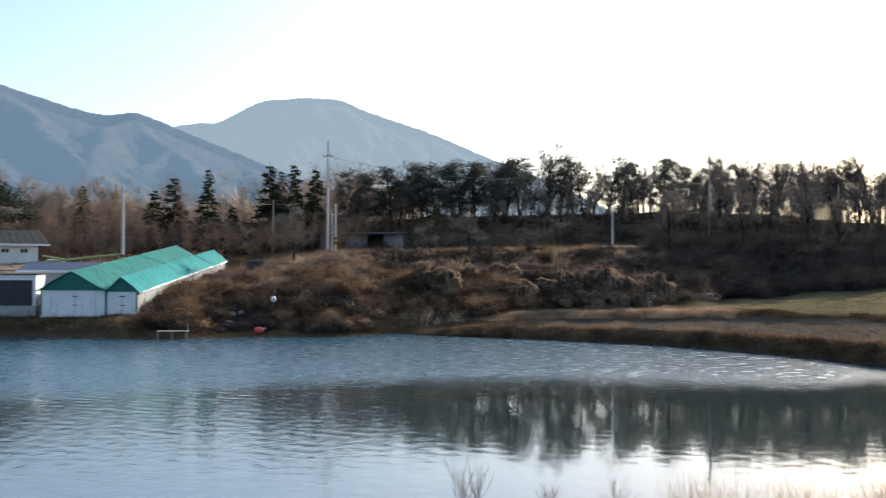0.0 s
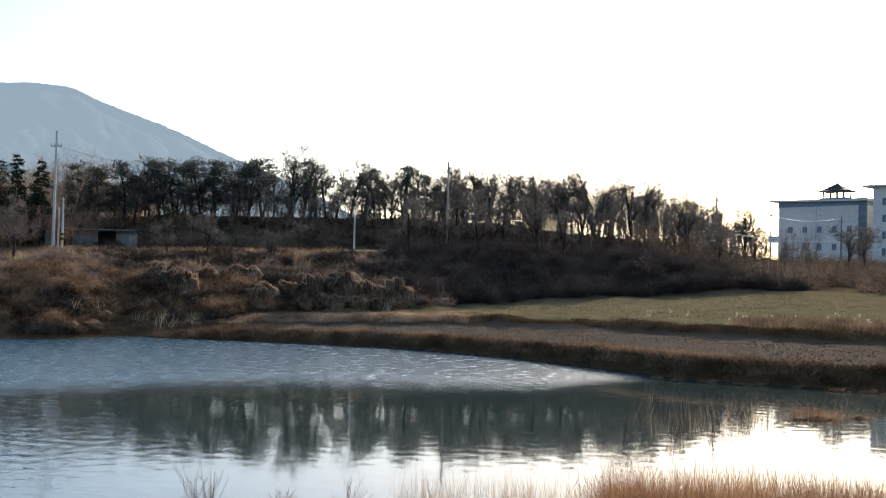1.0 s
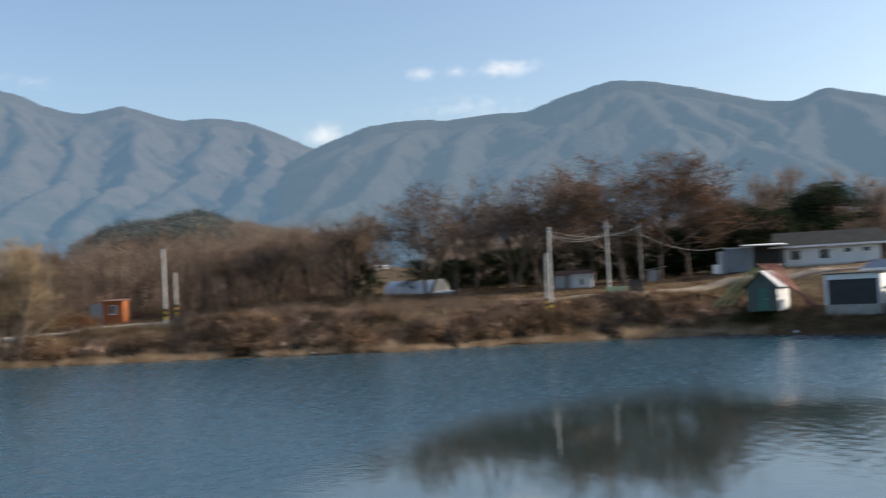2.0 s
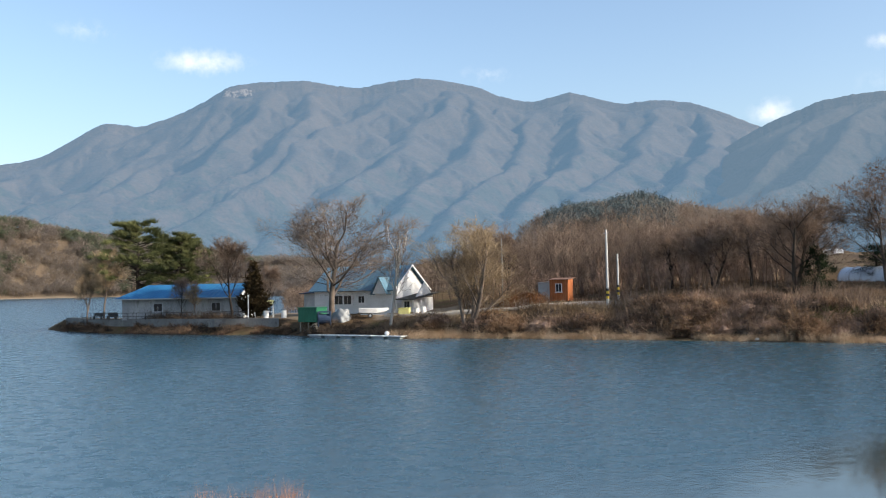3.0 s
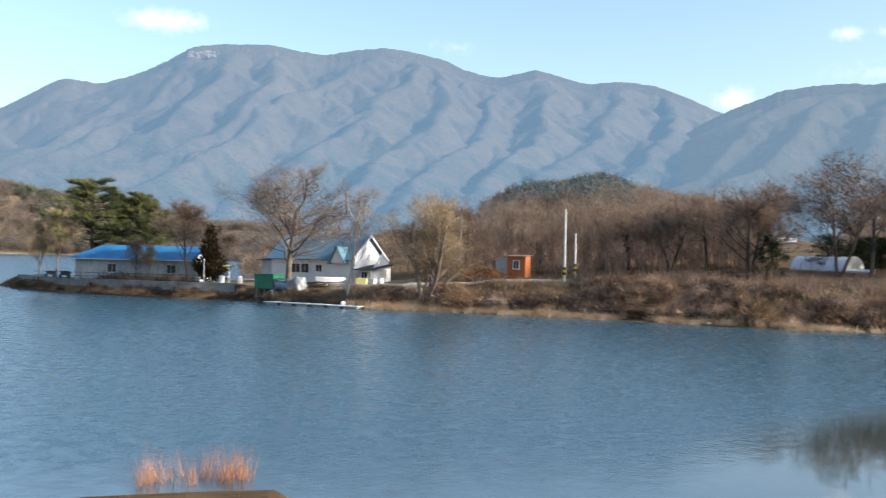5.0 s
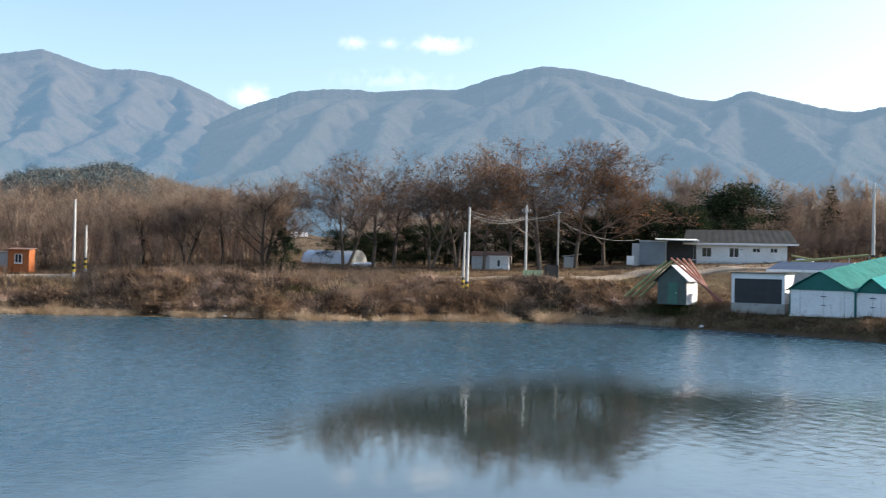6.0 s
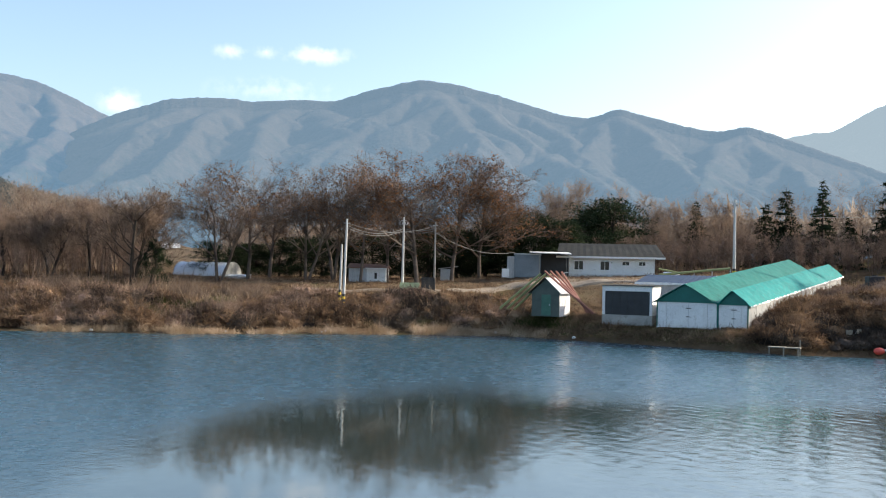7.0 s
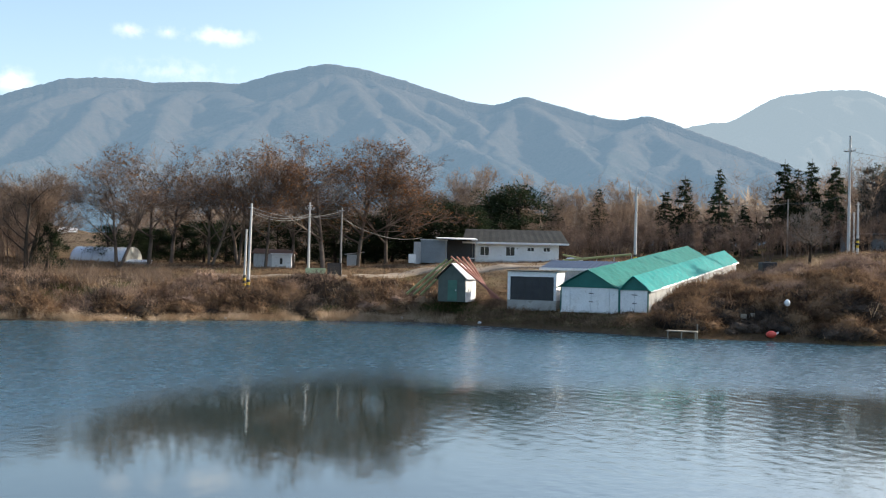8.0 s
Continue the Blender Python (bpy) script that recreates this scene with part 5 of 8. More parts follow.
def blue_roof_house():
    m, w = frame_between(pol(-55.0, 148.5, 1.9), pol(-48.75, 140.5, 1.9))
    root = root_at("blue_roofed_house", m, "long white lakeside building with a bright blue roof", "house")
    h, deep = 3.0, 6.0
    n = 8
    # walls coloured darker for shade; the sunlit gable stays white
    for i in range(n):
        a, b = w * i / n, w * (i + 1) / n
        part("wall_panel", box(a + 0.01, b - 0.01, 0.02 * (i % 2), 0.15, -0.1, h), WALL_SHADED_STAINED, root)
        part("pilaster", box(a - 0.06, a + 0.06, -0.05, 0.0, -0.1, h), WALL_SHADED_STAINED, root)
    for i in (2, 6):
        a = w * (i + 0.2) / n
        window(root, a, a + w / n * 0.6, 1.1, 2.2, 0.0, 1, WALL_GREY)
    part("back_wall", box(0, w, deep - 0.15, deep, -0.1, h), WALL_SHADED_STAINED, root)
    part("side_wall", prism([(w - 0.15, 0.151, -0.1), (w - 0.15, deep - 0.151, -0.1), (w - 0.15, deep - 0.151, h), (w - 0.15, deep / 2, 4.6), (w - 0.15, 0.151, h)], (0.15, 0, 0)), WALL_WHITE, root, "sunlit white gable wall")
    part("side_wall", box(0, 0.15, 0.151, deep - 0.151, -0.1, h), WALL_SHADED_STAINED, root)
    part("roof", sheet((-0.9, -0.9, h - 0.05), (w + 0.35, -0.9, h - 0.05), (w + 0.35, deep / 2, 4.85), (2.6, deep / 2, 4.85), 0.1, 26, 0.04), ROOF_BLUE, root)
    part("roof", sheet((w + 0.35, deep + 0.9, h - 0.05), (-0.9, deep + 0.9, h - 0.05), (2.6, deep / 2, 4.85), (w + 0.35, deep / 2, 4.85), 0.1, 26, 0.04), ROOF_BLUE, root)
    part("hip", sheet((-0.9, deep + 0.9, h - 0.05), (-0.9, -0.9, h - 0.05), (2.55, deep / 2 - 0.02, 4.85), (2.55, deep / 2 + 0.02, 4.85), 0.1, 8, 0.04), ROOF_BLUE, root)
    part("gutter", box(-0.9, w + 0.35, -1.0, -0.91, h - 0.2, h - 0.05), STEEL, root)
    rail = root_at("quay_railing", m @ Matrix.Translation((-5.0, -2.3, 0)), "dark metal railing along the quay", "railing")
    for i in range(19):
        part("post", rod((i * 1.4, 0, 0.05), (i * 1.4, 0, 1.0), 0.035, sides=6), BLACK, rail)
    for z in (0.5, 0.98):
        part("rail", rod((0, 0, z), (25.2, 0, z), 0.03, sides=6), BLACK, rail)
    for x, y in ((-4.2, 0.4), (-2.4, 1.0), (-0.9, -1.2)):
        bench = root_at("garden_bench", m @ Matrix.Translation((x, y, 0.08)), "dark wooden bench on the tip of the spit", "bench", "benches on the spit")
        part("seat", box(-0.7, 0.7, -0.2, 0.25, 0.42, 0.48), BLACK, bench)
        part("backrest", box(-0.7, 0.7, 0.26, 0.31, 0.5, 0.95), BLACK, bench)
        for sx in (-0.6, 0.6):
            part("leg", box(sx - 0.04, sx + 0.04, -0.15, 0.2, 0.0, 0.42), BLACK, bench)


blue_roof_house()


def gabled_house():
    m, w = frame_between(pol(-44.45, 142.0, 2.1), pol(-39.9, 134, 2.1))
    root = root_at("gabled_house", m, "white house with pale blue roof and sunlit gables", "house")
    h, deep, hi = 3.5, 8.0, 6.7
    part("front_wall", box(0, w, 0, 0.2, -0.3, h), WALL_WHITE, root)
    part("back_wall", box(0, w, deep - 0.2, deep, -0.3, h), WALL_WHITE, root)
    part("gable_wall", prism([(w - 0.2, 0.201, -0.3), (w - 0.2, deep - 0.201, -0.3), (w - 0.2, deep - 0.201, h), (w - 0.2, deep / 2, hi - 0.2), (w - 0.2, 0.201, h)], (0.2, 0, 0)), WALL_WHITE, root, "sunlit white gable")
    part("gable_wall", prism([(0, 0.201, -0.3), (0, deep - 0.201, -0.3), (0, deep - 0.201, h), (0, deep / 2, hi - 0.2), (0, 0.201, h)], (0.2, 0, 0)), WALL_WHITE, root)
    part("roof", sheet((-0.6, -0.7, h - 0.25), (w + 0.5, -0.7, h - 0.25), (w + 0.5, deep / 2, hi), (-0.6, deep / 2, hi), 0.12, 18, 0.04), ROOF_BLUE_PALE, root)
    part("roof", sheet((w + 0.5, deep + 0.7, h - 0.25), (-0.6, deep + 0.7, h - 0.25), (-0.6, deep / 2, hi), (w + 0.5, deep / 2, hi), 0.12, 18, 0.04), ROOF_BLUE_PALE, root)
    part("bargeboard", prism([(w + 0.51, -0.7, h - 0.45), (w + 0.51, deep / 2, hi - 0.2), (w + 0.51, deep + 0.7, h - 0.45), (w + 0.51, deep + 0.7, h - 0.2), (w + 0.51, deep / 2, hi + 0.06), (w + 0.51, -0.7, h - 0.2)], (0.06, 0, 0)), WHITE_FRAME, root)
    for x0, x1, z0, z1 in ((3.6, 5.0, 1.4, 2.6), (5.2, 6.5, 1.4, 2.6), (7.7, 8.7, 1.6, 2.5)):
        window(root, x0, x1, z0, z1, 0.0)
    part("porch_roof", sheet((-3.3, 0.6, h - 0.5), (-0.61, 0.6, h - 0.4), (-0.61, 4.5, h), (-3.3, 4.5, h - 0.1), 0.1, 5, 0.03), ROOF_BLUE_DARK, root)
    part("porch_wall", box(-2.9, -0.001, 1.2, 4.2, -0.3, h - 0.55), WALL_DIRTY_SHADED, root)
    # small front gable
    g0 = w - 2.9
    part("dormer_wall", prism([(g0, -0.9, h - 0.7), (g0 + 2.2, -0.9, h - 0.7), (g0 + 1.1, -0.9, h + 1.35)], (0, 0.12, 0)), WALL_WHITE, root, "small white front gable")
    part("dormer_roof", sheet((g0 - 0.25, -1.1, h - 0.8), (g0 - 0.25, 2.6, h - 0.8), (g0 + 1.1, 2.6, h + 1.55), (g0 + 1.1, -1.1, h + 1.55), 0.08, 5, 0.03), ROOF_BLUE_PALE, root)
    part("dormer_roof", sheet((g0 + 2.45, 2.6, h - 0.8), (g0 + 2.45, -1.1, h - 0.8), (g0 + 1.1, -1.1, h + 1.55), (g0 + 1.1, 2.6, h + 1.55), 0.08, 5, 0.03), ROOF_BLUE_PALE, root)
    part("chimney", box(5.5, 5.9, 5.2, 5.6, hi - 1.4, hi + 0.7), CONCRETE, root)
    # annex on the sunny side
    m2 = m @ Matrix.Translation((w + 0.65, 0.8, 0))
    ann = root_at("porch_annex", m2, "small white annex with awning at the house", "annex")
    part("wall", box(0, 2.0, 0, 5, -0.3, 2.2), WALL_WHITE, ann)
    part("awning", sheet((-0.05, -1.6, 2.0), (3.0, -1.6, 2.0), (3.0, 5.2, 2.9), (-0.05, 5.2, 2.9), 0.08, 6, 0.03), ROOF_GREY, ann)
    part("gable", prism([(2.05, 0.4, 2.3), (2.05, 4.8, 2.3), (2.05, 2.6, 4.3)], (0.1, 0, 0)), WALL_WHITE, ann)
    for x in (0.2, 2.8):
        part("post", rod((x, -1.4, -0.3), (x, -1.4, 2.05), 0.06, sides=6), WHITE_FRAME, ann)
    window(ann, 0.5, 1.4, 0.7, 1.7, 0.0)


gabled_house()


def green_platform():
    m, w = frame_between(pol(-45.4, 125.3, 1.65), pol(-44.35, 123.8, 1.65))
    root = root_at("green_cabin", m, "green steel cabin standing on stilts over the bank", "cabin")
    for i in range(12):
        a = w * i / 12
        part("rib_panel", box(a, a + w / 12, -0.04 * (i % 2), 0.06, 0.0, 1.75), GREEN_BOX, root)
    part("body", box(0, w, 0.061, 2.4, 0.0, 1.75), GREEN_BOX, root)
    part("roof", box(-0.1, w + 0.1, -0.12, 2.5, 1.75, 1.84), GREEN_BOX, root)
    for x in (0.2, w / 2, w - 0.2):
        for y in (0.2, 2.2):
            part("stilt", rod((x, y, -1.8), (x, y, 0.0), 0.07, sides=6), WOOD_GREY, root)
    part("brace", rod((0.2, 0.15, -1.5), (w - 0.2, 0.15, -0.1), 0.05, sides=5), WOOD_GREY, root)
    stair = part("stair", rod((w - 0.1, -0.2, -0.2), (w + 0.9, -0.6, -1.7), 0.05, sides=4), WOOD_GREY, root)
    for i in range(5):
        f = i / 5
        part("tread", box(w + f * 0.9 - 0.1, w + f * 0.9 + 0.15, -0.9 - 0.3 * f, -0.1 - 0.3 * f, -0.25 - 1.45 * f, -0.2 - 1.45 * f), WOOD_GREY, stair)
    # floating dock
    m2, w2 = frame_between(pol(-44.9, 119.5, 0), pol(-39.5, 110.5, 0))
    dock = root_at("floating_dock", m2, "long narrow floating dock with a pale plank deck", "dock")
    n = 26
    for i in range(n):
        a, b = w2 * i / n, w2 * (i + 1) / n
        part("plank", box(a + 0.02, b - 0.02, 0, 1.3, 0.24 + 0.01 * (i % 3), 0.32 + 0.01 * (i % 3)), WHITE_FRAME, dock)
    for i in range(6):
        a = w2 * (i + 0.5) / 6
        part("float", box(a - 0.9, a + 0.9, 0.1, 1.2, -0.25, 0.235, bevel=0.05), TARP_GREY, dock)
    buoy = bmesh.new()
    bmesh.ops.create_icosphere(buoy, subdivisions=2, radius=0.28)
    ob = part("mooring_buoy", buoy, WHITE_FRAME, None, smooth=True)
    ob.matrix_world = m2 @ Matrix.Translation((w2 - 2.6, 0.7, 0.55))
    tagged(ob, "white round buoy lying on the floating dock", "buoy")


green_platform()


def yard_things():
    # covered heap
    bm = bmesh.new()
    bmesh.ops.create_icosphere(bm, subdivisions=4, radius=1.0)
    for v in bm.verts:
        n3 = noise.fractal(v.co * 1.7, 1.0, 2.0, 3)
        v.co = Vector((v.co.x * 1.25, v.co.y * 1.1, max(-0.1, v.co.z) * 1.55)) * (1 + 0.3 * n3)
    heap = part("covered_heap", bm, TARP_GREY, None, smooth=True)
    heap.matrix_world = Matrix.Translation(on_ground(-42.9, 124.5, 0.05))
    tagged(heap, "heap under a pale grey tarpaulin in the yard", "covered heap")
    # dark machinery shape beside it
    m = Matrix.Translation(on_ground(-43.9, 124.0, 0.0)) @ Matrix.Rotation(0.7, 4, "Z")
    win = root_at("boat_winch", m, "dark blue boat winch at the quay", "winch")
    part("drum", rod((-0.7, 0, 0.9), (0.7, 0, 0.9), 0.6, sides=14), ROOF_BLUE_DARK, win)
    for x in (-0.75, 0.75):
        part("stand", box(x - 0.08, x + 0.08, -0.5, 0.5, -0.1, 1.7), ROOF_BLUE_DARK, win)
    part("hood", box(-0.8, 0.8, -0.45, 0.45, 1.7, 1.85), ROOF_BLUE_DARK, win)
    # white boat on a trailer
    m = Matrix.Translation(on_ground(-41.1, 124.0, 0.0)) @ Matrix.Rotation(radians(42), 4, "Z")
    boat = root_at("small_boat", m, "small white boat parked on a trailer", "boat")
    hull = bmesh.new()
    secs = []
    for i, (x, hw, kz) in enumerate(((-1.8, 0.75, 0.55), (-0.8, 0.85, 0.45), (0.4, 0.8, 0.45), (1.3, 0.5, 0.6), (1.9, 0.06, 0.95))):
        secs.append([hull.verts.new(p) for p in ((x, -hw, 1.2), (x, -hw * 0.8, kz + 0.15), (x, 0, kz), (x, hw * 0.8, kz + 0.15), (x, hw, 1.2), (x, hw * 0.85, 1.15), (x, 0, kz + 0.25), (x, -hw * 0.85, 1.15))])
    for s0, s1 in zip(secs, secs[1:]):
        for k in range(8):
            hull.faces.new([s0[k], s1[k], s1[(k + 1) % 8], s0[(k + 1) % 8]])
    hull.faces.new(secs[0])
    hull.faces.new(secs[-1][::-1])
    bmesh.ops.recalc_face_normals(hull, faces=hull.faces)
    part("hull", hull, WHITE_FRAME, boat)
    part("trailer", box(-1.6, 1.7, -0.5, 0.5, 0.38, 0.48), STEEL, boat)
    for y in (-0.62, 0.62):
        w = part("wheel", rod((-0.4, y - 0.08, 0.3), (-0.4, y + 0.08, 0.3), 0.3, sides=14), BLACK, boat)
        part("rim", rod((-0.4, y - 0.09, 0.3), (-0.4, y + 0.09, 0.3), 0.15, sides=10), STEEL, w)
    # yellow box and white bins
    m = Matrix.Translation(on_ground(-39.3, 123.0, 0.0)) @ Matrix.Rotation(0.5, 4, "Z")
    yb = root_at("yellow_tub", m, "pale yellow plastic tub with a lid", "tub")
    part("body", box(-0.7, 0.7, -0.5, 0.5, 0, 0.95, bevel=0.06), YELLOW_PALE, yb)
    part("lid", box(-0.75, 0.75, -0.55, 0.55, 0.951, 1.05, bevel=0.03), YELLOW_PALE, yb)
    for az, d in ((-38.6, 124.5), (-38.2, 122.5), (-47.2, 137.5), (-46.2, 136.0)):
        m = Matrix.Translation(on_ground(az, d, 0.0))
        bn = root_at("plastic_drum", m, "white plastic drum standing in the yard", "drum", "plastic drums")
        part("barrel", rod((0, 0, 0), (0, 0, 0.95), 0.36, 0.33, 12), WHITE_FRAME, bn)
        part("lid", rod((0, 0, 0.95), (0, 0, 1.0), 0.35, 0.35, 12), WALL_DIRTY_SHADED, bn)
    # parasol-like yellow awning near the cypress, and a white post
    m = Matrix.Translation(on_ground(-47.3, 139.5, 0.0)) @ Matrix.Rotation(0.75, 4, "Z")
    st = root_at("market_stall", m, "small stall with a yellow awning on the quay", "stall")
    part("awning", sheet((-1.3, -0.9, 1.9), (1.3, -0.9, 1.9), (1.3, 0.9, 2.4), (-1.3, 0.9, 2.4), 0.05, 5, 0.03), YELLOW_PALE, st)
    for x in (-1.2, 1.2):
        for y in (-0.8, 0.8):
            part("post", rod((x, y, 0), (x, y, 2.1), 0.04, sides=6), WHITE_FRAME, st)
    part("counter", box(-1.2, 1.2, -0.6, 0.4, 0.75, 0.85), WALL_WHITE, st)
    m = Matrix.Translation(on_ground(-48.2, 136.5, 0.0))
    lp = root_at("lamp_post", m, "short white lamp post on the quay", "lamp post")
    part("post", rod((0, 0, 0), (0, 0, 3.0), 0.07, 0.05, 8), WHITE_FRAME, lp)
    part("head", rod((0, 0, 3.0), (0, 0, 3.2), 0.12, 0.09, 8), WHITE_FRAME, lp)
    # orange shed
    m, w = frame_between(pol(-30.9, 119.5, 3.95), pol(-29.85, 118.5, 3.95))
    sh = root_at("orange_shed", m, "small orange wooden shed with a white window", "shed")
    n = 8
    for i in range(n):
        part("board", box(w * i / n + 0.01, w * (i + 1) / n - 0.01, 0.015 * (i % 2), 0.08, -0.2, 2.35), ORANGE, sh)
    part("side_wall", box(0, 0.08, 0.081, 1.5, -0.2, 2.35), WALL_GREY, sh)
    part("side_wall", box(w - 0.08, w, 0.081, 1.5, -0.2, 2.35), ORANGE, sh)
    part("back_wall", box(0.08, w - 0.08, 1.42, 1.5, -0.2, 2.35), ORANGE, sh)
    part("roof", sheet((-0.2, -0.25, 2.35), (w + 0.2, -0.25, 2.35), (w + 0.2, 1.7, 2.55), (-0.2, 1.7, 2.55), 0.07, 6, 0.02), ROOF_RUST, sh)
    window(sh, w * 0.36, w * 0.66, 0.9, 1.8, 0.0)
    side = root_at("grey_shed", m @ Matrix.Translation((-1.7, 0.4, 0)), "narrow grey lean-to beside the orange shed", "shed")
    part("body", box(0, 1.55, 0, 2.0, -0.2, 2.0), WALL_GREY, side)
    part("roof", sheet((-0.1, -0.2, 2.0), (1.62, -0.2, 2.1), (1.62, 2.2, 2.2), (-0.1, 2.2, 2.1), 0.06, 4, 0.02), STEEL, side)


yard_things()


def lane():
    """The pale lane along the top of the bank."""
    def strip(name, label, stops, wide, mat=ROAD, up=0.16):
        bm = bmesh.new()
        prev = None
        for i in range(len(stops) - 1):
            (a0, s0), (a1, s1) = stops[i], stops[i + 1]
            for k in range(8):
                f = k / 8
                az, s = a0 + (a1 - a0) * f, s0 + (s1 - s0) * f
                row = []
                for q in range(5):
                    ss = s - wide / 2 + wide * q / 4
                    d = shore(az) + ss
                    row.append(bm.verts.new(pol(az, d, height(az, d) + up + 0.02 * math.sin(az * 9 + q))))
                d0, d1 = shore(az) + s - wide / 2 - 0.1, shore(az) + s + wide / 2 + 0.1
                row = [bm.verts.new(pol(az, d0, height(az, d0) - 0.3))] + row + [bm.verts.new(pol(az, d1, height(az, d1) - 0.3))]
                if prev:
                    for q in range(6):
                        bm.faces.new([prev[q], row[q], row[q + 1], prev[q + 1]])
                prev = row
        ob = part(name, bm, mat, None, smooth=True)
        tagged(ob, label, "lane", kind="structure")

    strip("lane", "pale concrete lane along the top of the bank", ((-40.5, 11.5), (-37, 10.5), (-33, 10), (-28, 10), (-24, 11)), 2.3, ROAD, 0.22)
    strip("dirt_road", "pale dirt road past the oaks to the house", ((-8, 13.2), (-5, 13), (-1, 13.5), (3, 15.5), (6, 20), (9, 24), (12, 27)), 1.6, DIRT)
    strip("terrace_lane", "pale sunlit lane edge on the upper terrace", ((43.5, 38.8), (45.5, 39.2), (47, 39.6), (49, 40.8)), 1.4, DIRT, 0.3)
    strip("terrace_path", "pale footpath on the terrace", ((26, 16), (29, 19), (31.5, 17.5), (33, 17)), 0.9, DIRT, 0.25)


lane()


def shore_things():
    # small jetty
    m, w = frame_between(pol(18.2, 87.8, 0), pol(19.9, 87.4, 0))
    j = root_at("plank_jetty", m, "small grey plank jetty at the waterline", "jetty")
    for i in range(7):
        part("plank", box(w * i / 7 + 0.02, w * (i + 1) / 7 - 0.02, 0, 0.9, 0.62, 0.70), WOOD_GREY, j)
    for x in (0.15, w / 2, w - 0.15):
        part("post", rod((x, 0.1, -0.8), (x, 0.1, 0.62), 0.06, sides=6), WOOD_GREY, j)
    part("mooring_post", rod((w - 0.1, 0.8, -0.5), (w - 0.1, 0.8, 1.3), 0.06, sides=6), WOOD_GREY, j)
    # folding chairs
    for k, (az, d) in enumerate(((22.4, 93.5), (22.75, 93.8))):
        m = Matrix.Translation(on_ground(az, d, 0.0)) @ Matrix.Rotation(2.6 + k, 4, "Z")
        c = root_at("folding_chair", m, "grey metal folding chair on the bank", "chair", "folding chairs")
        part("seat", box(-0.25, 0.25, -0.25, 0.25, 0.42, 0.46), WOOD_GREY, c)
        part("backrest", box(-0.25, 0.25, 0.22, 0.27, 0.6, 1.0), WOOD_GREY, c)
        for x in (-0.24, 0.24):
            part("leg", rod((x, -0.25, 0), (x, 0.25, 1.0), 0.02, sides=5), STEEL, c)
            part("leg", rod((x, 0.25, 0), (x, -0.22, 0.44), 0.02, sides=5), STEEL, c)
    # red buoy and pale lantern
    m = Matrix.Translation(pol(23.85, 90.3, height(23.85, 90.3)))
    b = root_at("red_buoy", m, "red plastic buoy lying at the water's edge", "buoy")
    bm = bmesh.new()
    bmesh.ops.create_uvsphere(bm, u_segments=12, v_segments=8, radius=0.32)
    for v in bm.verts:
        v.co.x *= 1.5
        v.co.z += 0.36
    part("float", bm, RED, b, smooth=True)
    part("stub", rod((0.4, 0, 0.4), (0.65, 0, 0.55), 0.09, 0.07, 8), WALL_WHITE, b)
    m = Matrix.Translation(on_ground(24.6, 94.5, 0.0))
    lan = root_at("white_float", m, "white fishing float hung on a stake", "float")
    part("stake", rod((0, 0, -0.3), (0.1, 0, 1.5), 0.04, sides=6), WOOD_GREY, lan)
    bm = bmesh.new()
    bmesh.ops.create_uvsphere(bm, u_segments=12, v_segments=8, radius=0.26)
    for v in bm.verts:
        v.co = Vector((v.co.x + 0.1, v.co.y, v.co.z * 1.2 + 1.55))
    part("float", bm, WHITE_FRAME, lan, smooth=True)
    # heap of stones by the dirt road
    rng = random.Random(8)
    for i in range(14):
        az, d = 0.35 + rng.uniform(-0.45, 0.45), shore(0.4) + 9.6 + rng.uniform(-0.8, 0.8)
        bm = bmesh.new()
        bmesh.ops.create_icosphere(bm, subdivisions=2, radius=rng.uniform(0.22, 0.42))
        for v in bm.verts:
            v.co *= 1 + 0.25 * noise.noise(v.co * 4 + Vector((i * 3.0, 0, 0)))
            v.co.z *= 0.75
        ob = part("stone", bm, STONE, None)
        ob.matrix_world = Matrix.Translation(on_ground(az, d, -0.12))
        tagged(ob, "rough grey-green stone heaped by the dirt road", "stone", "stones heaped by the road")
    # cart and wire cage by the road
    m, w = frame_between(pol(-2.5, 112.6, 0), pol(-1.35, 112.6, 0))
    m.translation.z = height(-1.9, 112.6)
    cart = root_at("green_trough", m, "pale yellow-green box trough on short legs by the road", "trough")
    part("bed", box(0, w, 0, 1.1, 0.45, 0.6), GREEN_PALE, cart)
    part("side_board", box(0, w, -0.05, -0.004, 0.3, 0.95), GREEN_PALE, cart)
    part("side_board", box(0, w, 1.104, 1.15, 0.3, 0.95), GREEN_PALE, cart)
    for x in (0.1, w - 0.1):
        part("end_board", box(x - 0.04, x + 0.04, 0.0, 1.1, 0.6, 0.95), GREEN_PALE, cart)
        for y in (0.08, 1.02):
            part("leg", box(x - 0.05, x + 0.05, y - 0.05, y + 0.05, -0.2, 0.45), POLE_DARK, cart)
    for i in range(1, 4):
        part("batten", box(w * i / 4 - 0.04, w * i / 4 + 0.04, -0.08, -0.051, 0.3, 0.95), GREEN_PALE, cart)
    m = Matrix.Translation(on_ground(-0.85, 113.0, 0.0))
    cage = root_at("wire_cage", m, "dark wire cage standing by the road", "cage")
    for x in (-0.75, 0.75):
        for y in (-0.5, 0.5):
            part("post", rod((x, y, 0), (x, y, 1.5), 0.05, sides=5), BLACK, cage)
    for z in [0.1 + 0.2 * i for i in range(8)]:
        part("bar", rod((-0.75, -0.5, z), (0.75, -0.5, z), 0.025, sides=4), BLACK, cage)
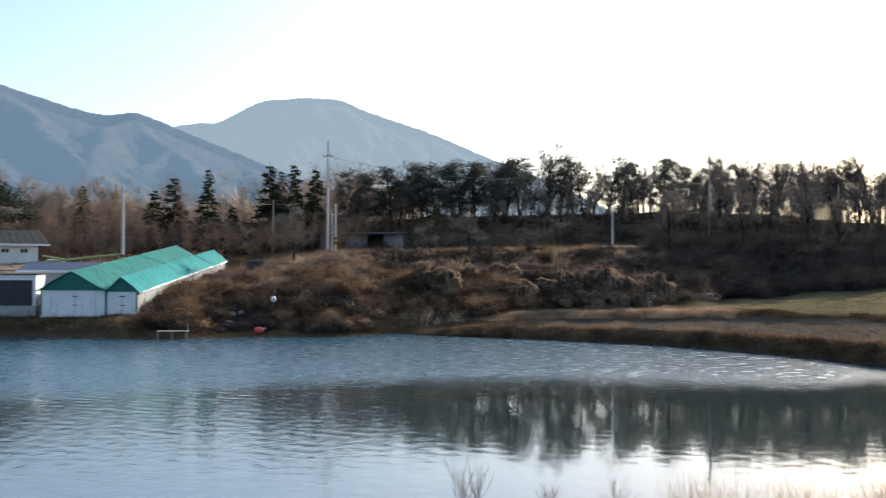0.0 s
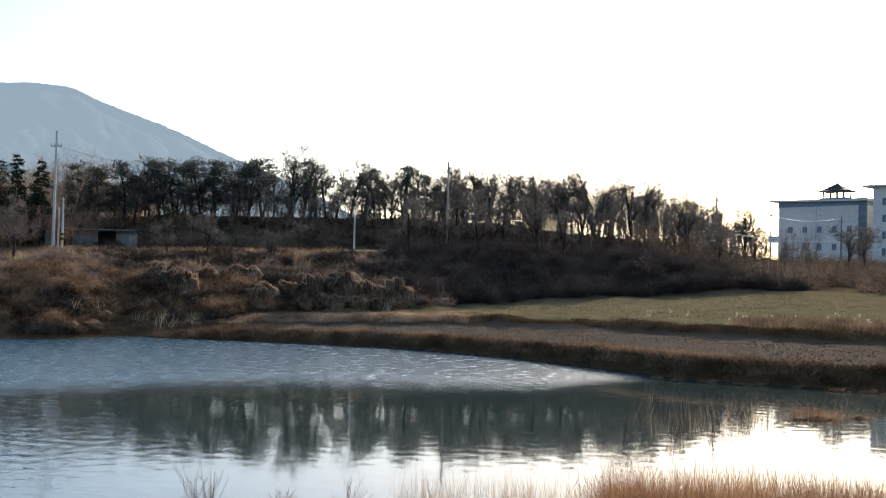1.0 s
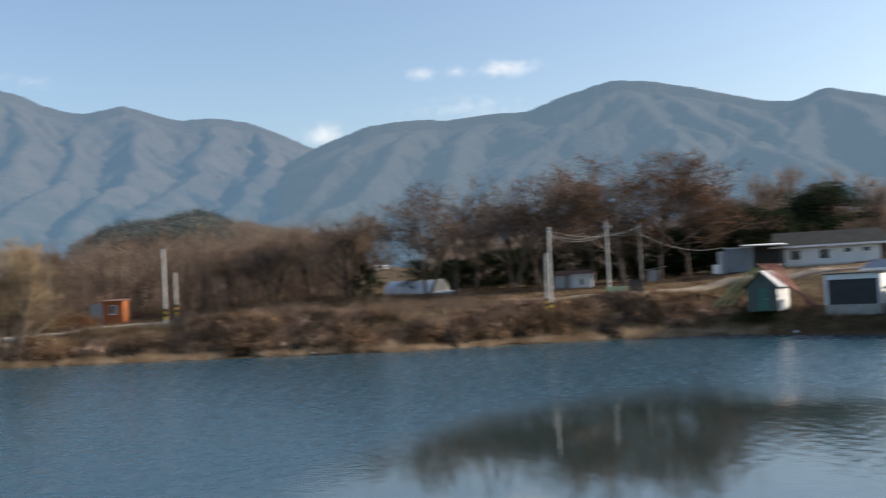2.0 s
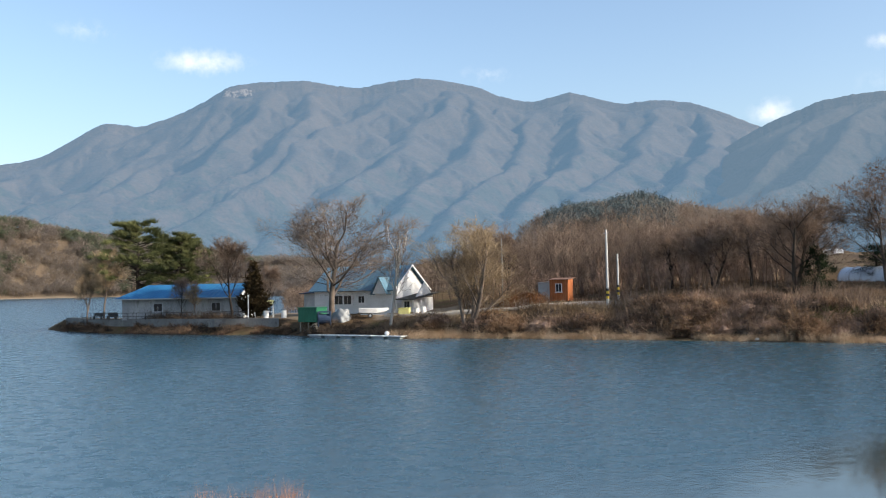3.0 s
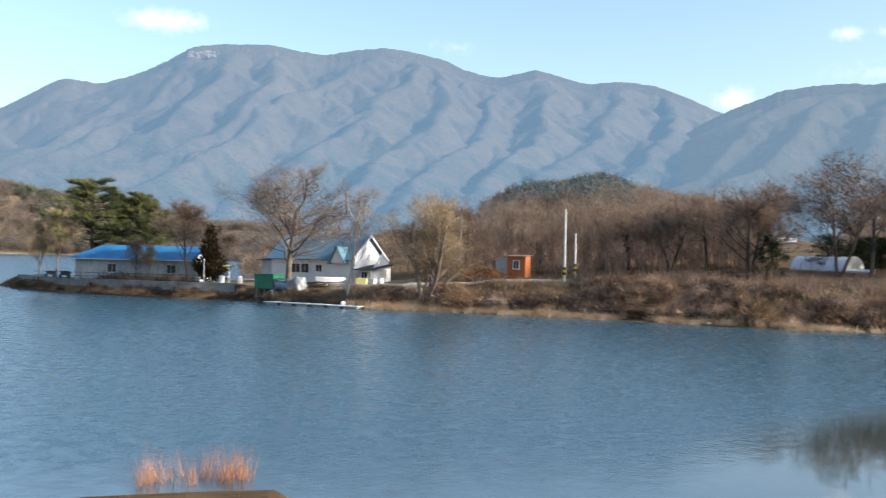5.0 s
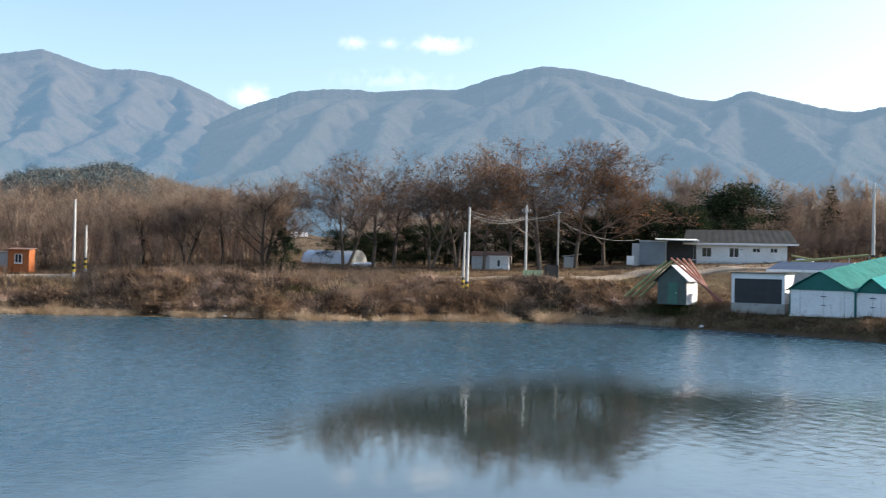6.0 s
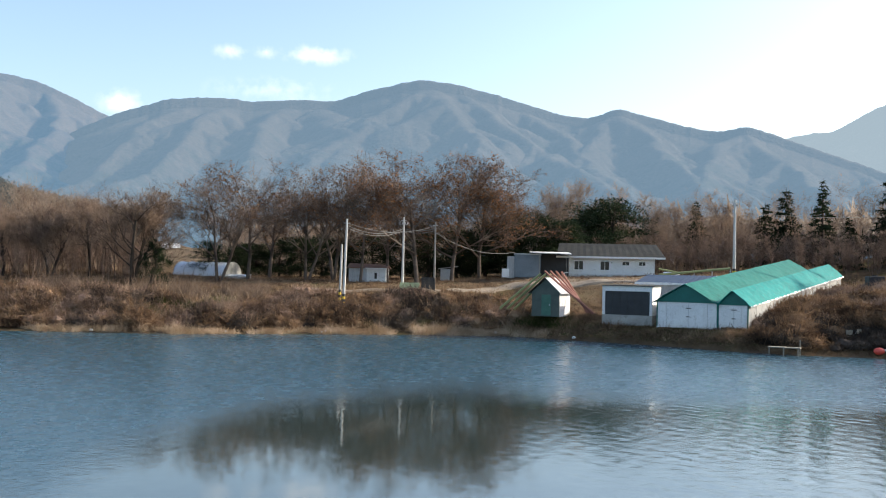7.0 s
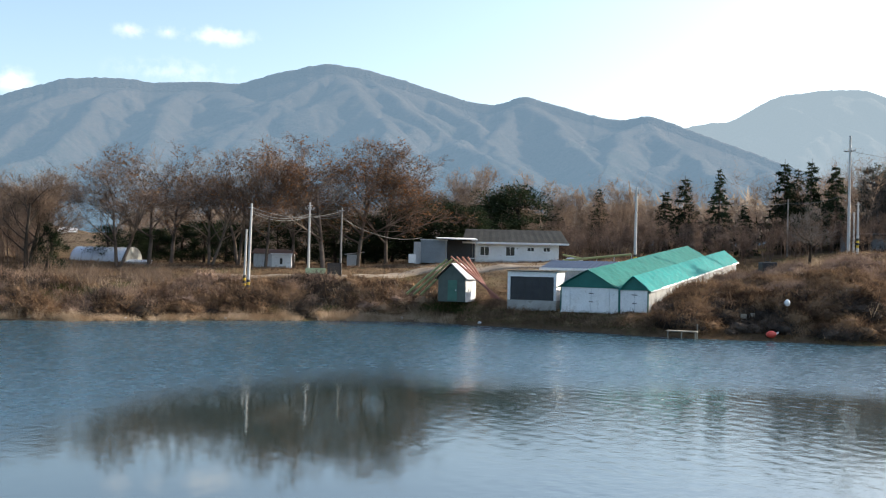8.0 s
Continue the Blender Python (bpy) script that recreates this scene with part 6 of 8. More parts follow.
    for x in [-0.6 + 0.15 * i for i in range(9)]:
        part("bar", rod((x, -0.5, 0.05), (x, -0.5, 1.5), 0.02, sides=4), BLACK, cage)
    part("back", box(-0.75, 0.75, 0.45, 0.5, 0.05, 1.5), BLACK_PANEL, cage)
    # round white tank and pipe rail behind the teal roof
    m = Matrix.Translation(pol(13.0, 119, height(13.0, 119)))
    t = root_at("water_tank", m, "white round water tank on a low stand", "tank")
    part("drum", rod((0, 0, 1.0), (0, 0, 1.6), 0.95, 0.95, 18), WALL_DIRTY_SHADED, t)
    part("lid", rod((0, 0, 1.6), (0, 0, 1.75), 1.05, 0.8, 18), WALL_WHITE, t)
    for a in range(4):
        x, y = 0.7 * math.cos(a * 1.57 + 0.7), 0.7 * math.sin(a * 1.57 + 0.7)
        part("leg", rod((x, y, -0.3), (x, y, 1.0), 0.06, sides=6), STEEL, t)
    a, b = pol(12.3, 117), pol(16.2, 117)
    m, w = frame_between(a, b)
    m.translation.z = height(14, 117) + 0.1
    r = root_at("pipe_rail", m, "yellow-green pipe rail on steel posts beside the teal roof", "rail")
    part("pipe", rod((0, 0, 1.6), (w, 0, 2.5), 0.14, sides=8), WOOD_YELLOW, r)
    part("pipe", rod((0, 0, 2.3), (w * 0.35, 0, 1.8), 0.11, sides=8), WOOD_YELLOW, r)
    for i in range(5):
        part("post", rod((w * i / 4, 0, -0.6), (w * i / 4, 0, 1.6 + 0.9 * i / 4), 0.05, sides=6), STEEL, r)
    # dark tank in the grass behind the teal shed
    m = Matrix.Translation(on_ground(23.6, 120, 0.0))
    k = root_at("dark_tank", m, "dark water tank standing in dry grass", "tank")
    part("body", box(-0.9, 0.9, -0.6, 0.6, 0, 1.5, bevel=0.08), BLACK_PANEL, k)
    part("lid", rod((0, 0, 1.5), (0, 0, 1.62), 0.3, 0.3, 10), BLACK, k)
    # pale litter along the waterline
    for i, (az, s) in enumerate(((-6.9, 0.5), (-6.7, 0.6), (-12.3, 0.5), (-19.5, 0.6), (3.1, 0.8), (7.6, 0.5), (-28.4, 0.8))):
        bm = bmesh.new()
        bmesh.ops.create_icosphere(bm, subdivisions=2, radius=0.2)
        for v in bm.verts:
            v.co *= 1 + 0.3 * noise.noise(v.co * 5 + Vector((i, 0, 0)))
            v.co.z *= 0.7
        ob = part("foam_block", bm, WHITE_FRAME, None)
        ob.matrix_world = Matrix.Translation(on_ground(az, shore(az) + s, -0.1))
        tagged(ob, "white lump of foam washed ashore", "foam", "foam lumps on the shore")


shore_things()


# ---- far things ----
def stand_on(mountain, az, el):
    """The nearest place on a mountain's flank in a given direction."""
    best = None
    for v in mountain.data.vertices:
        a, d = math.degrees(math.atan2(v.co.x, v.co.y)), math.hypot(v.co.x, v.co.y)
        if abs(a - az) < 0.08 and abs(math.degrees(math.atan2(v.co.z - 6, d)) - el) < 0.25 and (best is None or d < best[0]):
            best = (d, v.co.copy())
    return best[1] if best else pol(az, 2000, 6 + 2000 * math.tan(radians(el)))


def pylon(at, tall):
    root = root_at("pylon", Matrix.Translation(at) @ Matrix.Rotation(0.6, 4, "Z"), "pale steel lattice pylon on the mountain's flank", "pylon")
    b, t = tall * 0.09, tall * 0.02
    corners = ((-1, -1), (1, -1), (1, 1), (-1, 1))
    for sx, sy in corners:
        part("leg", rod((sx * b, sy * b, -2), (sx * t, sy * t, tall), 0.9, 0.7, 4), PYLON, root)
    for k in range(7):
        z0, z1 = tall * k / 7, tall * (k + 1) / 7
        r0, r1 = b + (t - b) * k / 7, b + (t - b) * (k + 1) / 7
        for (ax, ay), (bx, by) in zip(corners, corners[1:] + corners[:1]):
            part("brace", rod((ax * r0, ay * r0, z0), (bx * r1, by * r1, z1), 0.5, sides=3), PYLON, root)
    for z, w in ((0.72, 0.17), (0.84, 0.14), (0.95, 0.11)):
        part("arm", rod((-tall * w, 0, tall * z), (tall * w, 0, tall * z), 0.7, sides=4), PYLON, root)


PYLON = surface("pale_galvanised_lattice", (0.62, 0.64, 0.66), (0.78, 0.79, 0.80), 0.1, 0.5, 0.0, 1)
summit_cliff()
pylon(stand_on(bpy.data.objects["mountain_middle"], -23.2, 5.7), 42)


def far_house():
    at = on_ground(-15.45, 330, 0.3)
    root = root_at("far_house", Matrix.Translation(at) @ Matrix.Rotation(0.3, 4, "Z"), "small white house far off on the rising ground", "house")
    part("wall", box(-2.5, 2.5, -2, 2, 0, 2.4), WALL_WHITE, root)
    part("roof", prism([(-2.9, -2.4, 2.35), (-2.9, 2.4, 2.35), (-2.9, 0, 3.8)], (5.8, 0, 0)), WHITE_FRAME, root)
    part("door", box(-0.4, 0.4, -2.06, -2.002, 0, 1.9), BLACK, root)


far_house()


# ---- plants ----
def plant_material(name, a, b, rough=0.9, through_light=0.0, per_island=True):
    """Bark, twigs, dry stems and needles: each piece a little different."""
    m = bpy.data.materials.new(name)
    m.use_nodes = True
    g = Graph(m.node_tree)
    info = g.add("ShaderNodeNewGeometry")
    co = g.add("ShaderNodeTexCoord").outputs["Object"]
    n = g.add("ShaderNodeTexNoise", None, Vector=co, Scale=0.45, Detail=4.0).outputs["Fac"]
    r = info.outputs["Random Per Island"] if per_island else g.add("ShaderNodeTexNoise", None, Vector=co, Scale=6.0, Detail=5.0).outputs["Fac"]
    k = g.math("ADD", g.math("MULTIPLY", r, 0.5), g.math("ADD", g.math("MULTIPLY", g.math("SUBTRACT", n, 0.5), 2.4), 0.22))
    col = g.mix(g.ramp(k, (0.18, 0.0), (0.82, 1.0)), a, b)
    hue = g.add("ShaderNodeHueSaturation", None, Color=col, Value=g.math("ADD", g.math("MULTIPLY", g.add("ShaderNodeObjectInfo").outputs["Random"], 0.3), 0.85)).outputs[0]
    p = g.add("ShaderNodeBsdfPrincipled", None, Base_Color=hue, Roughness=rough, Specular_IOR_Level=0.04).outputs[0]
    if through_light:
        tr = g.add("ShaderNodeBsdfTranslucent", None, Color=hue).outputs[0]
        p = g.add("ShaderNodeMixShader", None, Fac=through_light, i1=p, i2=tr).outputs[0]
    g.add("ShaderNodeOutputMaterial", None, Surface=p)
    return m


BARK = plant_material("grey_brown_bark", (0.075, 0.060, 0.050), (0.24, 0.195, 0.16), per_island=False)
BARK_PALE = plant_material("pale_bark", (0.34, 0.31, 0.27), (0.58, 0.54, 0.48), per_island=False)
BARK_DARK = plant_material("dark_bark", (0.032, 0.026, 0.022), (0.080, 0.064, 0.052), per_island=False)
TWIG = plant_material("bare_twigs", (0.13, 0.093, 0.070), (0.30, 0.22, 0.165), through_light=0.4)
TWIG_RED = plant_material("reddish_twigs", (0.12, 0.082, 0.062), (0.34, 0.235, 0.175), through_light=0.2)
TWIG_GOLD = plant_material("yellow_brown_twigs", (0.20, 0.145, 0.090), (0.46, 0.35, 0.225), through_light=0.3)
LEAF_DRY = plant_material("withered_leaves", (0.13, 0.058, 0.025), (0.26, 0.125, 0.055), through_light=0.25)
NEEDLE = plant_material("pine_needles", (0.042, 0.052, 0.022), (0.160, 0.165, 0.070), through_light=0.2)
NEEDLE_DARK = plant_material("dark_needles", (0.012, 0.020, 0.011), (0.040, 0.055, 0.026), through_light=0.1)
# needles paled and greyed: sunward haze put into the colour
NEEDLE_HAZE_PALED = plant_material("haze_paled_needles", (0.040, 0.047, 0.042), (0.105, 0.113, 0.094), through_light=0.4)
RUST = plant_material("rust_brown_weeds", (0.095, 0.060, 0.040), (0.34, 0.225, 0.142), through_light=0.25)
WOOD_DARK = plant_material("dark_wood_twigs", (0.110, 0.080, 0.062), (0.26, 0.195, 0.148), through_light=0.3)
# TWIG darkened and greyed: backlit silhouette shade put into the colour
TWIG_SHADE = plant_material("backlit_shade_twigs", (0.078, 0.070, 0.064), (0.185, 0.165, 0.148), through_light=0.25)
TWIG_OAK = plant_material("oak_twigs", (0.078, 0.055, 0.044), (0.205, 0.145, 0.110), through_light=0.2)
TWIG_PALE = plant_material("pale_fine_twigs", (0.11, 0.085, 0.070), (0.26, 0.205, 0.165), through_light=0.3)
# far woods: distance haze is put into these paler, bluer base colours
TWIG_FAR_HAZED = plant_material("haze_paled_far_twigs", (0.220, 0.185, 0.155), (0.275, 0.235, 0.198), through_light=0.6)
HILL_PINE_HAZED = plant_material("haze_paled_hill_needles", (0.090, 0.105, 0.068), (0.140, 0.158, 0.104), through_light=0.3)
NEEDLE_FAR_HAZED = plant_material("haze_blued_far_needles", (0.062, 0.080, 0.084), (0.102, 0.124, 0.126))
CYPRESS = plant_material("brown_green_scales", (0.030, 0.022, 0.012), (0.085, 0.060, 0.030))
REED = plant_material("dry_reeds", (0.32, 0.225, 0.14), (0.60, 0.465, 0.33), through_light=0.35)
PLUME = plant_material("white_seed_plumes", (0.52, 0.47, 0.40), (0.75, 0.71, 0.64), through_light=0.4)
REED_RUST = plant_material("rusty_reeds", (0.26, 0.11, 0.055), (0.52, 0.26, 0.14), through_light=0.3)
REED_BROWN = plant_material("brown_reeds", (0.13, 0.066, 0.034), (0.33, 0.18, 0.095), through_light=0.4)
GRASS_DRY = plant_material("withered_grass", (0.17, 0.118, 0.072), (0.42, 0.30, 0.185), through_light=0.35)
BRUSH = plant_material("bank_brush", (0.058, 0.041, 0.030), (0.26, 0.185, 0.125), through_light=0.2)
RUST_BRUSH = plant_material("rusty_brush", (0.066, 0.040, 0.025), (0.29, 0.185, 0.110), through_light=0.25)
HEDGE = plant_material("grey_thorn_hedge", (0.040, 0.033, 0.029), (0.105, 0.086, 0.072), through_light=0.15)
# brush darkened: shadow between its own stems is put into the colour
BRUSH_DARK = plant_material("shade_darkened_brush", (0.030, 0.025, 0.021), (0.105, 0.082, 0.066), through_light=0.15)
FIELD_GRASS = plant_material("dark_field_grass", (0.075, 0.045, 0.024), (0.20, 0.13, 0.070), through_light=0.1)
HERB = plant_material("green_winter_weeds", (0.050, 0.060, 0.018), (0.11, 0.115, 0.040), through_light=0.2)
MEADOW = plant_material("meadow_grass", (0.105, 0.092, 0.044), (0.220, 0.190, 0.100))
VINE = plant_material("dead_vines", (0.23, 0.15, 0.095), (0.52, 0.38, 0.255), through_light=0.35)


class Soup:
    """Gathers triangles and makes one mesh of them."""

    def __init__(self):
        self.v, self.f, self.n = [], [], 0

    def add(self, v, f):
        self.v.append(np.asarray(v, float).reshape(-1, 3))
        self.f.append(np.asarray(f, int).reshape(-1, 3) + self.n)
        self.n += len(self.v[-1])

    def blades(self, base, tip, width, rng):
        """One thin triangle for each pair of base and tip."""
        base, tip = np.asarray(base, float), np.asarray(tip, float)
        ax = rng.normal(size=base.shape)
        side = np.cross(tip - base, ax)
        side /= np.linalg.norm(side, axis=1)[:, None] + 1e-9
        w = (np.asarray(width) * np.ones(len(base)))[:, None] / 2
        self.add(np.stack([base - side * w, base + side * w, tip], 1), np.arange(len(base) * 3))

    def tube(self, path, radii, sides=5):
        path = np.asarray(path, float)
        k = len(path)
        d = np.gradient(path, axis=0)
        d /= np.linalg.norm(d, axis=1)[:, None] + 1e-9
        ref = np.where(np.abs(d[:, 2:3]) > 0.9, np.array([[1.0, 0, 0]]), np.array([[0, 0, 1.0]]))
        u = np.cross(d, ref)
        u /= np.linalg.norm(u, axis=1)[:, None] + 1e-9
        w = np.cross(d, u)
        ang = np.arange(sides) * 2 * math.pi / sides
        ring = path[:, None] + np.asarray(radii)[:, None, None] * (np.cos(ang)[None, :, None] * u[:, None] + np.sin(ang)[None, :, None] * w[:, None])
        i, j = np.meshgrid(np.arange(k - 1), np.arange(sides), indexing="ij")
        a, b = i * sides + j, i * sides + (j + 1) % sides
        c, e = a + sides, b + sides
        self.add(ring, np.concatenate([np.stack([a, b, e], -1).reshape(-1, 3), np.stack([a, e, c], -1).reshape(-1, 3)]))

    def mesh(self, name, material, smooth=False):
        v, f = np.concatenate(self.v), np.concatenate(self.f)
        me = bpy.data.meshes.new(name)
        me.vertices.add(len(v))
        me.vertices.foreach_set("co", v.ravel())
        me.loops.add(f.size)
        me.loops.foreach_set("vertex_index", f.ravel())
        me.polygons.add(len(f))
        me.polygons.foreach_set("loop_start", np.arange(0, f.size, 3))
        me.polygons.foreach_set("use_smooth", np.full(len(f), smooth))
        me.update(calc_edges=True)
        me.materials.append(material)
        return me

    def part(self, name, material, parent, label="", smooth=False):
        ob = new(name, self.mesh(name, material, smooth))
        ob.parent = parent
        return tagged(ob, label) if label else ob


def unit(v):
    return v / (np.linalg.norm(v) + 1e-9)


def bough(rng, p, d, length, radius, level, top, limbs, twigs, tips, opts):
    """One branch and all that grows from it."""
    steps = (6, 5, 4, 3, 2)[min(level, 4)]
    path = [np.array(p, float)]
    d = unit(np.array(d, float))
    for i in range(steps):
        d = unit(d + rng.normal(0, opts["wander"] * (0.5 if level == 0 else 1), 3) + np.array([0, 0, opts["lift"] * (0.3 if level == 0 else 1)]))
        path.append(path[-1] + d * length / steps)
    path = np.array(path)
    if level < opts["thin"]:
        limbs.tube(path, radius * np.linspace(1, 0.45 if level == 0 else 0.3, steps + 1), (6, 5, 3, 3)[min(level, 3)])
    else:
        twigs.blades(path[:-1], path[1:] + (path[1:] - path[:-1]) * 0.15, np.maximum(np.linspace(2.0, 1.2, steps) * radius, opts["least"]), rng)
    if level >= top:
        tips.append(path[-1])
        b = np.repeat(path[1:], 2, axis=0)
        twigs.blades(b, b + (d + rng.normal(0, 0.55, (len(b), 3))) * length * rng.uniform(0.5, 1.0, (len(b), 1)), opts["fine"], rng)
        return
    kids = opts["kids"][level]
    for q in range(kids):
        f = opts["bare"][level] + (1 - opts["bare"][level]) * (q + rng.random()) / kids
        k = min(int(f * steps), steps - 1)
        at = path[k] + (path[k + 1] - path[k]) * (f * steps - k)
        axis = unit(path[k + 1] - path[k])
        out = unit(np.cross(axis, rng.normal(size=3)))
        a = radians(opts["angle"][level] * rng.uniform(0.7, 1.25))
        bough(rng, at, axis * math.cos(a) + out * math.sin(a), length * opts["ratio"][level] * rng.uniform(0.75, 1.2) * (1.15 - 0.5 * f), radius * opts["slim"] * (1.1 - 0.5 * f), level + 1, top, limbs, twigs, tips, opts)


def bare_tree(name, seed, label, tall=12.0, trunk=0.22, bark=None, twig=None, stems=1, leaves=0, lean=0.05, stem=0.72, **over):
    """A leafless tree of about the given height, at the origin: trunk with limbs, crown of twigs, some with dry leaves left."""
    opts = dict(kids=(9, 7, 6, 5), bare=(0.28, 0.25, 0.15, 0.1), angle=(42, 42, 40, 38), ratio=(0.55, 0.55, 0.55, 0.6), slim=0.46, wander=0.11, lift=0.10, thin=3, top=4, fine=0.026, least=0.03)
    opts.update(over)
    rng = np.random.default_rng(seed)
    root = new(name)
    limbs, twigs, tips = Soup(), Soup(), []
    for s in range(stems):
        tilt = rng.normal(0, lean, 2) + (np.array([math.cos(s * 2.4), math.sin(s * 2.4)]) * 0.15 if stems > 1 else 0)
        bough(rng, (tilt[0] * 0.8, tilt[1] * 0.8, -0.2), (tilt[0], tilt[1], 1), tall * stem, trunk, 0, opts["top"], limbs, twigs, tips, opts)
    limbs.part("trunk", bark or BARK, root, smooth=True)
    twigs.part("crown", twig or TWIG, root)
    if leaves:
        pts = np.array(tips)[rng.integers(0, len(tips), leaves)] + rng.normal(0, 0.25, (leaves, 3))
        lf = Soup()
        lf.blades(pts, pts + rng.normal(0, 0.12, (leaves, 3)), 0.12, rng)
        lf.part("dry_leaves", LEAF_DRY, root)
    return tagged(root, label, "tree")


def spruce(name, seed, label, tall=12.0, wide=2.6, needle=None, start=0.1, droop=0.15, dens=1.0, power=0.85):
    """A conifer with whorls of boughs and hanging sprays of needles."""
    rng = np.random.default_rng(seed)
    root = new(name)
    limbs, sp = Soup(), Soup()
    limbs.tube([(0, 0, -0.2), (rng.normal(0, 0.1), rng.normal(0, 0.1), tall * 0.5), (0, 0, tall)], (tall * 0.016, tall * 0.010, 0.02), 6)
    z = tall * start
    while z < tall * 0.98:
        reach = wide * (1 - (z / tall - start) / (1 - start)) ** power * rng.uniform(0.65, 1.1) + 0.15
        for q in range(int(rng.integers(4, 7))):
            a = rng.random() * 2 * math.pi
            d = np.array([math.cos(a), math.sin(a), -droop + rng.normal(0, 0.12)])
            r = reach * rng.uniform(0.6, 1.1)
            end = np.array([0, 0, z]) + d * r
            limbs.tube([(0, 0, z), (*(d * r * 0.5 + (0, 0, z)),), (*end,)], (0.035, 0.022, 0.01), 3)
            n = max(4, int(26 * r * dens))
            t = rng.uniform(0.15, 1.05, n)[:, None]
            b = np.array([0, 0, z]) + d * r * t
            tip = b + rng.normal(0, 0.20 + 0.07 * r, (n, 3)) + d * 0.22 + np.array([0, 0, -0.06])
            sp.blades(b, tip, 0.16, rng)
        z += tall * rng.uniform(0.028, 0.05)
    limbs.part("trunk", BARK_DARK, root, smooth=True)
    sp.part("needles", needle or NEEDLE_DARK, root)
    return tagged(root, label, "tree")


def pine(name, seed, label, tall=10.0, spread=3.0, needle=None, tufts=46, bare=0.4, lean=0.06, thick=0.18, squash=0.42, rise=(-0.05, 0.35), cushion=1.0, blade=(0.17, 0.13), up=0.10, many=150):
    """A pine: crooked trunk, spreading limbs, flat cushions of needles with gaps between them."""
    rng = np.random.default_rng(seed)
    root = new(name)
    limbs, sp = Soup(), Soup()
    top = np.array([rng.normal(0, lean) * tall, rng.normal(0, lean) * tall, tall * 0.93])
    mid = top * 0.5 + np.array([rng.normal(0, 0.25), rng.normal(0, 0.25), 0])
    stem = np.array([(0, 0, -0.2), mid * 0.5, mid, (mid + top) / 2 + rng.normal(0, 0.15, 3), top])
    limbs.tube(stem, thick * np.array((1, 0.85, 0.7, 0.45, 0.15)), 6)
    for q in range(tufts):
        f = bare + (1 - bare) * (q + rng.random()) / tufts
        k = min(int(f * 4), 3)
        at = stem[k] + (stem[k + 1] - stem[k]) * (f * 4 - k)
        a = rng.random() * 2 * math.pi
        r = spread * (1.0 - 0.75 * ((f - bare) / (1 - bare)) ** 1.6) * rng.uniform(0.35, 1.05)
        end = at + np.array([math.cos(a) * r, math.sin(a) * r, r * rng.uniform(*rise)])
        limbs.tube([at, (at + end) / 2 + np.array([0, 0, -0.05 * r]), end], (0.05, 0.035, 0.012), 3)
        size = rng.uniform(0.45, 0.95) * (0.5 + 0.16 * spread) * cushion
        n = int(many * size)
        c = rng.normal(0, 1, (n, 3)) * np.array([size, size, size * squash]) * 0.62 + end
        sp.blades(c, c + rng.normal(0, blade[0], (n, 3)) + np.array([math.cos(a) * up, math.sin(a) * up, up]), blade[1], rng)
    limbs.part("trunk", BARK_DARK, root, smooth=True)
    sp.part("needles", needle or NEEDLE, root)
    return tagged(root, label, "tree")


def planted(source, az, dist, top=None, tall=None, turn=0.0, wide=1.0, own=False):
    """Sets a copy of a tree on the ground, scaled to end at the given height over the lake."""
    base = on_ground(az, dist, 0.1)
    k = (top - base.z) / tall if top else 1.0
    m = Matrix.Translation(base) @ Matrix.Rotation(turn, 4, "Z") @ Matrix.Diagonal((k * wide, k * wide, k, 1))
    if own:
        source.matrix_basis = m
        return source
    ob = copy_thing(source, m)
    ob.matrix_basis = m
    return ob


def plant_all(makers, places, group, seed, wide=(0.85, 1.15)):
    """makers: trees built once with their heights; places: azimuth, distance, height of the top."""
    rng = random.Random(seed)
    for i, (az, dist, top) in enumerate(places):
        tree, tall = makers[i % len(makers)]
        fresh = i < len(makers)
        ob = planted(tree, az, dist, top, tall, rng.random() * 6.28, rng.uniform(*wide), own=fresh)
        tagged(ob, group=group)


def true_height(root):
    return max(float(np.percentile([v.co.z for v in c.data.vertices], 99.9)) for c in root.children)


def with_height(*roots):
    return [(r, true_height(r)) for r in roots]


# oaks beside the lane, some withered leaves left in them
OAKS = [(-12.8, 117, 17.3), (-11.2, 123, 19.4), (-10.0, 127, 19.4), (-7.9, 125, 19.8), (-6.3, 129, 20.0), (-4.8, 121, 19.4), (-3.2, 125, 20.2)]
oak = [bare_tree("oak_tree", 10 + i, "tall leafless oak with a few withered brown leaves beside the lane", 14.0, 0.17, twig=(TWIG_OAK, TWIG_OAK, WOOD_DARK, TWIG_OAK)[i], stems=(2, 1, 1, 2)[i], leaves=(350, 700, 450, 1100)[i],
                 stem=0.62, lift=0.03, wander=0.10, lean=0.04, fine=0.026, least=0.026, slim=0.54, kids=(9, 6, 5, 4), bare=(0.32, 0.22, 0.15, 0.1), angle=(42, 42, 40, 38), ratio=(0.80, 0.54, 0.54, 0.55)) for i in range(4)]
plant_all(with_height(*oak), OAKS, "oaks beside the lane", 5, (1.15, 1.4))
full = [bare_tree("oak_tree", 16 + i, "wide oak holding many withered rust-brown leaves beside the lane", 14.0, 0.19, twig=TWIG_OAK, leaves=1700, stem=0.60, lift=0.05, wander=0.10, lean=0.03, fine=0.026, least=0.026, slim=0.54, kids=(12, 8, 6, 4), bare=(0.28, 0.2, 0.15, 0.1), angle=(48, 44, 42, 38), ratio=(0.74, 0.56, 0.54, 0.55)) for i in range(2)]
plant_all(with_height(*full), [(-1.5, 122, 21.0), (0.5, 127, 22.0), (2.1, 131, 20.6)], "oaks beside the lane", 18, (1.25, 1.45))
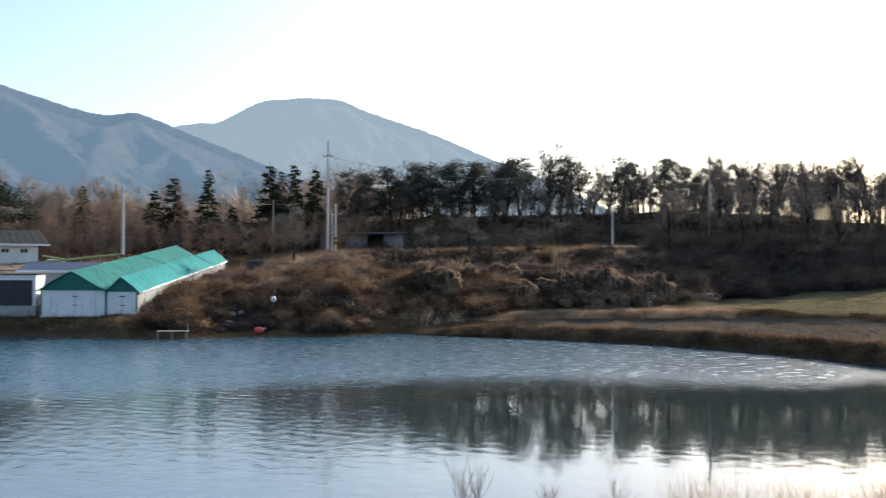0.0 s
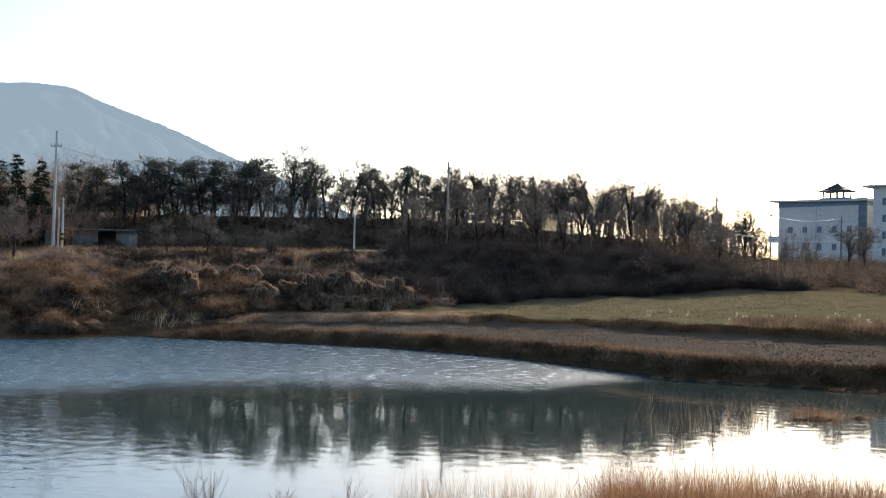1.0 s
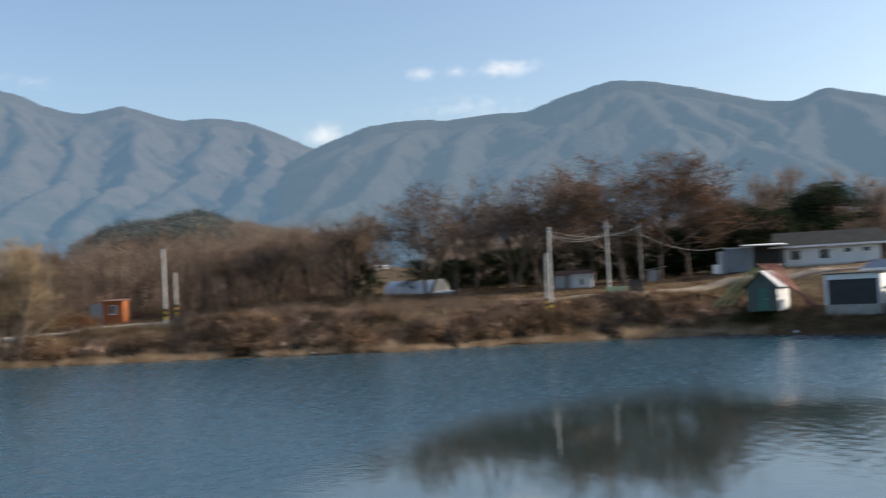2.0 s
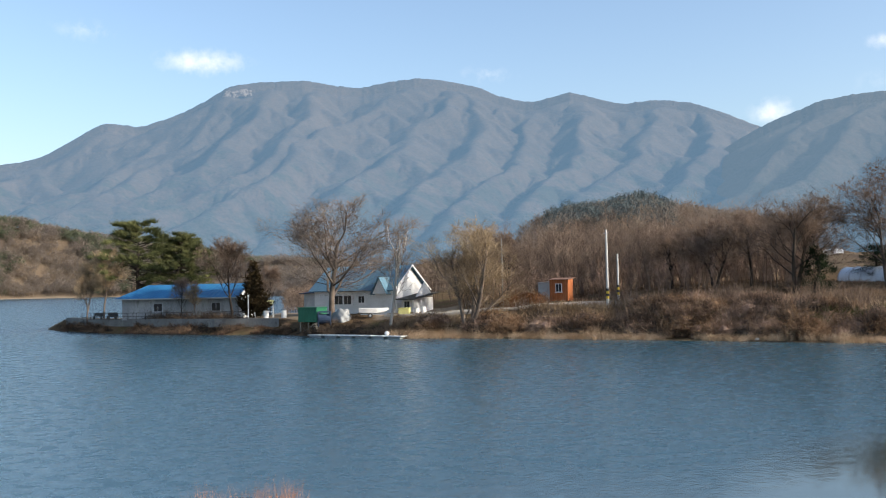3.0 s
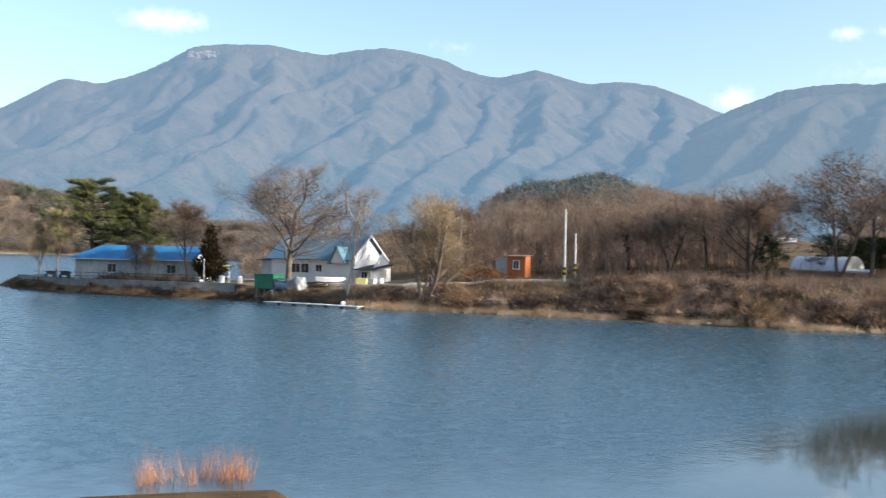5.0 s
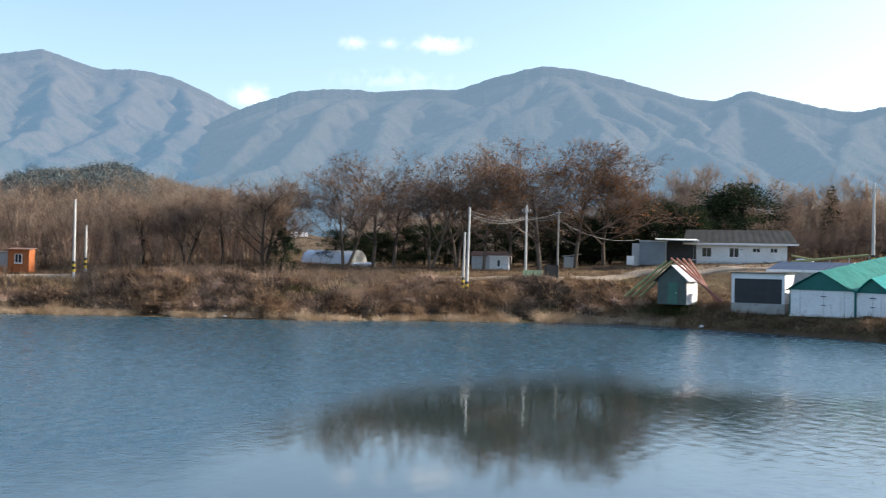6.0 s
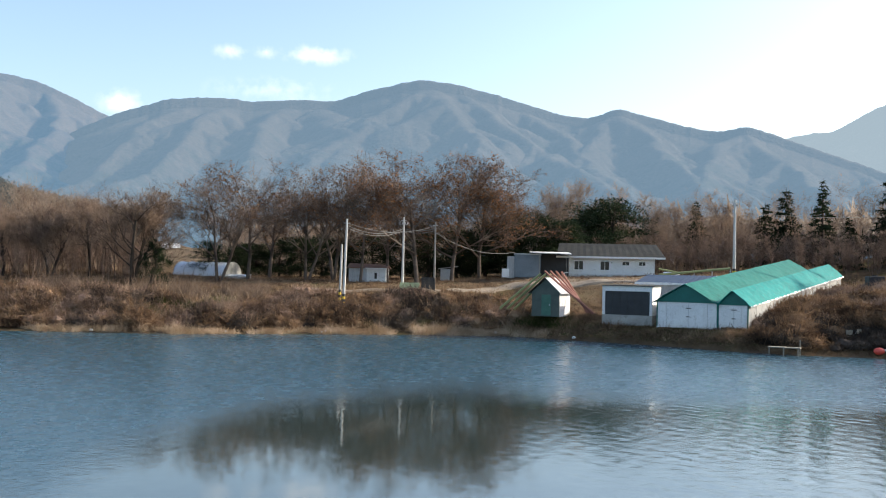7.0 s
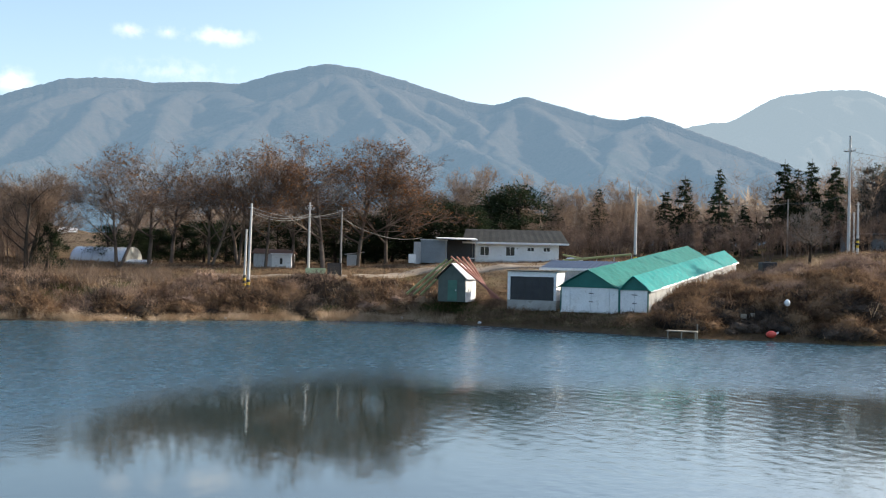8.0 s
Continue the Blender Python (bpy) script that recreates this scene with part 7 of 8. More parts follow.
PLAIN = [(-17.5, 112, 14.9), (-19.7, 119, 14.0), (-21.7, 121, 13.4), (-24.0, 123, 12.5)]
plain = [bare_tree("bare_tree", 30 + i, "bare grey-brown tree with a wide twiggy crown on the bank", 10.0, 0.17, BARK_DARK, stems=(2, 1)[i], angle=(46, 44, 40, 38), kids=(10, 7, 6, 5), ratio=(0.62, 0.58, 0.55, 0.6)) for i in range(2)]
plant_all(with_height(*plain), PLAIN, "bare trees on the bank", 6, (1.1, 1.4))
BACK_BARE = [(2.7, 172, 21.0), (4.0, 176, 21.4), (5.5, 180, 23.2), (7.0, 178, 23.4), (8.4, 182, 24.4), (9.7, 176, 23.0), (11.0, 172, 21.0), (12.5, 170, 20.0), (13.8, 168, 19.4), (15.5, 170, 21.6)]
back = [bare_tree("woodland_tree", 40 + i, "leafless woodland tree with a dense grey-brown crown", 12.0, 0.2, kids=(11, 7, 5, 4), angle=(38, 42, 40, 38), bare=(0.2, 0.2, 0.1, 0.1), ratio=(0.6, 0.58, 0.55, 0.6), fine=0.022) for i in range(2)]
plant_all(with_height(*back), BACK_BARE, "trees behind the white house", 7, (1.1, 1.4))
EVERGREEN = [(3.6, 139, 14.0), (4.6, 141, 15.6), (5.8, 143, 15.3), (6.8, 142, 14.5), (8.1, 151, 17.7), (9.5, 153, 18.5), (2.4, 140, 14.0), (-0.8, 138, 13.5), (-4.0, 139, 12.0), (-7.0, 140, 11.5), (-9.4, 139, 11.0), (-13.3, 131, 9.9), (-12.0, 133, 9.4), (-10.7, 136, 10.0), (-8.2, 137, 11.0), (-5.5, 138, 11.0), (-2.4, 139, 12.0), (0.8, 139, 13.0), (-11.3, 138, 10.0), (1.6, 141, 13.0)]
dark = [pine("evergreen_tree", 50 + i, "broad dark evergreen behind the bare oaks", 9.0, 3.4, NEEDLE_DARK, 60, 0.06, squash=0.7, blade=(0.15, 0.08), many=240) for i in range(3)]
plant_all(with_height(*dark), EVERGREEN, "evergreens behind the oaks", 8, (1.5, 1.9))
young = pine("young_pine", 57, "small bushy pine beside a bare tree", 4.0, 1.4, NEEDLE_DARK, 30, 0.05, squash=0.8, cushion=0.7, blade=(0.11, 0.04), many=420)
planted(young, -16.5, 111, 9.4, true_height(young), own=True)
SPRUCES = [(14.3, 160, 18.9), (18.0, 150, 17.9), (19.1, 152, 20.1), (21.0, 150, 21.1), (22.3, 148, 15.8), (24.4, 152, 22.4), (25.1, 156, 21.6), (25.8, 153, 22.6), (27.0, 151, 21.7)]
spr = [spruce("spruce", 60 + i, "tall dark spruce standing above the bare wood", 12.0, 2.7 + 0.5 * i, dens=1.0) for i in range(3)]
plant_all(with_height(*spr), SPRUCES, "spruces above the wood", 9, (0.9, 1.25))
# the row along the embankment
RIDGE_PINE = [(29.2, 160, 22.5), (32.6, 163, 23.4), (35.4, 160, 23.6), (37.4, 163, 23.6), (45.6, 163, 23.4), (30.0, 163, 22.1), (31.3, 162, 23.2), (33.9, 161, 23.9), (34.9, 164, 24.6), (36.0, 162, 24.0), (38.8, 161, 24.8), (41.9, 162, 24.8), (44.6, 162, 24.2), (46.9, 158, 23.9), (48.2, 160, 22.9), (51.2, 156, 22.7)]
rp = [pine("embankment_pine", 70 + i, "dark pine in the row along the embankment", 9.0, 2.2 + 0.35 * i, NEEDLE_HAZE_PALED, (30, 40, 34, 26)[i], (0.04, 0.12, 0.2, 0.08)[i], squash=0.6, lean=0.09) for i in range(4)]
plant_all(with_height(*rp), RIDGE_PINE, "trees along the embankment", 10, (1.05, 1.5))
RIDGE_BARE = [(29.0, 165, 21.0), (32.4, 166, 24.5), (33.2, 163, 24.3), (37.1, 163, 24.7), (38.0, 165, 24.6), (40.3, 162, 27.5), (41.1, 164, 26.3), (43.0, 163, 24.0), (43.8, 165, 22.8), (45.9, 162, 22.8), (49.3, 163, 22.6)]
RIDGE_EAST = [(52.0, 158, 23.6), (53.8, 160, 23.3), (54.9, 156, 23.4), (56.2, 158, 22.0), (57.1, 160, 22.1), (57.9, 161, 21.5), (59.0, 160, 20.5), (59.9, 162, 20.5), (61.1, 161, 20.0), (62.2, 160, 18.8), (63.1, 162, 18.6), (64.2, 165, 15.8), (65.4, 175, 16.9), (66.6, 180, 16.4), (55.5, 163, 22.0), (58.4, 164, 21.0), (60.5, 165, 20.0)]
row_rng = random.Random(15)
RIDGE_MORE = [(az + row_rng.uniform(-0.3, 0.3), row_rng.uniform(157, 170), float(np.interp(az, (29, 40, 46, 52, 57, 62, 66), (22.2, 25.4, 25.0, 25.2, 24.9, 22.6, 19.6))) - row_rng.uniform(0.0, 2.6)) for az in np.concatenate([np.arange(29.3, 50, 0.6), np.arange(50, 67, 0.42)])]
rb = [bare_tree("embankment_tree", 80 + i, "leafless tree in the row along the embankment", 10.0, 0.17, BARK_DARK, TWIG_SHADE, stem=0.86, kids=(13, 6, 4, 2), bare=(0.16, 0.2, 0.15, 0.1), angle=(33, 36, 38, 38), ratio=(0.42, 0.55, 0.55, 0.6), lift=0.16, fine=0.03, least=0.036) for i in range(3)]
RIDGE_LOW = [(az + row_rng.uniform(-0.3, 0.3), row_rng.uniform(136, 152), float(np.interp(az, (47, 52, 57, 62, 67), (21.6, 22.2, 21.8, 19.6, 17.0))) - row_rng.uniform(0.0, 3.2)) for az in np.arange(47.5, 64, 1.05)]
plant_all(with_height(*rb), RIDGE_BARE + RIDGE_EAST + RIDGE_MORE + RIDGE_LOW, "trees along the embankment", 11, (1.15, 1.6))
SLOPE = [(71.6, 150, 14.8), (72.4, 156, 15.2), (68.3, 152, 12.5), (67.2, 150, 12.8), (47.3, 118, 15.7), (51.4, 121, 17.3), (54.8, 122, 16.4), (56.2, 121, 14.5), (25.8, 121, 14.1), (41.0, 126, 12.8), (35.8, 122, 13.2), (33.8, 124, 12.4), (39.4, 118, 11.2), (49.5, 122, 13.5), (64.8, 128, 14.0)]
sl = [bare_tree("slope_tree", 90 + i, "dark leafless tree rooted on the terraced slope", 8.0, 0.17, BARK_DARK, TWIG_SHADE, kids=(9, 6, 5, 4), angle=(40, 44, 42, 38), ratio=(0.62, 0.58, 0.55, 0.6)) for i in range(3)]
plant_all(with_height(*sl), SLOPE, "trees on the terraced slope", 12, (1.1, 1.4))
# the spit with the houses
big = bare_tree("lakeside_tree", 101, "big spreading leafless grey-brown tree at the quay", 13.0, 0.20, BARK, TWIG_PALE, stem=0.62, slim=0.52, kids=(12, 8, 7, 5), angle=(56, 46, 42, 38), bare=(0.24, 0.2, 0.15, 0.1), ratio=(0.66, 0.55, 0.55, 0.6), fine=0.022, least=0.022)
planted(big, -43.4, 128, 17.4, true_height(big), 0.4, 1.65, own=True)
birch = bare_tree("birch", 103, "white-barked leafless birch leaning over the boat ramp", 11.0, 0.19, BARK_PALE, TWIG, kids=(9, 6, 4, 3), angle=(26, 36, 38, 36), lean=0.08)
planted(birch, -40.2, 117, 14.3, true_height(birch), 2.0, 0.85, own=True)
willow = bare_tree("willow", 104, "yellow-brown leafless willow with dense fine twigs at the water", 9.0, 0.16, BARK, TWIG_GOLD, stems=4, kids=(8, 6, 5, 4), angle=(32, 36, 36, 34), fine=0.018, least=0.022, bare=(0.12, 0.1, 0.1, 0.1), ratio=(0.55, 0.6, 0.6, 0.6))
planted(willow, -35.6, 111.8, 13.4, true_height(willow), 1.0, 1.35, own=True)
thin = [bare_tree("garden_tree", 110 + i, "slender leafless tree beside the blue-roofed building", 8.0, 0.11, (BARK, BARK_DARK)[i], (TWIG_GOLD, TWIG)[i], kids=(10, 8, 6, 4), angle=(32, 38, 38, 36), bare=(0.3, 0.2, 0.1, 0.1)) for i in range(2)]
plant_all(with_height(*thin), [(-56.0, 155.5, 12.4), (-49.1, 138, 13.2), (-56.9, 157, 11.2), (-51.9, 142.6, 7.8), (-51.1, 140.6, 7.0), (-47.0, 150, 9.5), (-34.6, 132, 14.2), (-33.2, 128, 12.6)], "slender trees by the houses", 13, (0.95, 1.15))
red = [pine("big_pine", 120 + 2 * i, "big green pine with spreading layered boughs behind the blue roof", 12.0, 4.7, NEEDLE, 120, 0.36, 0.08, 0.26, 0.30, (0.05, 0.55), cushion=0.50, blade=(0.16, 0.06), up=0.26, many=420) for i in range(2)]
plant_all(with_height(*red), [(-54.1, 157, 17.0), (-52.5, 156, 15.0), (-51.2, 158, 14.2)], "pines behind the blue roof", 14, (0.95, 1.1))
cyp = spruce("cypress", 121, "narrow dark brown-green cypress by the quay", 7.0, 1.9, CYPRESS, 0.02, -0.8, 2.2, 0.75)
planted(cyp, -47.9, 139, 9.9, true_height(cyp), 0, 0.95, own=True)


# ---- woods, brush, reeds: what nobody could count ----
def thicket(name, label, seed, count, where, tall, material, twigs=90, category="woodland", lift=0.5, width=0.05):
    """Many thin leafless trees with upward twigs, joined."""
    rng = np.random.default_rng(seed)
    s = Soup()
    for q in range(count):
        az, dist = where(rng)
        b = np.array(on_ground(az, dist, 0.1))
        h = rng.uniform(*tall)
        n = int(rng.integers(1, 4))
        tips = b + np.stack([rng.normal(0, 0.13, n) * h, rng.normal(0, 0.13, n) * h, h * rng.uniform(0.75, 0.95, n)], 1)
        s.blades(np.repeat(b[None], n, 0), tips, h * 0.009 + 0.03, rng)
        k = rng.integers(0, n, twigs)
        f = rng.uniform(0.2, 1.0, twigs) ** 0.7
        at = b + (tips[k] - b) * f[:, None]
        out = rng.normal(0, 1, (twigs, 3))
        out[:, 2] = np.abs(out[:, 2]) * lift + 0.3
        ln = h * rng.uniform(0.10, 0.30, twigs) * (1.15 - 0.5 * f)
        end = at + out / np.linalg.norm(out, axis=1)[:, None] * ln[:, None]
        s.blades(at, end, width, rng)
        for w in (1.0, 0.8):
            k = rng.integers(0, twigs, twigs)
            at2 = at[k] + (end[k] - at[k]) * rng.uniform(0.3, 0.95, twigs)[:, None]
            s.blades(at2, at2 + rng.normal(0, 0.055 * h, (twigs, 3)) + np.array([0, 0, 0.05 * h]), width * 0.7 * w, rng)
    return tagged(new(name, s.mesh(name, material)), label, category, kind="stuff")


def span(a0, a1, s0, s1, clump=0.0, offset=0.0, scale=0.16):
    """Picks places between two azimuths and two distances from the waterline; clump > 0 keeps to patches."""
    def pick(rng):
        while True:
            az = rng.uniform(a0, a1)
            d = shore(az) + rng.uniform(s0, s1)
            if not clump:
                return az, d
            p = pol(az, d)
            if noise.fractal((p.x * scale + offset, p.y * scale * 1.4, offset), 1.0, 2.0, 3) > clump - 0.5:
                return az, d
    return pick


def off_field(where):
    """Keeps to the bank behind the ploughed field and the meadow's tip."""
    def pick(rng):
        while True:
            az, d = where(rng)
            if d - shore(az) > np.interp(az, (33, 36.5, 40, 45, 48, 50.5, 53, 60, 68), (1.5, 6, 12.5, 13.5, 17, 23, 30, 40, 48)):
                return az, d
    return pick


def clear_of_mounds(where):
    def pick(rng):
        while True:
            az, d = where(rng)
            if not (31 < az < 47.5 and 7 < d - shore(az) < 19 and rng.random() < 0.8):
                return az, d
    return pick


def below_lane(where):
    """Keeps tall growth off the bank's upper edge where the lane runs."""
    def pick(rng):
        while True:
            az, d = where(rng)
            if not (-39.5 < az < -26 and d - shore(az) > 4.5):
                return az, d
    return pick


def core_shape():
    bm = bmesh.new()
    bmesh.ops.create_icosphere(bm, subdivisions=2, radius=1.0)
    v, f = np.array([x.co[:] for x in bm.verts]), np.array([[x.index for x in p.verts] for p in bm.faces])
    bm.free()
    return v, f


CORE_V, CORE_F = core_shape()


def scrub(name, label, seed, count, where, size, material, stems=46, category="scrub", flat=0.8, core=0.0):
    """Rounded leafless bushes: stems that fan out from the root, and fine twigs along them."""
    rng = np.random.default_rng(seed)
    s = Soup()
    for q in range(count):
        az, dist = where(rng)
        b = np.array(on_ground(az, dist, 0.1))
        r = rng.uniform(*size)
        d = rng.normal(0, 1, (stems, 3))
        d[:, 2] = np.abs(d[:, 2]) * 1.1 + 0.15
        d /= np.linalg.norm(d, axis=1)[:, None]
        if core:
            lump = CORE_V * (0.75 + 0.5 * rng.random((len(CORE_V), 1))) * r * core
            s.add(b + lump * np.array([1.15, 1.15, 0.7]) + np.array([0, 0, 0.22 * r]), CORE_F)
            m = 130
            d = rng.normal(0, 1, (m, 3))
            d[:, 2] = np.abs(d[:, 2])
            d /= np.linalg.norm(d, axis=1)[:, None]
            skin = b + d * r * rng.uniform(0.35, 0.75, (m, 1)) * np.array([1.1, 1.1, 0.85])
            s.blades(skin, skin + d * r * 0.22 + rng.normal(0, 0.16 * r, (m, 3)), 0.055, rng)
            d = rng.normal(0, 1, (stems, 3))
            d[:, 2] = np.abs(d[:, 2]) * 1.1 + 0.15
            d /= np.linalg.norm(d, axis=1)[:, None]
        ln = r * rng.uniform(0.55, 1.1, (stems, 1))
        base = b + rng.normal(0, 0.12, (stems, 3)) * np.array([r, r, 0])
        tip = base + d * ln * np.array([1.1, 1.1, flat])
        s.blades(base, tip, 0.07, rng)
        m = stems * 2
        k = rng.integers(0, stems, m)
        at = base[k] + (tip[k] - base[k]) * rng.uniform(0.35, 1.0, (m, 1))
        s.blades(at, at + rng.normal(0, 0.20 * r, (m, 3)) + np.array([0, 0, 0.03]), 0.05, rng)
    return tagged(new(name, s.mesh(name, material)), label, category, kind="stuff")


def crowns(name, label, seed, count, where, size, material, leaves=80, category="woodland", spray=0.10):
    """Far woods: each tree a loose cloud of twig sprays over a stem."""
    rng = np.random.default_rng(seed)
    s = Soup()
    for q in range(count):
        az, dist = where(rng)
        b = np.array(on_ground(az, dist, 0.3))
        h = rng.uniform(*size)
        s.blades(b[None], (b + np.array([0, 0, h * 0.8]))[None], h * 0.04, rng)
        c = rng.normal(0, 1, (leaves, 3))
        c /= np.linalg.norm(c, axis=1)[:, None]
        c = c * rng.uniform(0.3, 1.0, (leaves, 1)) * np.array([h * 0.42, h * 0.42, h * 0.40]) + b + np.array([0, 0, h * 0.58])
        s.blades(c, c + rng.normal(0, spray * h, (leaves, 3)) + np.array([0, 0, 0.6 * spray * h]), 0.6 * spray * h, rng)
    return tagged(new(name, s.mesh(name, material)), label, category, kind="stuff")


thicket("west_wood", "dense leafless wood of thin brown trunks behind the lane", 201, 520, span(-35.5, -16.3, 20, 62), (6.2, 11.8), WOOD_DARK, 60, lift=1.5, width=0.036)
thicket("west_thicket", "pale brown leafless undergrowth in the wood", 211, 380, span(-36, -17, 15, 45), (2.0, 5.0), TWIG_RED, 45, lift=1.0)
thicket("north_wood", "far leafless wood behind the oaks and the white house", 202, 330, span(-12.4, 30, 58, 100), (8, 13), TWIG, 70)
thicket("hillside_wood", "reddish leafless scrub wood on the slope", 203, 420, span(9, 30, 42, 64), (3, 6), TWIG_OAK, 60)
thicket("embankment_scrub", "dark leafless scrub below the embankment trees", 204, 420, span(27, 66, 62, 76), (2.0, 4.5), BRUSH, 50)
thicket("embankment_wood", "leafless saplings between the embankment trees", 208, 520, span(29, 66, 66, 88), (3.0, 6.5), TWIG_SHADE, 60, lift=1.3, width=0.036)
scrub("embankment_bushes", "dark bushes below the embankment", 214, 420, span(28, 66, 46, 74), (1.2, 2.6), BRUSH_DARK, 40)
scrub("shed_heap", "rust-brown leafy bush beside the orange shed", 241, 12, span(-33.0, -31.4, 12.6, 14.6), (1.7, 2.6), LEAF_DRY, 160)
scrub("hedge_bushes", "dark tangled bushes on the bank above the meadow", 205, 620, off_field(span(46.5, 69, 22, 56)), (1.5, 3.0), HEDGE, 110)
scrub("hedge_front", "dark thorny bushes along the meadow's far edge", 215, 300, off_field(span(48, 69, 26, 52)), (1.3, 2.2), HEDGE, 110)
scrub("lodge_bushes", "bushes in front of the white lodge", 206, 420, span(61, 80, 46, 135), (1.5, 4.2), BRUSH, 46)
thicket("embankment_wood_east", "leafless young wood behind the end of the embankment", 228, 220, span(48, 65, 80, 112), (5.0, 9.0), TWIG_SHADE, 50, lift=1.4, width=0.035)
thicket("lodge_wood", "leafless trees between the embankment and the lodge", 218, 110, span(60, 70, 84, 118), (4.0, 7.5), TWIG_SHADE, 50, lift=1.2, width=0.04)
scrub("garden_shrubs", "bare dark shrubs in front of the blue-roofed building", 219, 46, span(-54.2, -49, 4.6, 7.2), (0.9, 2.3), BRUSH, 40)
thicket("spit_wood", "leafless trees at the root of the spit", 207, 90, span(-46, -35, 45, 95), (5, 9), TWIG, 60)
crowns("far_hill_wood", "far wooded hill across the lake in winter brown", 221, 5200, span(-80, -43, 944, 1130, 0.20, 3.0, 0.03), (9, 15), TWIG_FAR_HAZED, 70, spray=0.09)
crowns("far_hill_pines", "scattered green pines on the far wooded hill", 222, 2300, span(-80, -43, 948, 1120, 0.60, 4.0, 0.010), (8, 14), HILL_PINE_HAZED, 70)
crowns("far_shore_wood", "leafless wood on the far shore behind the spit", 231, 520, span(-52, -42, 560, 800), (6, 10), TWIG_FAR_HAZED, 70, spray=0.09)
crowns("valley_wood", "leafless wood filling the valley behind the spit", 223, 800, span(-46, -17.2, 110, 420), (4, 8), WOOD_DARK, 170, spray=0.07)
crowns("knoll_pines", "dark pine knoll behind the bare wood", 224, 430, span(-31, -24.0, 235, 350), (6, 10), NEEDLE_FAR_HAZED, 220, spray=0.05)
crowns("knoll_wood", "grey leafless wood on the knoll's shoulder", 225, 900, span(-32.5, -17.0, 225, 420), (5, 9), TWIG_FAR_HAZED, 170, spray=0.06)
crowns("north_far_wood", "far leafless wood on the rising ground", 226, 600, span(-12.2, 33, 100, 260), (7, 12), TWIG_FAR_HAZED, 80)


def tufts(name, label, seed, count, where, tall, material, blades=12, spread=0.35, width=0.035, lean=0.3, category="grass"):
    """Tufts of dry stems, joined."""
    rng = np.random.default_rng(seed)
    s = Soup()
    bases, tips = [], []
    for q in range(count):
        az, dist = where(rng)
        b = np.array(on_ground(az, dist, 0.05))
        h = rng.uniform(*tall)
        n = blades
        p = b + np.concatenate([rng.normal(0, spread, (n, 2)), np.zeros((n, 1))], 1)
        t = p + np.concatenate([rng.normal(0, lean * h, (n, 2)) + rng.normal(0, 0.2 * h, 2), h * rng.uniform(0.4, 1.1, (n, 1))], 1)
        bases.append(p), tips.append(t)
    bases, tips = np.concatenate(bases), np.concatenate(tips)
    s.blades(bases, tips, width, rng)
    return tagged(new(name, s.mesh(name, material)), label, category, kind="stuff")


scrub("quay_scrub", "low dark scrub at the foot of the quay", 244, 420, span(-58.2, -38.5, 0.5, 4.0, 0.42, 18.0), (0.3, 0.9), BRUSH_DARK, 30)
tufts("ramp_weeds", "dark withered weeds on the bank by the boat ramp", 245, 700, span(-45, -38, 1.5, 8.5, 0.45, 28.0), (0.3, 0.9), BRUSH, 14, 0.35, 0.05, 0.4)
tufts("quay_weeds", "reddish weeds at the foot of the quay", 229, 1500, span(-58.4, -43.5, 0.3, 3.3, 0.45, 8.0), (0.2, 0.7), RUST, 12, 0.3, 0.06, 0.4)
tufts("shore_reeds", "pale dry reeds and grass along the waterline", 301, 5600, span(-40, 6, 0.1, 2.0, 0.16, 15.0), (0.2, 0.75), REED, 12, 0.3, 0.05)
tufts("bank_canes", "pale leaning canes on the bank", 321, 300, below_lane(span(-38, 5, 2.0, 9.0, 0.5, 17.0)), (1.0, 2.4), REED, 6, 0.35, 0.045, 0.35, "brush")
tufts("bank_rust_canes", "rust-brown stalks on the bank", 322, 380, below_lane(span(-38, 5, 2.0, 9.5, 0.48, 27.0)), (0.9, 2.2), RUST, 9, 0.4, 0.05, 0.35, "brush")
tufts("tall_reeds", "taller pale reed clumps at the foot of the bank", 311, 420, span(-40, 4, 0.6, 3.0, 0.62, 2.0), (0.5, 1.3), REED, 16, 0.3, 0.05, 0.22)
tufts("bank_grass", "withered grass on the bank", 302, 2600, span(-40, 6, 1.2, 9.5, 0.45, 44.0), (0.4, 1.1), GRASS_DRY, 12, 0.35, 0.06, 0.45)
tufts("bank_stalks", "thin upright pale stalks standing over the bank", 381, 420, span(-34, 3, 3.0, 9.0, 0.5, 33.0), (1.2, 2.6), TWIG_PALE, 7, 0.5, 0.05, 0.09, "brush")
scrub("bank_brush", "dark leafless bushes on the bank", 303, 520, below_lane(span(-38, 5, 1.8, 8.5, 0.55, 1.0)), (0.8, 2.4), RUST_BRUSH, 34, core=0.40)
# these two dark sets stand for shade in the bank's hollows
scrub("bank_thorns", "dark bushes standing for shaded hollows of the bank", 353, 620, below_lane(span(-38, 5, 2.0, 8.5, 0.56, 21.0)), (0.6, 1.8), BRUSH_DARK, 40, core=0.40)
scrub("bank_thickets", "dark thickets standing for shaded hollows of the bank", 373, 560, below_lane(span(-38, 5, 1.8, 8.5, 0.52, 71.0, 0.10)), (0.9, 2.0), BRUSH_DARK, 60, core=0.40)
scrub("bank_rods", "reddish brown bushes on the bank", 363, 600, below_lane(span(-38, 4, 2.5, 9.5, 0.6, 31.0)), (0.8, 2.3), TWIG_RED, 36, core=0.40)
tufts("shed_slope_grass", "rough brown grass on the slope before the sheds", 242, 1500, span(5, 30, 1.5, 11.0, 0.42, 5.0), (0.3, 0.9), RUST, 14, 0.4, 0.05, 0.4)
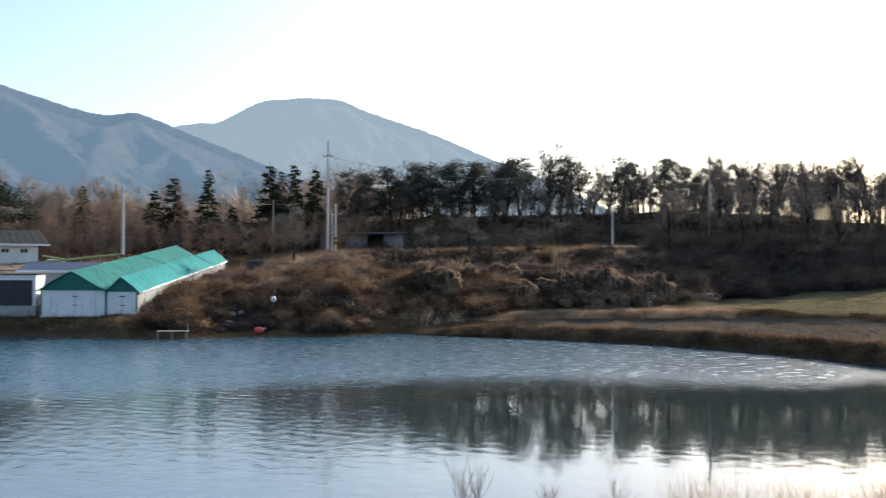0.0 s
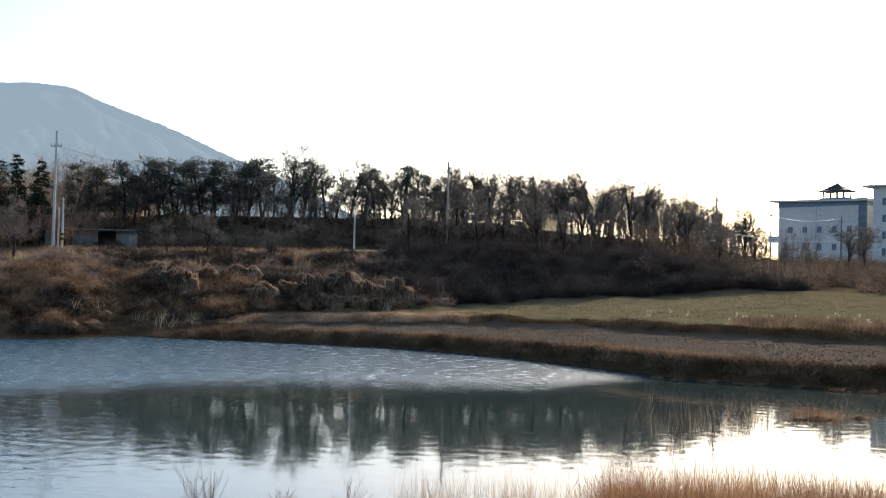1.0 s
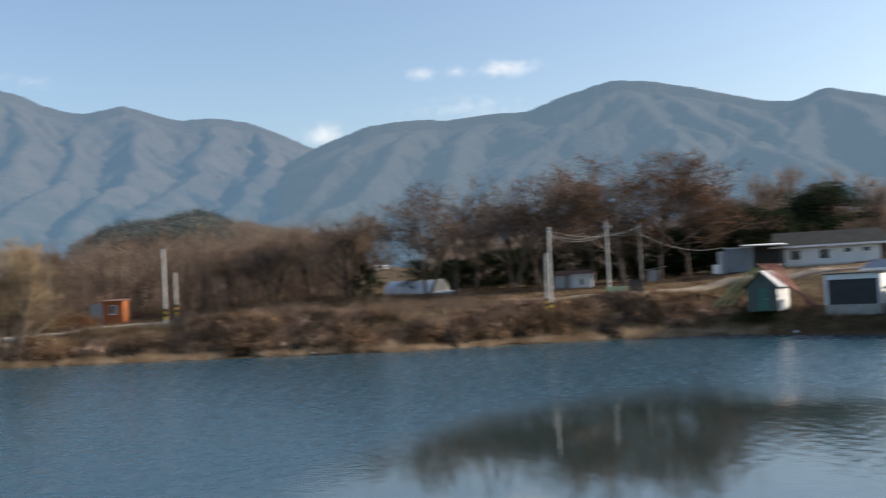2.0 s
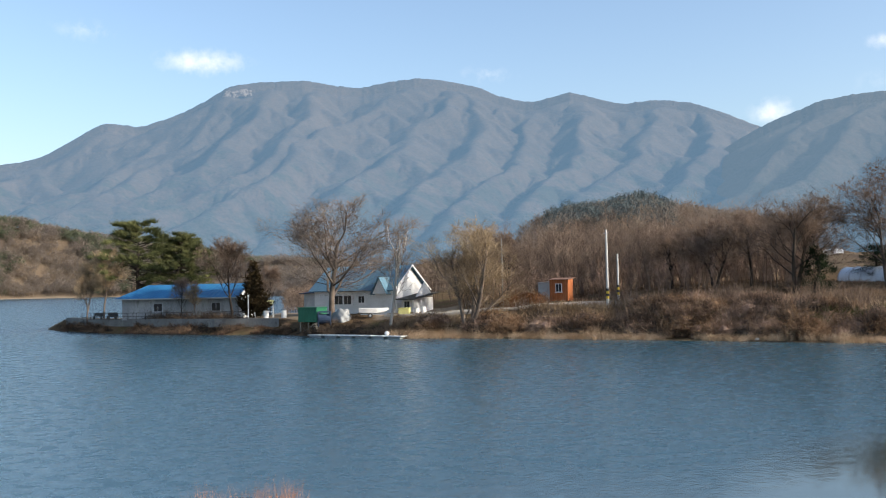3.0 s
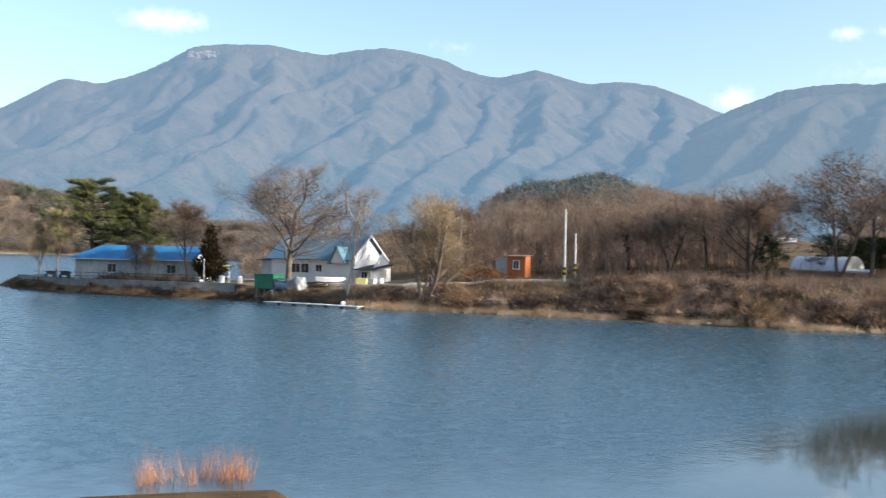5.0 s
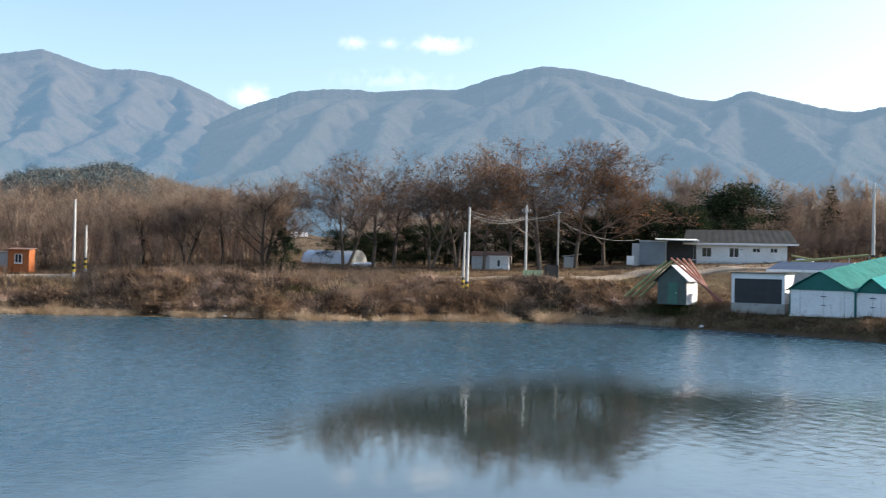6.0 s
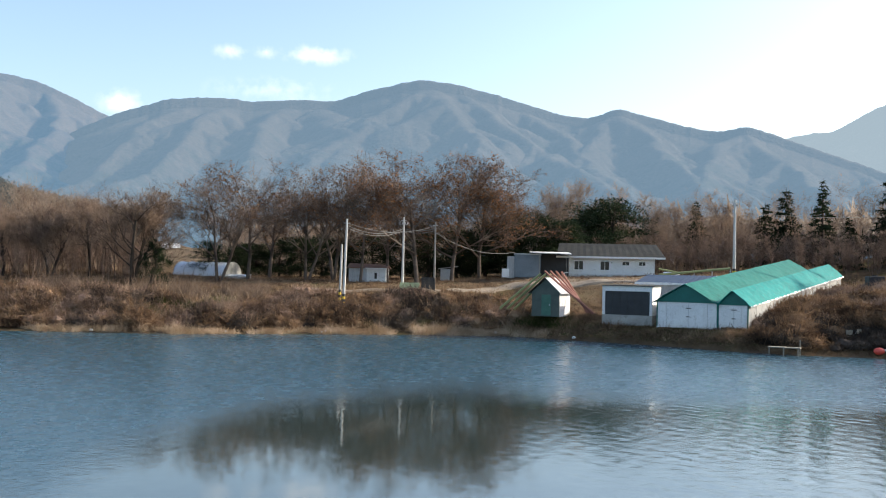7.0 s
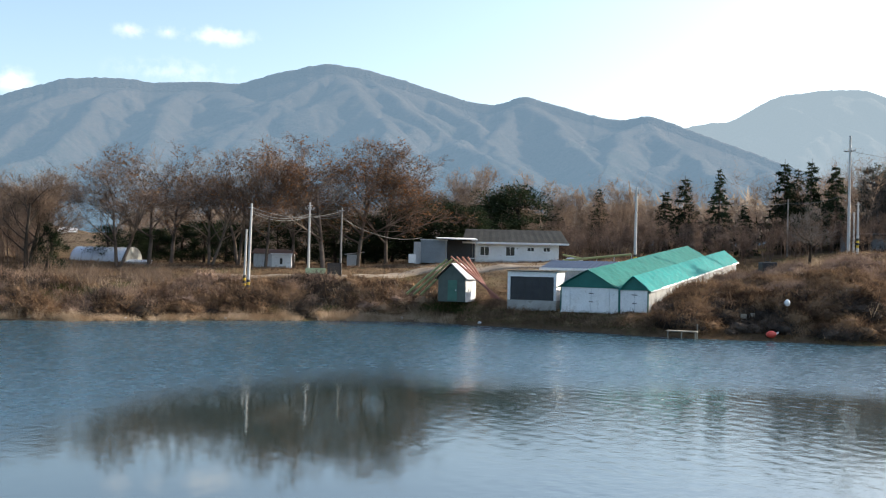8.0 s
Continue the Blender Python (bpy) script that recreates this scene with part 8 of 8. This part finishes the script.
tufts("shed_lawn", "short green-brown grass before the sheds", 246, 1900, span(2, 18, 1.0, 9.5), (0.10, 0.35), GRASS_DRY, 12, 0.45, 0.05, 0.5)
tufts("shed_lawn_green", "low green weeds before the sheds", 247, 900, span(2, 18, 1.0, 9.5), (0.08, 0.28), HERB, 12, 0.45, 0.06, 0.5)
tufts("low_shore_grass", "short brown grass at the low shore", 315, 2600, span(4, 40, 0.3, 7), (0.1, 0.4), FIELD_GRASS, 12, 0.4, 0.05, 0.5)
scrub("bank_brush_pale", "brown leafless bushes on the bank", 313, 260, below_lane(span(-38, 6, 2.5, 9.0, 0.52, 7.0)), (0.7, 2.2), RUST, 40, core=0.40)
tufts("tall_brush", "tall brown weed stems on the bank", 323, 520, span(-27, -10, 4, 12, 0.50, 3.0), (1.2, 2.8), WOOD_DARK, 14, 0.5, 0.04, 0.28, "brush")
tufts("bank_weeds", "green winter weeds low on the bank", 304, 1300, span(-30, 8, 2.5, 8.5, 0.62, 11.0), (0.4, 1.0), HERB, 22, 0.45, 0.09, 0.5, "weeds")
tufts("terrace_grass", "withered grass on the terraces", 305, 2200, off_field(clear_of_mounds(span(15, 50, 3, 42))), (0.3, 0.9), RUST, 12, 0.5, 0.06, 0.4)
tufts("terrace_tan_grass", "tan withered grass on the upper terraces", 365, 2000, off_field(clear_of_mounds(span(17, 46, 14, 42))), (0.3, 0.9), GRASS_DRY, 12, 0.5, 0.06, 0.4)
tufts("terrace_plumes", "tall pale grass on the terrace steps", 355, 200, off_field(clear_of_mounds(span(24, 50, 3, 34, 0.62, 41.0))), (0.8, 1.7), REED, 14, 0.4, 0.05, 0.3)
scrub("terrace_brush", "brown brush on the terrace bank", 306, 1000, off_field(span(17.8, 47, 2, 17, 0.42, 51.0)), (0.8, 2.1), RUST_BRUSH, 44, core=0.40)
scrub("shed_brush", "dark bramble bushes on the slope beside the tarpaulin shed", 336, 260, span(17.6, 29, 1.5, 9, 0.4, 61.0), (0.7, 1.8), BRUSH_DARK, 40, core=0.40)
scrub("terrace_brush_dark", "dark brush on the stepped slope", 326, 900, off_field(span(30, 53, 5, 36, 0.45, 13.0)), (0.7, 1.8), BRUSH_DARK, 60, core=0.25)
scrub("terrace_brush_red", "reddish brush on the terraces", 316, 800, off_field(clear_of_mounds(span(17, 50, 6, 34, 0.5, 5.0))), (0.8, 1.8), TWIG_RED, 40, core=0.40)
tufts("field_edge_grass", "brown grass on the lip of the ploughed field", 307, 4600, span(33, 80, 0.1, 1.5), (0.08, 0.32), FIELD_GRASS, 12, 0.3, 0.05, 0.4)
tufts("field_edge_weeds", "red-brown weeds along the lip of the ploughed field", 309, 2600, span(33, 80, 0.5, 2.2, 0.40, 12.0, 0.3), (0.15, 0.55), RUST, 12, 0.35, 0.05, 0.4)
def rim(a0, a1, low, high):
    """Places on the step between the ploughed field and the ground above it."""
    def pick(rng):
        az = rng.uniform(a0, a1)
        return az, shore(az) + float(np.interp(az, (37, 40, 47, 53, 60, 68, 80), (5.5, 7.4, 7.9, 9.7, 11.6, 12.7, 12.7))) + rng.uniform(low, high)
    return pick


tufts("field_rim_grass", "dark withered grass on the step between field and meadow", 317, 2200, rim(50.5, 80, 0.0, 1.3), (0.10, 0.30), FIELD_GRASS, 12, 0.35, 0.05, 0.4)
tufts("field_rim_straw", "pale dry grass on the step above the ploughed field", 318, 2200, rim(35.5, 50.8, -0.2, 1.5), (0.12, 0.42), VINE, 12, 0.35, 0.05, 0.4)
tufts("rim_path_grass", "short pale grass on the level above the field", 319, 1300, rim(36.5, 52, 1.5, 6.0), (0.06, 0.22), GRASS_DRY, 12, 0.4, 0.05, 0.5)
tufts("meadow_grass", "short green-brown meadow grass", 327, 5200, span(50, 80, 11, 44), (0.04, 0.10), MEADOW, 10, 0.6, 0.05, 0.6)
def plumes():
    """Fluffy white seed heads over the weeds at the meadow's rim."""
    rng = np.random.default_rng(337)
    s = Soup()
    where = span(59, 80, 13, 20, 0.5, 9.0)
    for q in range(46):
        az, d = where(rng)
        b = np.array(on_ground(az, d, 0.0))
        tip = b + np.array([rng.normal(0, 0.1), rng.normal(0, 0.1), rng.uniform(0.3, 0.7)])
        s.blades(b[None], tip[None], 0.02, rng)
        c = tip + rng.normal(0, 0.05, (14, 3))
        s.blades(c, c + rng.normal(0, 0.05, (14, 3)), 0.05, rng)
    tagged(new("meadow_plumes", s.mesh("meadow_plumes", PLUME)), "white seed plumes at the meadow's near rim", "grass", kind="stuff")


plumes()
tufts("meadow_brush", "brown weeds at the meadow's near rim", 347, 420, span(66, 80, 13.5, 20), (0.3, 0.8), RUST, 14, 0.4, 0.05, 0.35)
tufts("yard_grass", "short withered grass behind the lane", 308, 4200, span(-34, 16, 12, 42), (0.12, 0.5), RUST, 10, 0.5, 0.07, 0.5)


def near(a0, a1, d0, d1, clump=0.0, offset=0.0):
    def pick(rng):
        while True:
            az, d = rng.uniform(a0, a1), rng.uniform(d0, d1)
            p = pol(az, d)
            if not clump or noise.fractal((p.x * 0.35 + offset, p.y * 0.35, offset), 1.0, 2.0, 3) > clump - 0.5:
                return az, d
    return pick


tufts("near_reeds", "dense brown reeds on the near bank", 331, 1900, near(59, 86, 17.5, 27, 0.36, 3.0), (0.6, 1.8), REED_BROWN, 24, 0.3, 0.013, 0.2, "reeds")
tufts("near_reeds_pale", "pale thin reed stalks at the near waterline", 332, 330, near(47, 74, 23, 29.5), (0.8, 1.6), REED, 12, 0.3, 0.012, 0.14, "reeds")
tufts("near_stalks", "tall thin reed stalks with plumes at the near waterline", 335, 420, near(63, 80, 21, 28.5), (1.4, 2.6), REED, 8, 0.35, 0.016, 0.10, "reeds")
tufts("near_reeds_west", "few pale reed tufts on the near bank", 333, 26, near(-52, -45.5, 26.3, 27.2), (1.0, 1.4), REED_RUST, 26, 0.12, 0.014, 0.16, "reeds")
tufts("marsh_reeds", "sparse reeds standing in shallow water", 334, 120, lambda rng: (lambda c: (c[0] + rng.normal(0, c[2]), c[1] + rng.normal(0, 1.2)))(((65.6, 43.5, 0.5), (67.4, 45, 0.5), (62.5, 43, 1.2), (68.8, 46, 2.5), (70.0, 49, 3.0))[rng.integers(0, 5)]), (2.0, 2.75), RUST, 10, 0.35, 0.035, 0.06, "reeds")


def twig_shrub(az, dist, tall, seed):
    """A leafless waterside shrub of long thin rods."""
    rng = np.random.default_rng(seed)
    root = new("waterside_shrub")
    base = on_ground(az, dist, 0.05)
    root.matrix_world = Matrix.Translation(base)
    rods, fine = Soup(), Soup()
    for q in range(16):
        d = unit(np.array([rng.normal(0, 0.32), rng.normal(0, 0.32), 1.0]))
        ln = tall * rng.uniform(0.6, 1.1)
        p = [np.zeros(3) + rng.normal(0, 0.08, 3) * np.array([1, 1, 0]), d * ln * 0.5, d * ln + np.array([rng.normal(0, 0.1), rng.normal(0, 0.1), 0])]
        rods.tube(p, (0.006, 0.0045, 0.002), 4)
        n = 9
        f = rng.uniform(0.3, 0.95, (n, 1))
        at = p[1] * f * 2 * (f < 0.5) + (p[1] + (p[2] - p[1]) * (f - 0.5) * 2) * (f >= 0.5)
        fine.blades(at, at + d * 0.25 + rng.normal(0, 0.10, (n, 3)), 0.005, rng)
    rods.part("rods", TWIG, root)
    fine.part("spray", TWIG, root)
    tagged(root, "leafless waterside shrub of long thin rods", "shrub", "waterside shrubs")


twig_shrub(35.6, 22.5, 1.35, 1)
twig_shrub(36.4, 23.0, 1.1, 2)
twig_shrub(44.3, 23.0, 0.9, 3)
twig_shrub(40.5, 23.5, 0.6, 4)


def marsh_island(az, dist, wide, seed):
    bm = bmesh.new()
    bmesh.ops.create_icosphere(bm, subdivisions=3, radius=1.0)
    for v in bm.verts:
        v.co = Vector((v.co.x * wide, v.co.y * wide * 0.6, v.co.z * 0.10)) * (1 + 0.7 * noise.noise(v.co * 2 + Vector((seed, 0, 0))))
    root = new("grass_tussock")
    root.matrix_world = Matrix.Translation(pol(az, dist, 0.02))
    part("mud", bm, BRUSH, root, smooth=True)
    rng = np.random.default_rng(seed)
    n = int(200 * wide * wide + 30)
    p = np.concatenate([rng.normal(0, 0.5 * wide, (n, 2)), np.full((n, 1), 0.02)], 1)
    s = Soup()
    s.blades(p, p + np.stack([rng.normal(0, 0.25, n), rng.normal(0, 0.25, n), rng.uniform(0.1, 0.5, n) * min(1, wide)], 1), 0.03, rng)
    tagged(s.part("grass", REED_BROWN, root), kind="stuff")
    tagged(root, "brown grass tussock standing in the shallows", "tussock", "tussocks in the shallows")


for i, (az, d, w) in enumerate(((70.0, 48.5, 1.2), (72.2, 49.5, 0.4), (61.6, 63.6, 0.5), (62.6, 62.6, 0.3), (64.4, 62.9, 0.6), (66.1, 62.2, 0.3), (66.9, 62.6, 0.7), (69.0, 62.4, 0.35), (71.1, 61.6, 0.6), (72.6, 62.2, 0.8), (73.6, 61.2, 0.4))):
    marsh_island(az, d, w, 500 + i)


def vine_mound(az, dist, wide, high, seed):
    """A bush smothered in dead vines that hang down over it."""
    rng = np.random.default_rng(seed)
    root = new("vine_mound")
    root.matrix_world = Matrix.Translation(on_ground(az, dist, 0.2)) @ Matrix.Rotation(-radians(az), 4, "Z")
    bm = bmesh.new()
    bmesh.ops.create_icosphere(bm, subdivisions=4, radius=1.0)

    def bulge(u):
        return 1 + 0.5 * noise.fractal(Vector(u) * 2.1 + Vector((seed, 0, 0)), 1.0, 2.0, 3)

    for v in bm.verts:
        k = bulge(v.co)
        v.co = Vector((v.co.x * wide * k, v.co.y * wide * 0.8 * k, (max(v.co.z, -0.2) - 0.25 * v.co.x) * high * k))
    part("bush", bm, BRUSH, root, smooth=True)
    s = Soup()
    for q in range(int(150 * wide)):
        a = rng.random() * 2 * math.pi
        t0 = rng.uniform(0.0, 0.9)
        drop = rng.uniform(0.3, 0.9)
        pts = []
        for i in range(5):
            th = min(t0 + drop * i / 4, 1.62)
            u = (math.sin(th) * math.cos(a), math.sin(th) * math.sin(a), math.cos(th))
            k = bulge(u) * (1.03 + 0.03 * rng.random())
            pts.append(np.array((u[0] * wide * k, u[1] * wide * 0.8 * k, (u[2] - 0.25 * u[0]) * high * k)))
            a += rng.normal(0, 0.05)
        pts = np.array(pts)
        s.blades(pts[:-1], pts[1:] + (pts[1:] - pts[:-1]) * 0.2, 0.055, rng)
    tip = np.array([rng.normal(0, 0.6, 60) * wide, rng.normal(0, 0.5, 60) * wide, np.zeros(60)]).T
    tip[:, 2] = high * np.sqrt(np.clip(1 - (tip[:, 0] / wide) ** 2 - (tip[:, 1] / wide) ** 2, 0.02, 1))
    s.blades(tip * 0.9, tip * 1.05 + rng.normal(0, 0.3, (60, 3)), 0.03, rng)
    s.part("vines", VINE, root)
    tagged(root, "bush smothered in pale hanging dead vines", "vine mound", "vine mounds on the bank")


for i, (az, s, w, h) in enumerate(((33.4, 12.5, 1.5, 1.5), (34.5, 12.0, 2.2, 2.4), (35.6, 9.8, 1.2, 1.1), (36.4, 13.0, 1.3, 1.0), (37.9, 15.0, 1.4, 1.1), (39.3, 14.0, 2.1, 1.6), (40.6, 16.0, 1.3, 1.2), (41.6, 13.4, 1.2, 0.9), (42.2, 16.0, 1.9, 1.9),
                                   (43.0, 13.8, 1.5, 1.3), (43.7, 16.6, 2.2, 2.3), (44.6, 13.8, 1.3, 1.0), (45.2, 16.4, 1.6, 1.8), (45.9, 14.6, 1.4, 1.3), (46.8, 16.6, 1.5, 2.1), (38.2, 20.0, 2.0, 1.4), (36.3, 18.0, 1.9, 1.4), (31.6, 15.0, 1.5, 1.1))):
    vine_mound(az, shore(az) + s, w, h, 600 + i)


def clods():
    """Turned clods on the ploughed field."""
    rng = np.random.default_rng(77)
    s = Soup()
    shape = np.array([(1, 0, -0.4), (-0.6, 0.8, -0.4), (-0.6, -0.8, -0.4), (0.1, 0.1, 0.8)])
    tri = np.array([(0, 1, 3), (1, 2, 3), (2, 0, 3)])
    for q in range(9000):
        az = rng.uniform(38, 80)
        lip = float(np.interp(az, (37, 40, 47, 53, 60, 68, 80), (5.0, 7.3, 7.8, 9.6, 11.6, 12.6, 12.6)))
        d = shore(az) + rng.uniform(1.3, max(2.2, lip - 0.6))
        s.add(np.array(on_ground(az, d, -0.03)) + shape * rng.uniform(0.02, 0.07) * rng.uniform(0.7, 1.3, (4, 3)), tri)
    tagged(new("soil_clods", s.mesh("soil_clods", CLOD)), "dark turned clods on the ploughed field", "soil", kind="stuff")


CLOD = plant_material("dark_soil", (0.075, 0.057, 0.043), (0.180, 0.140, 0.105))
clods()
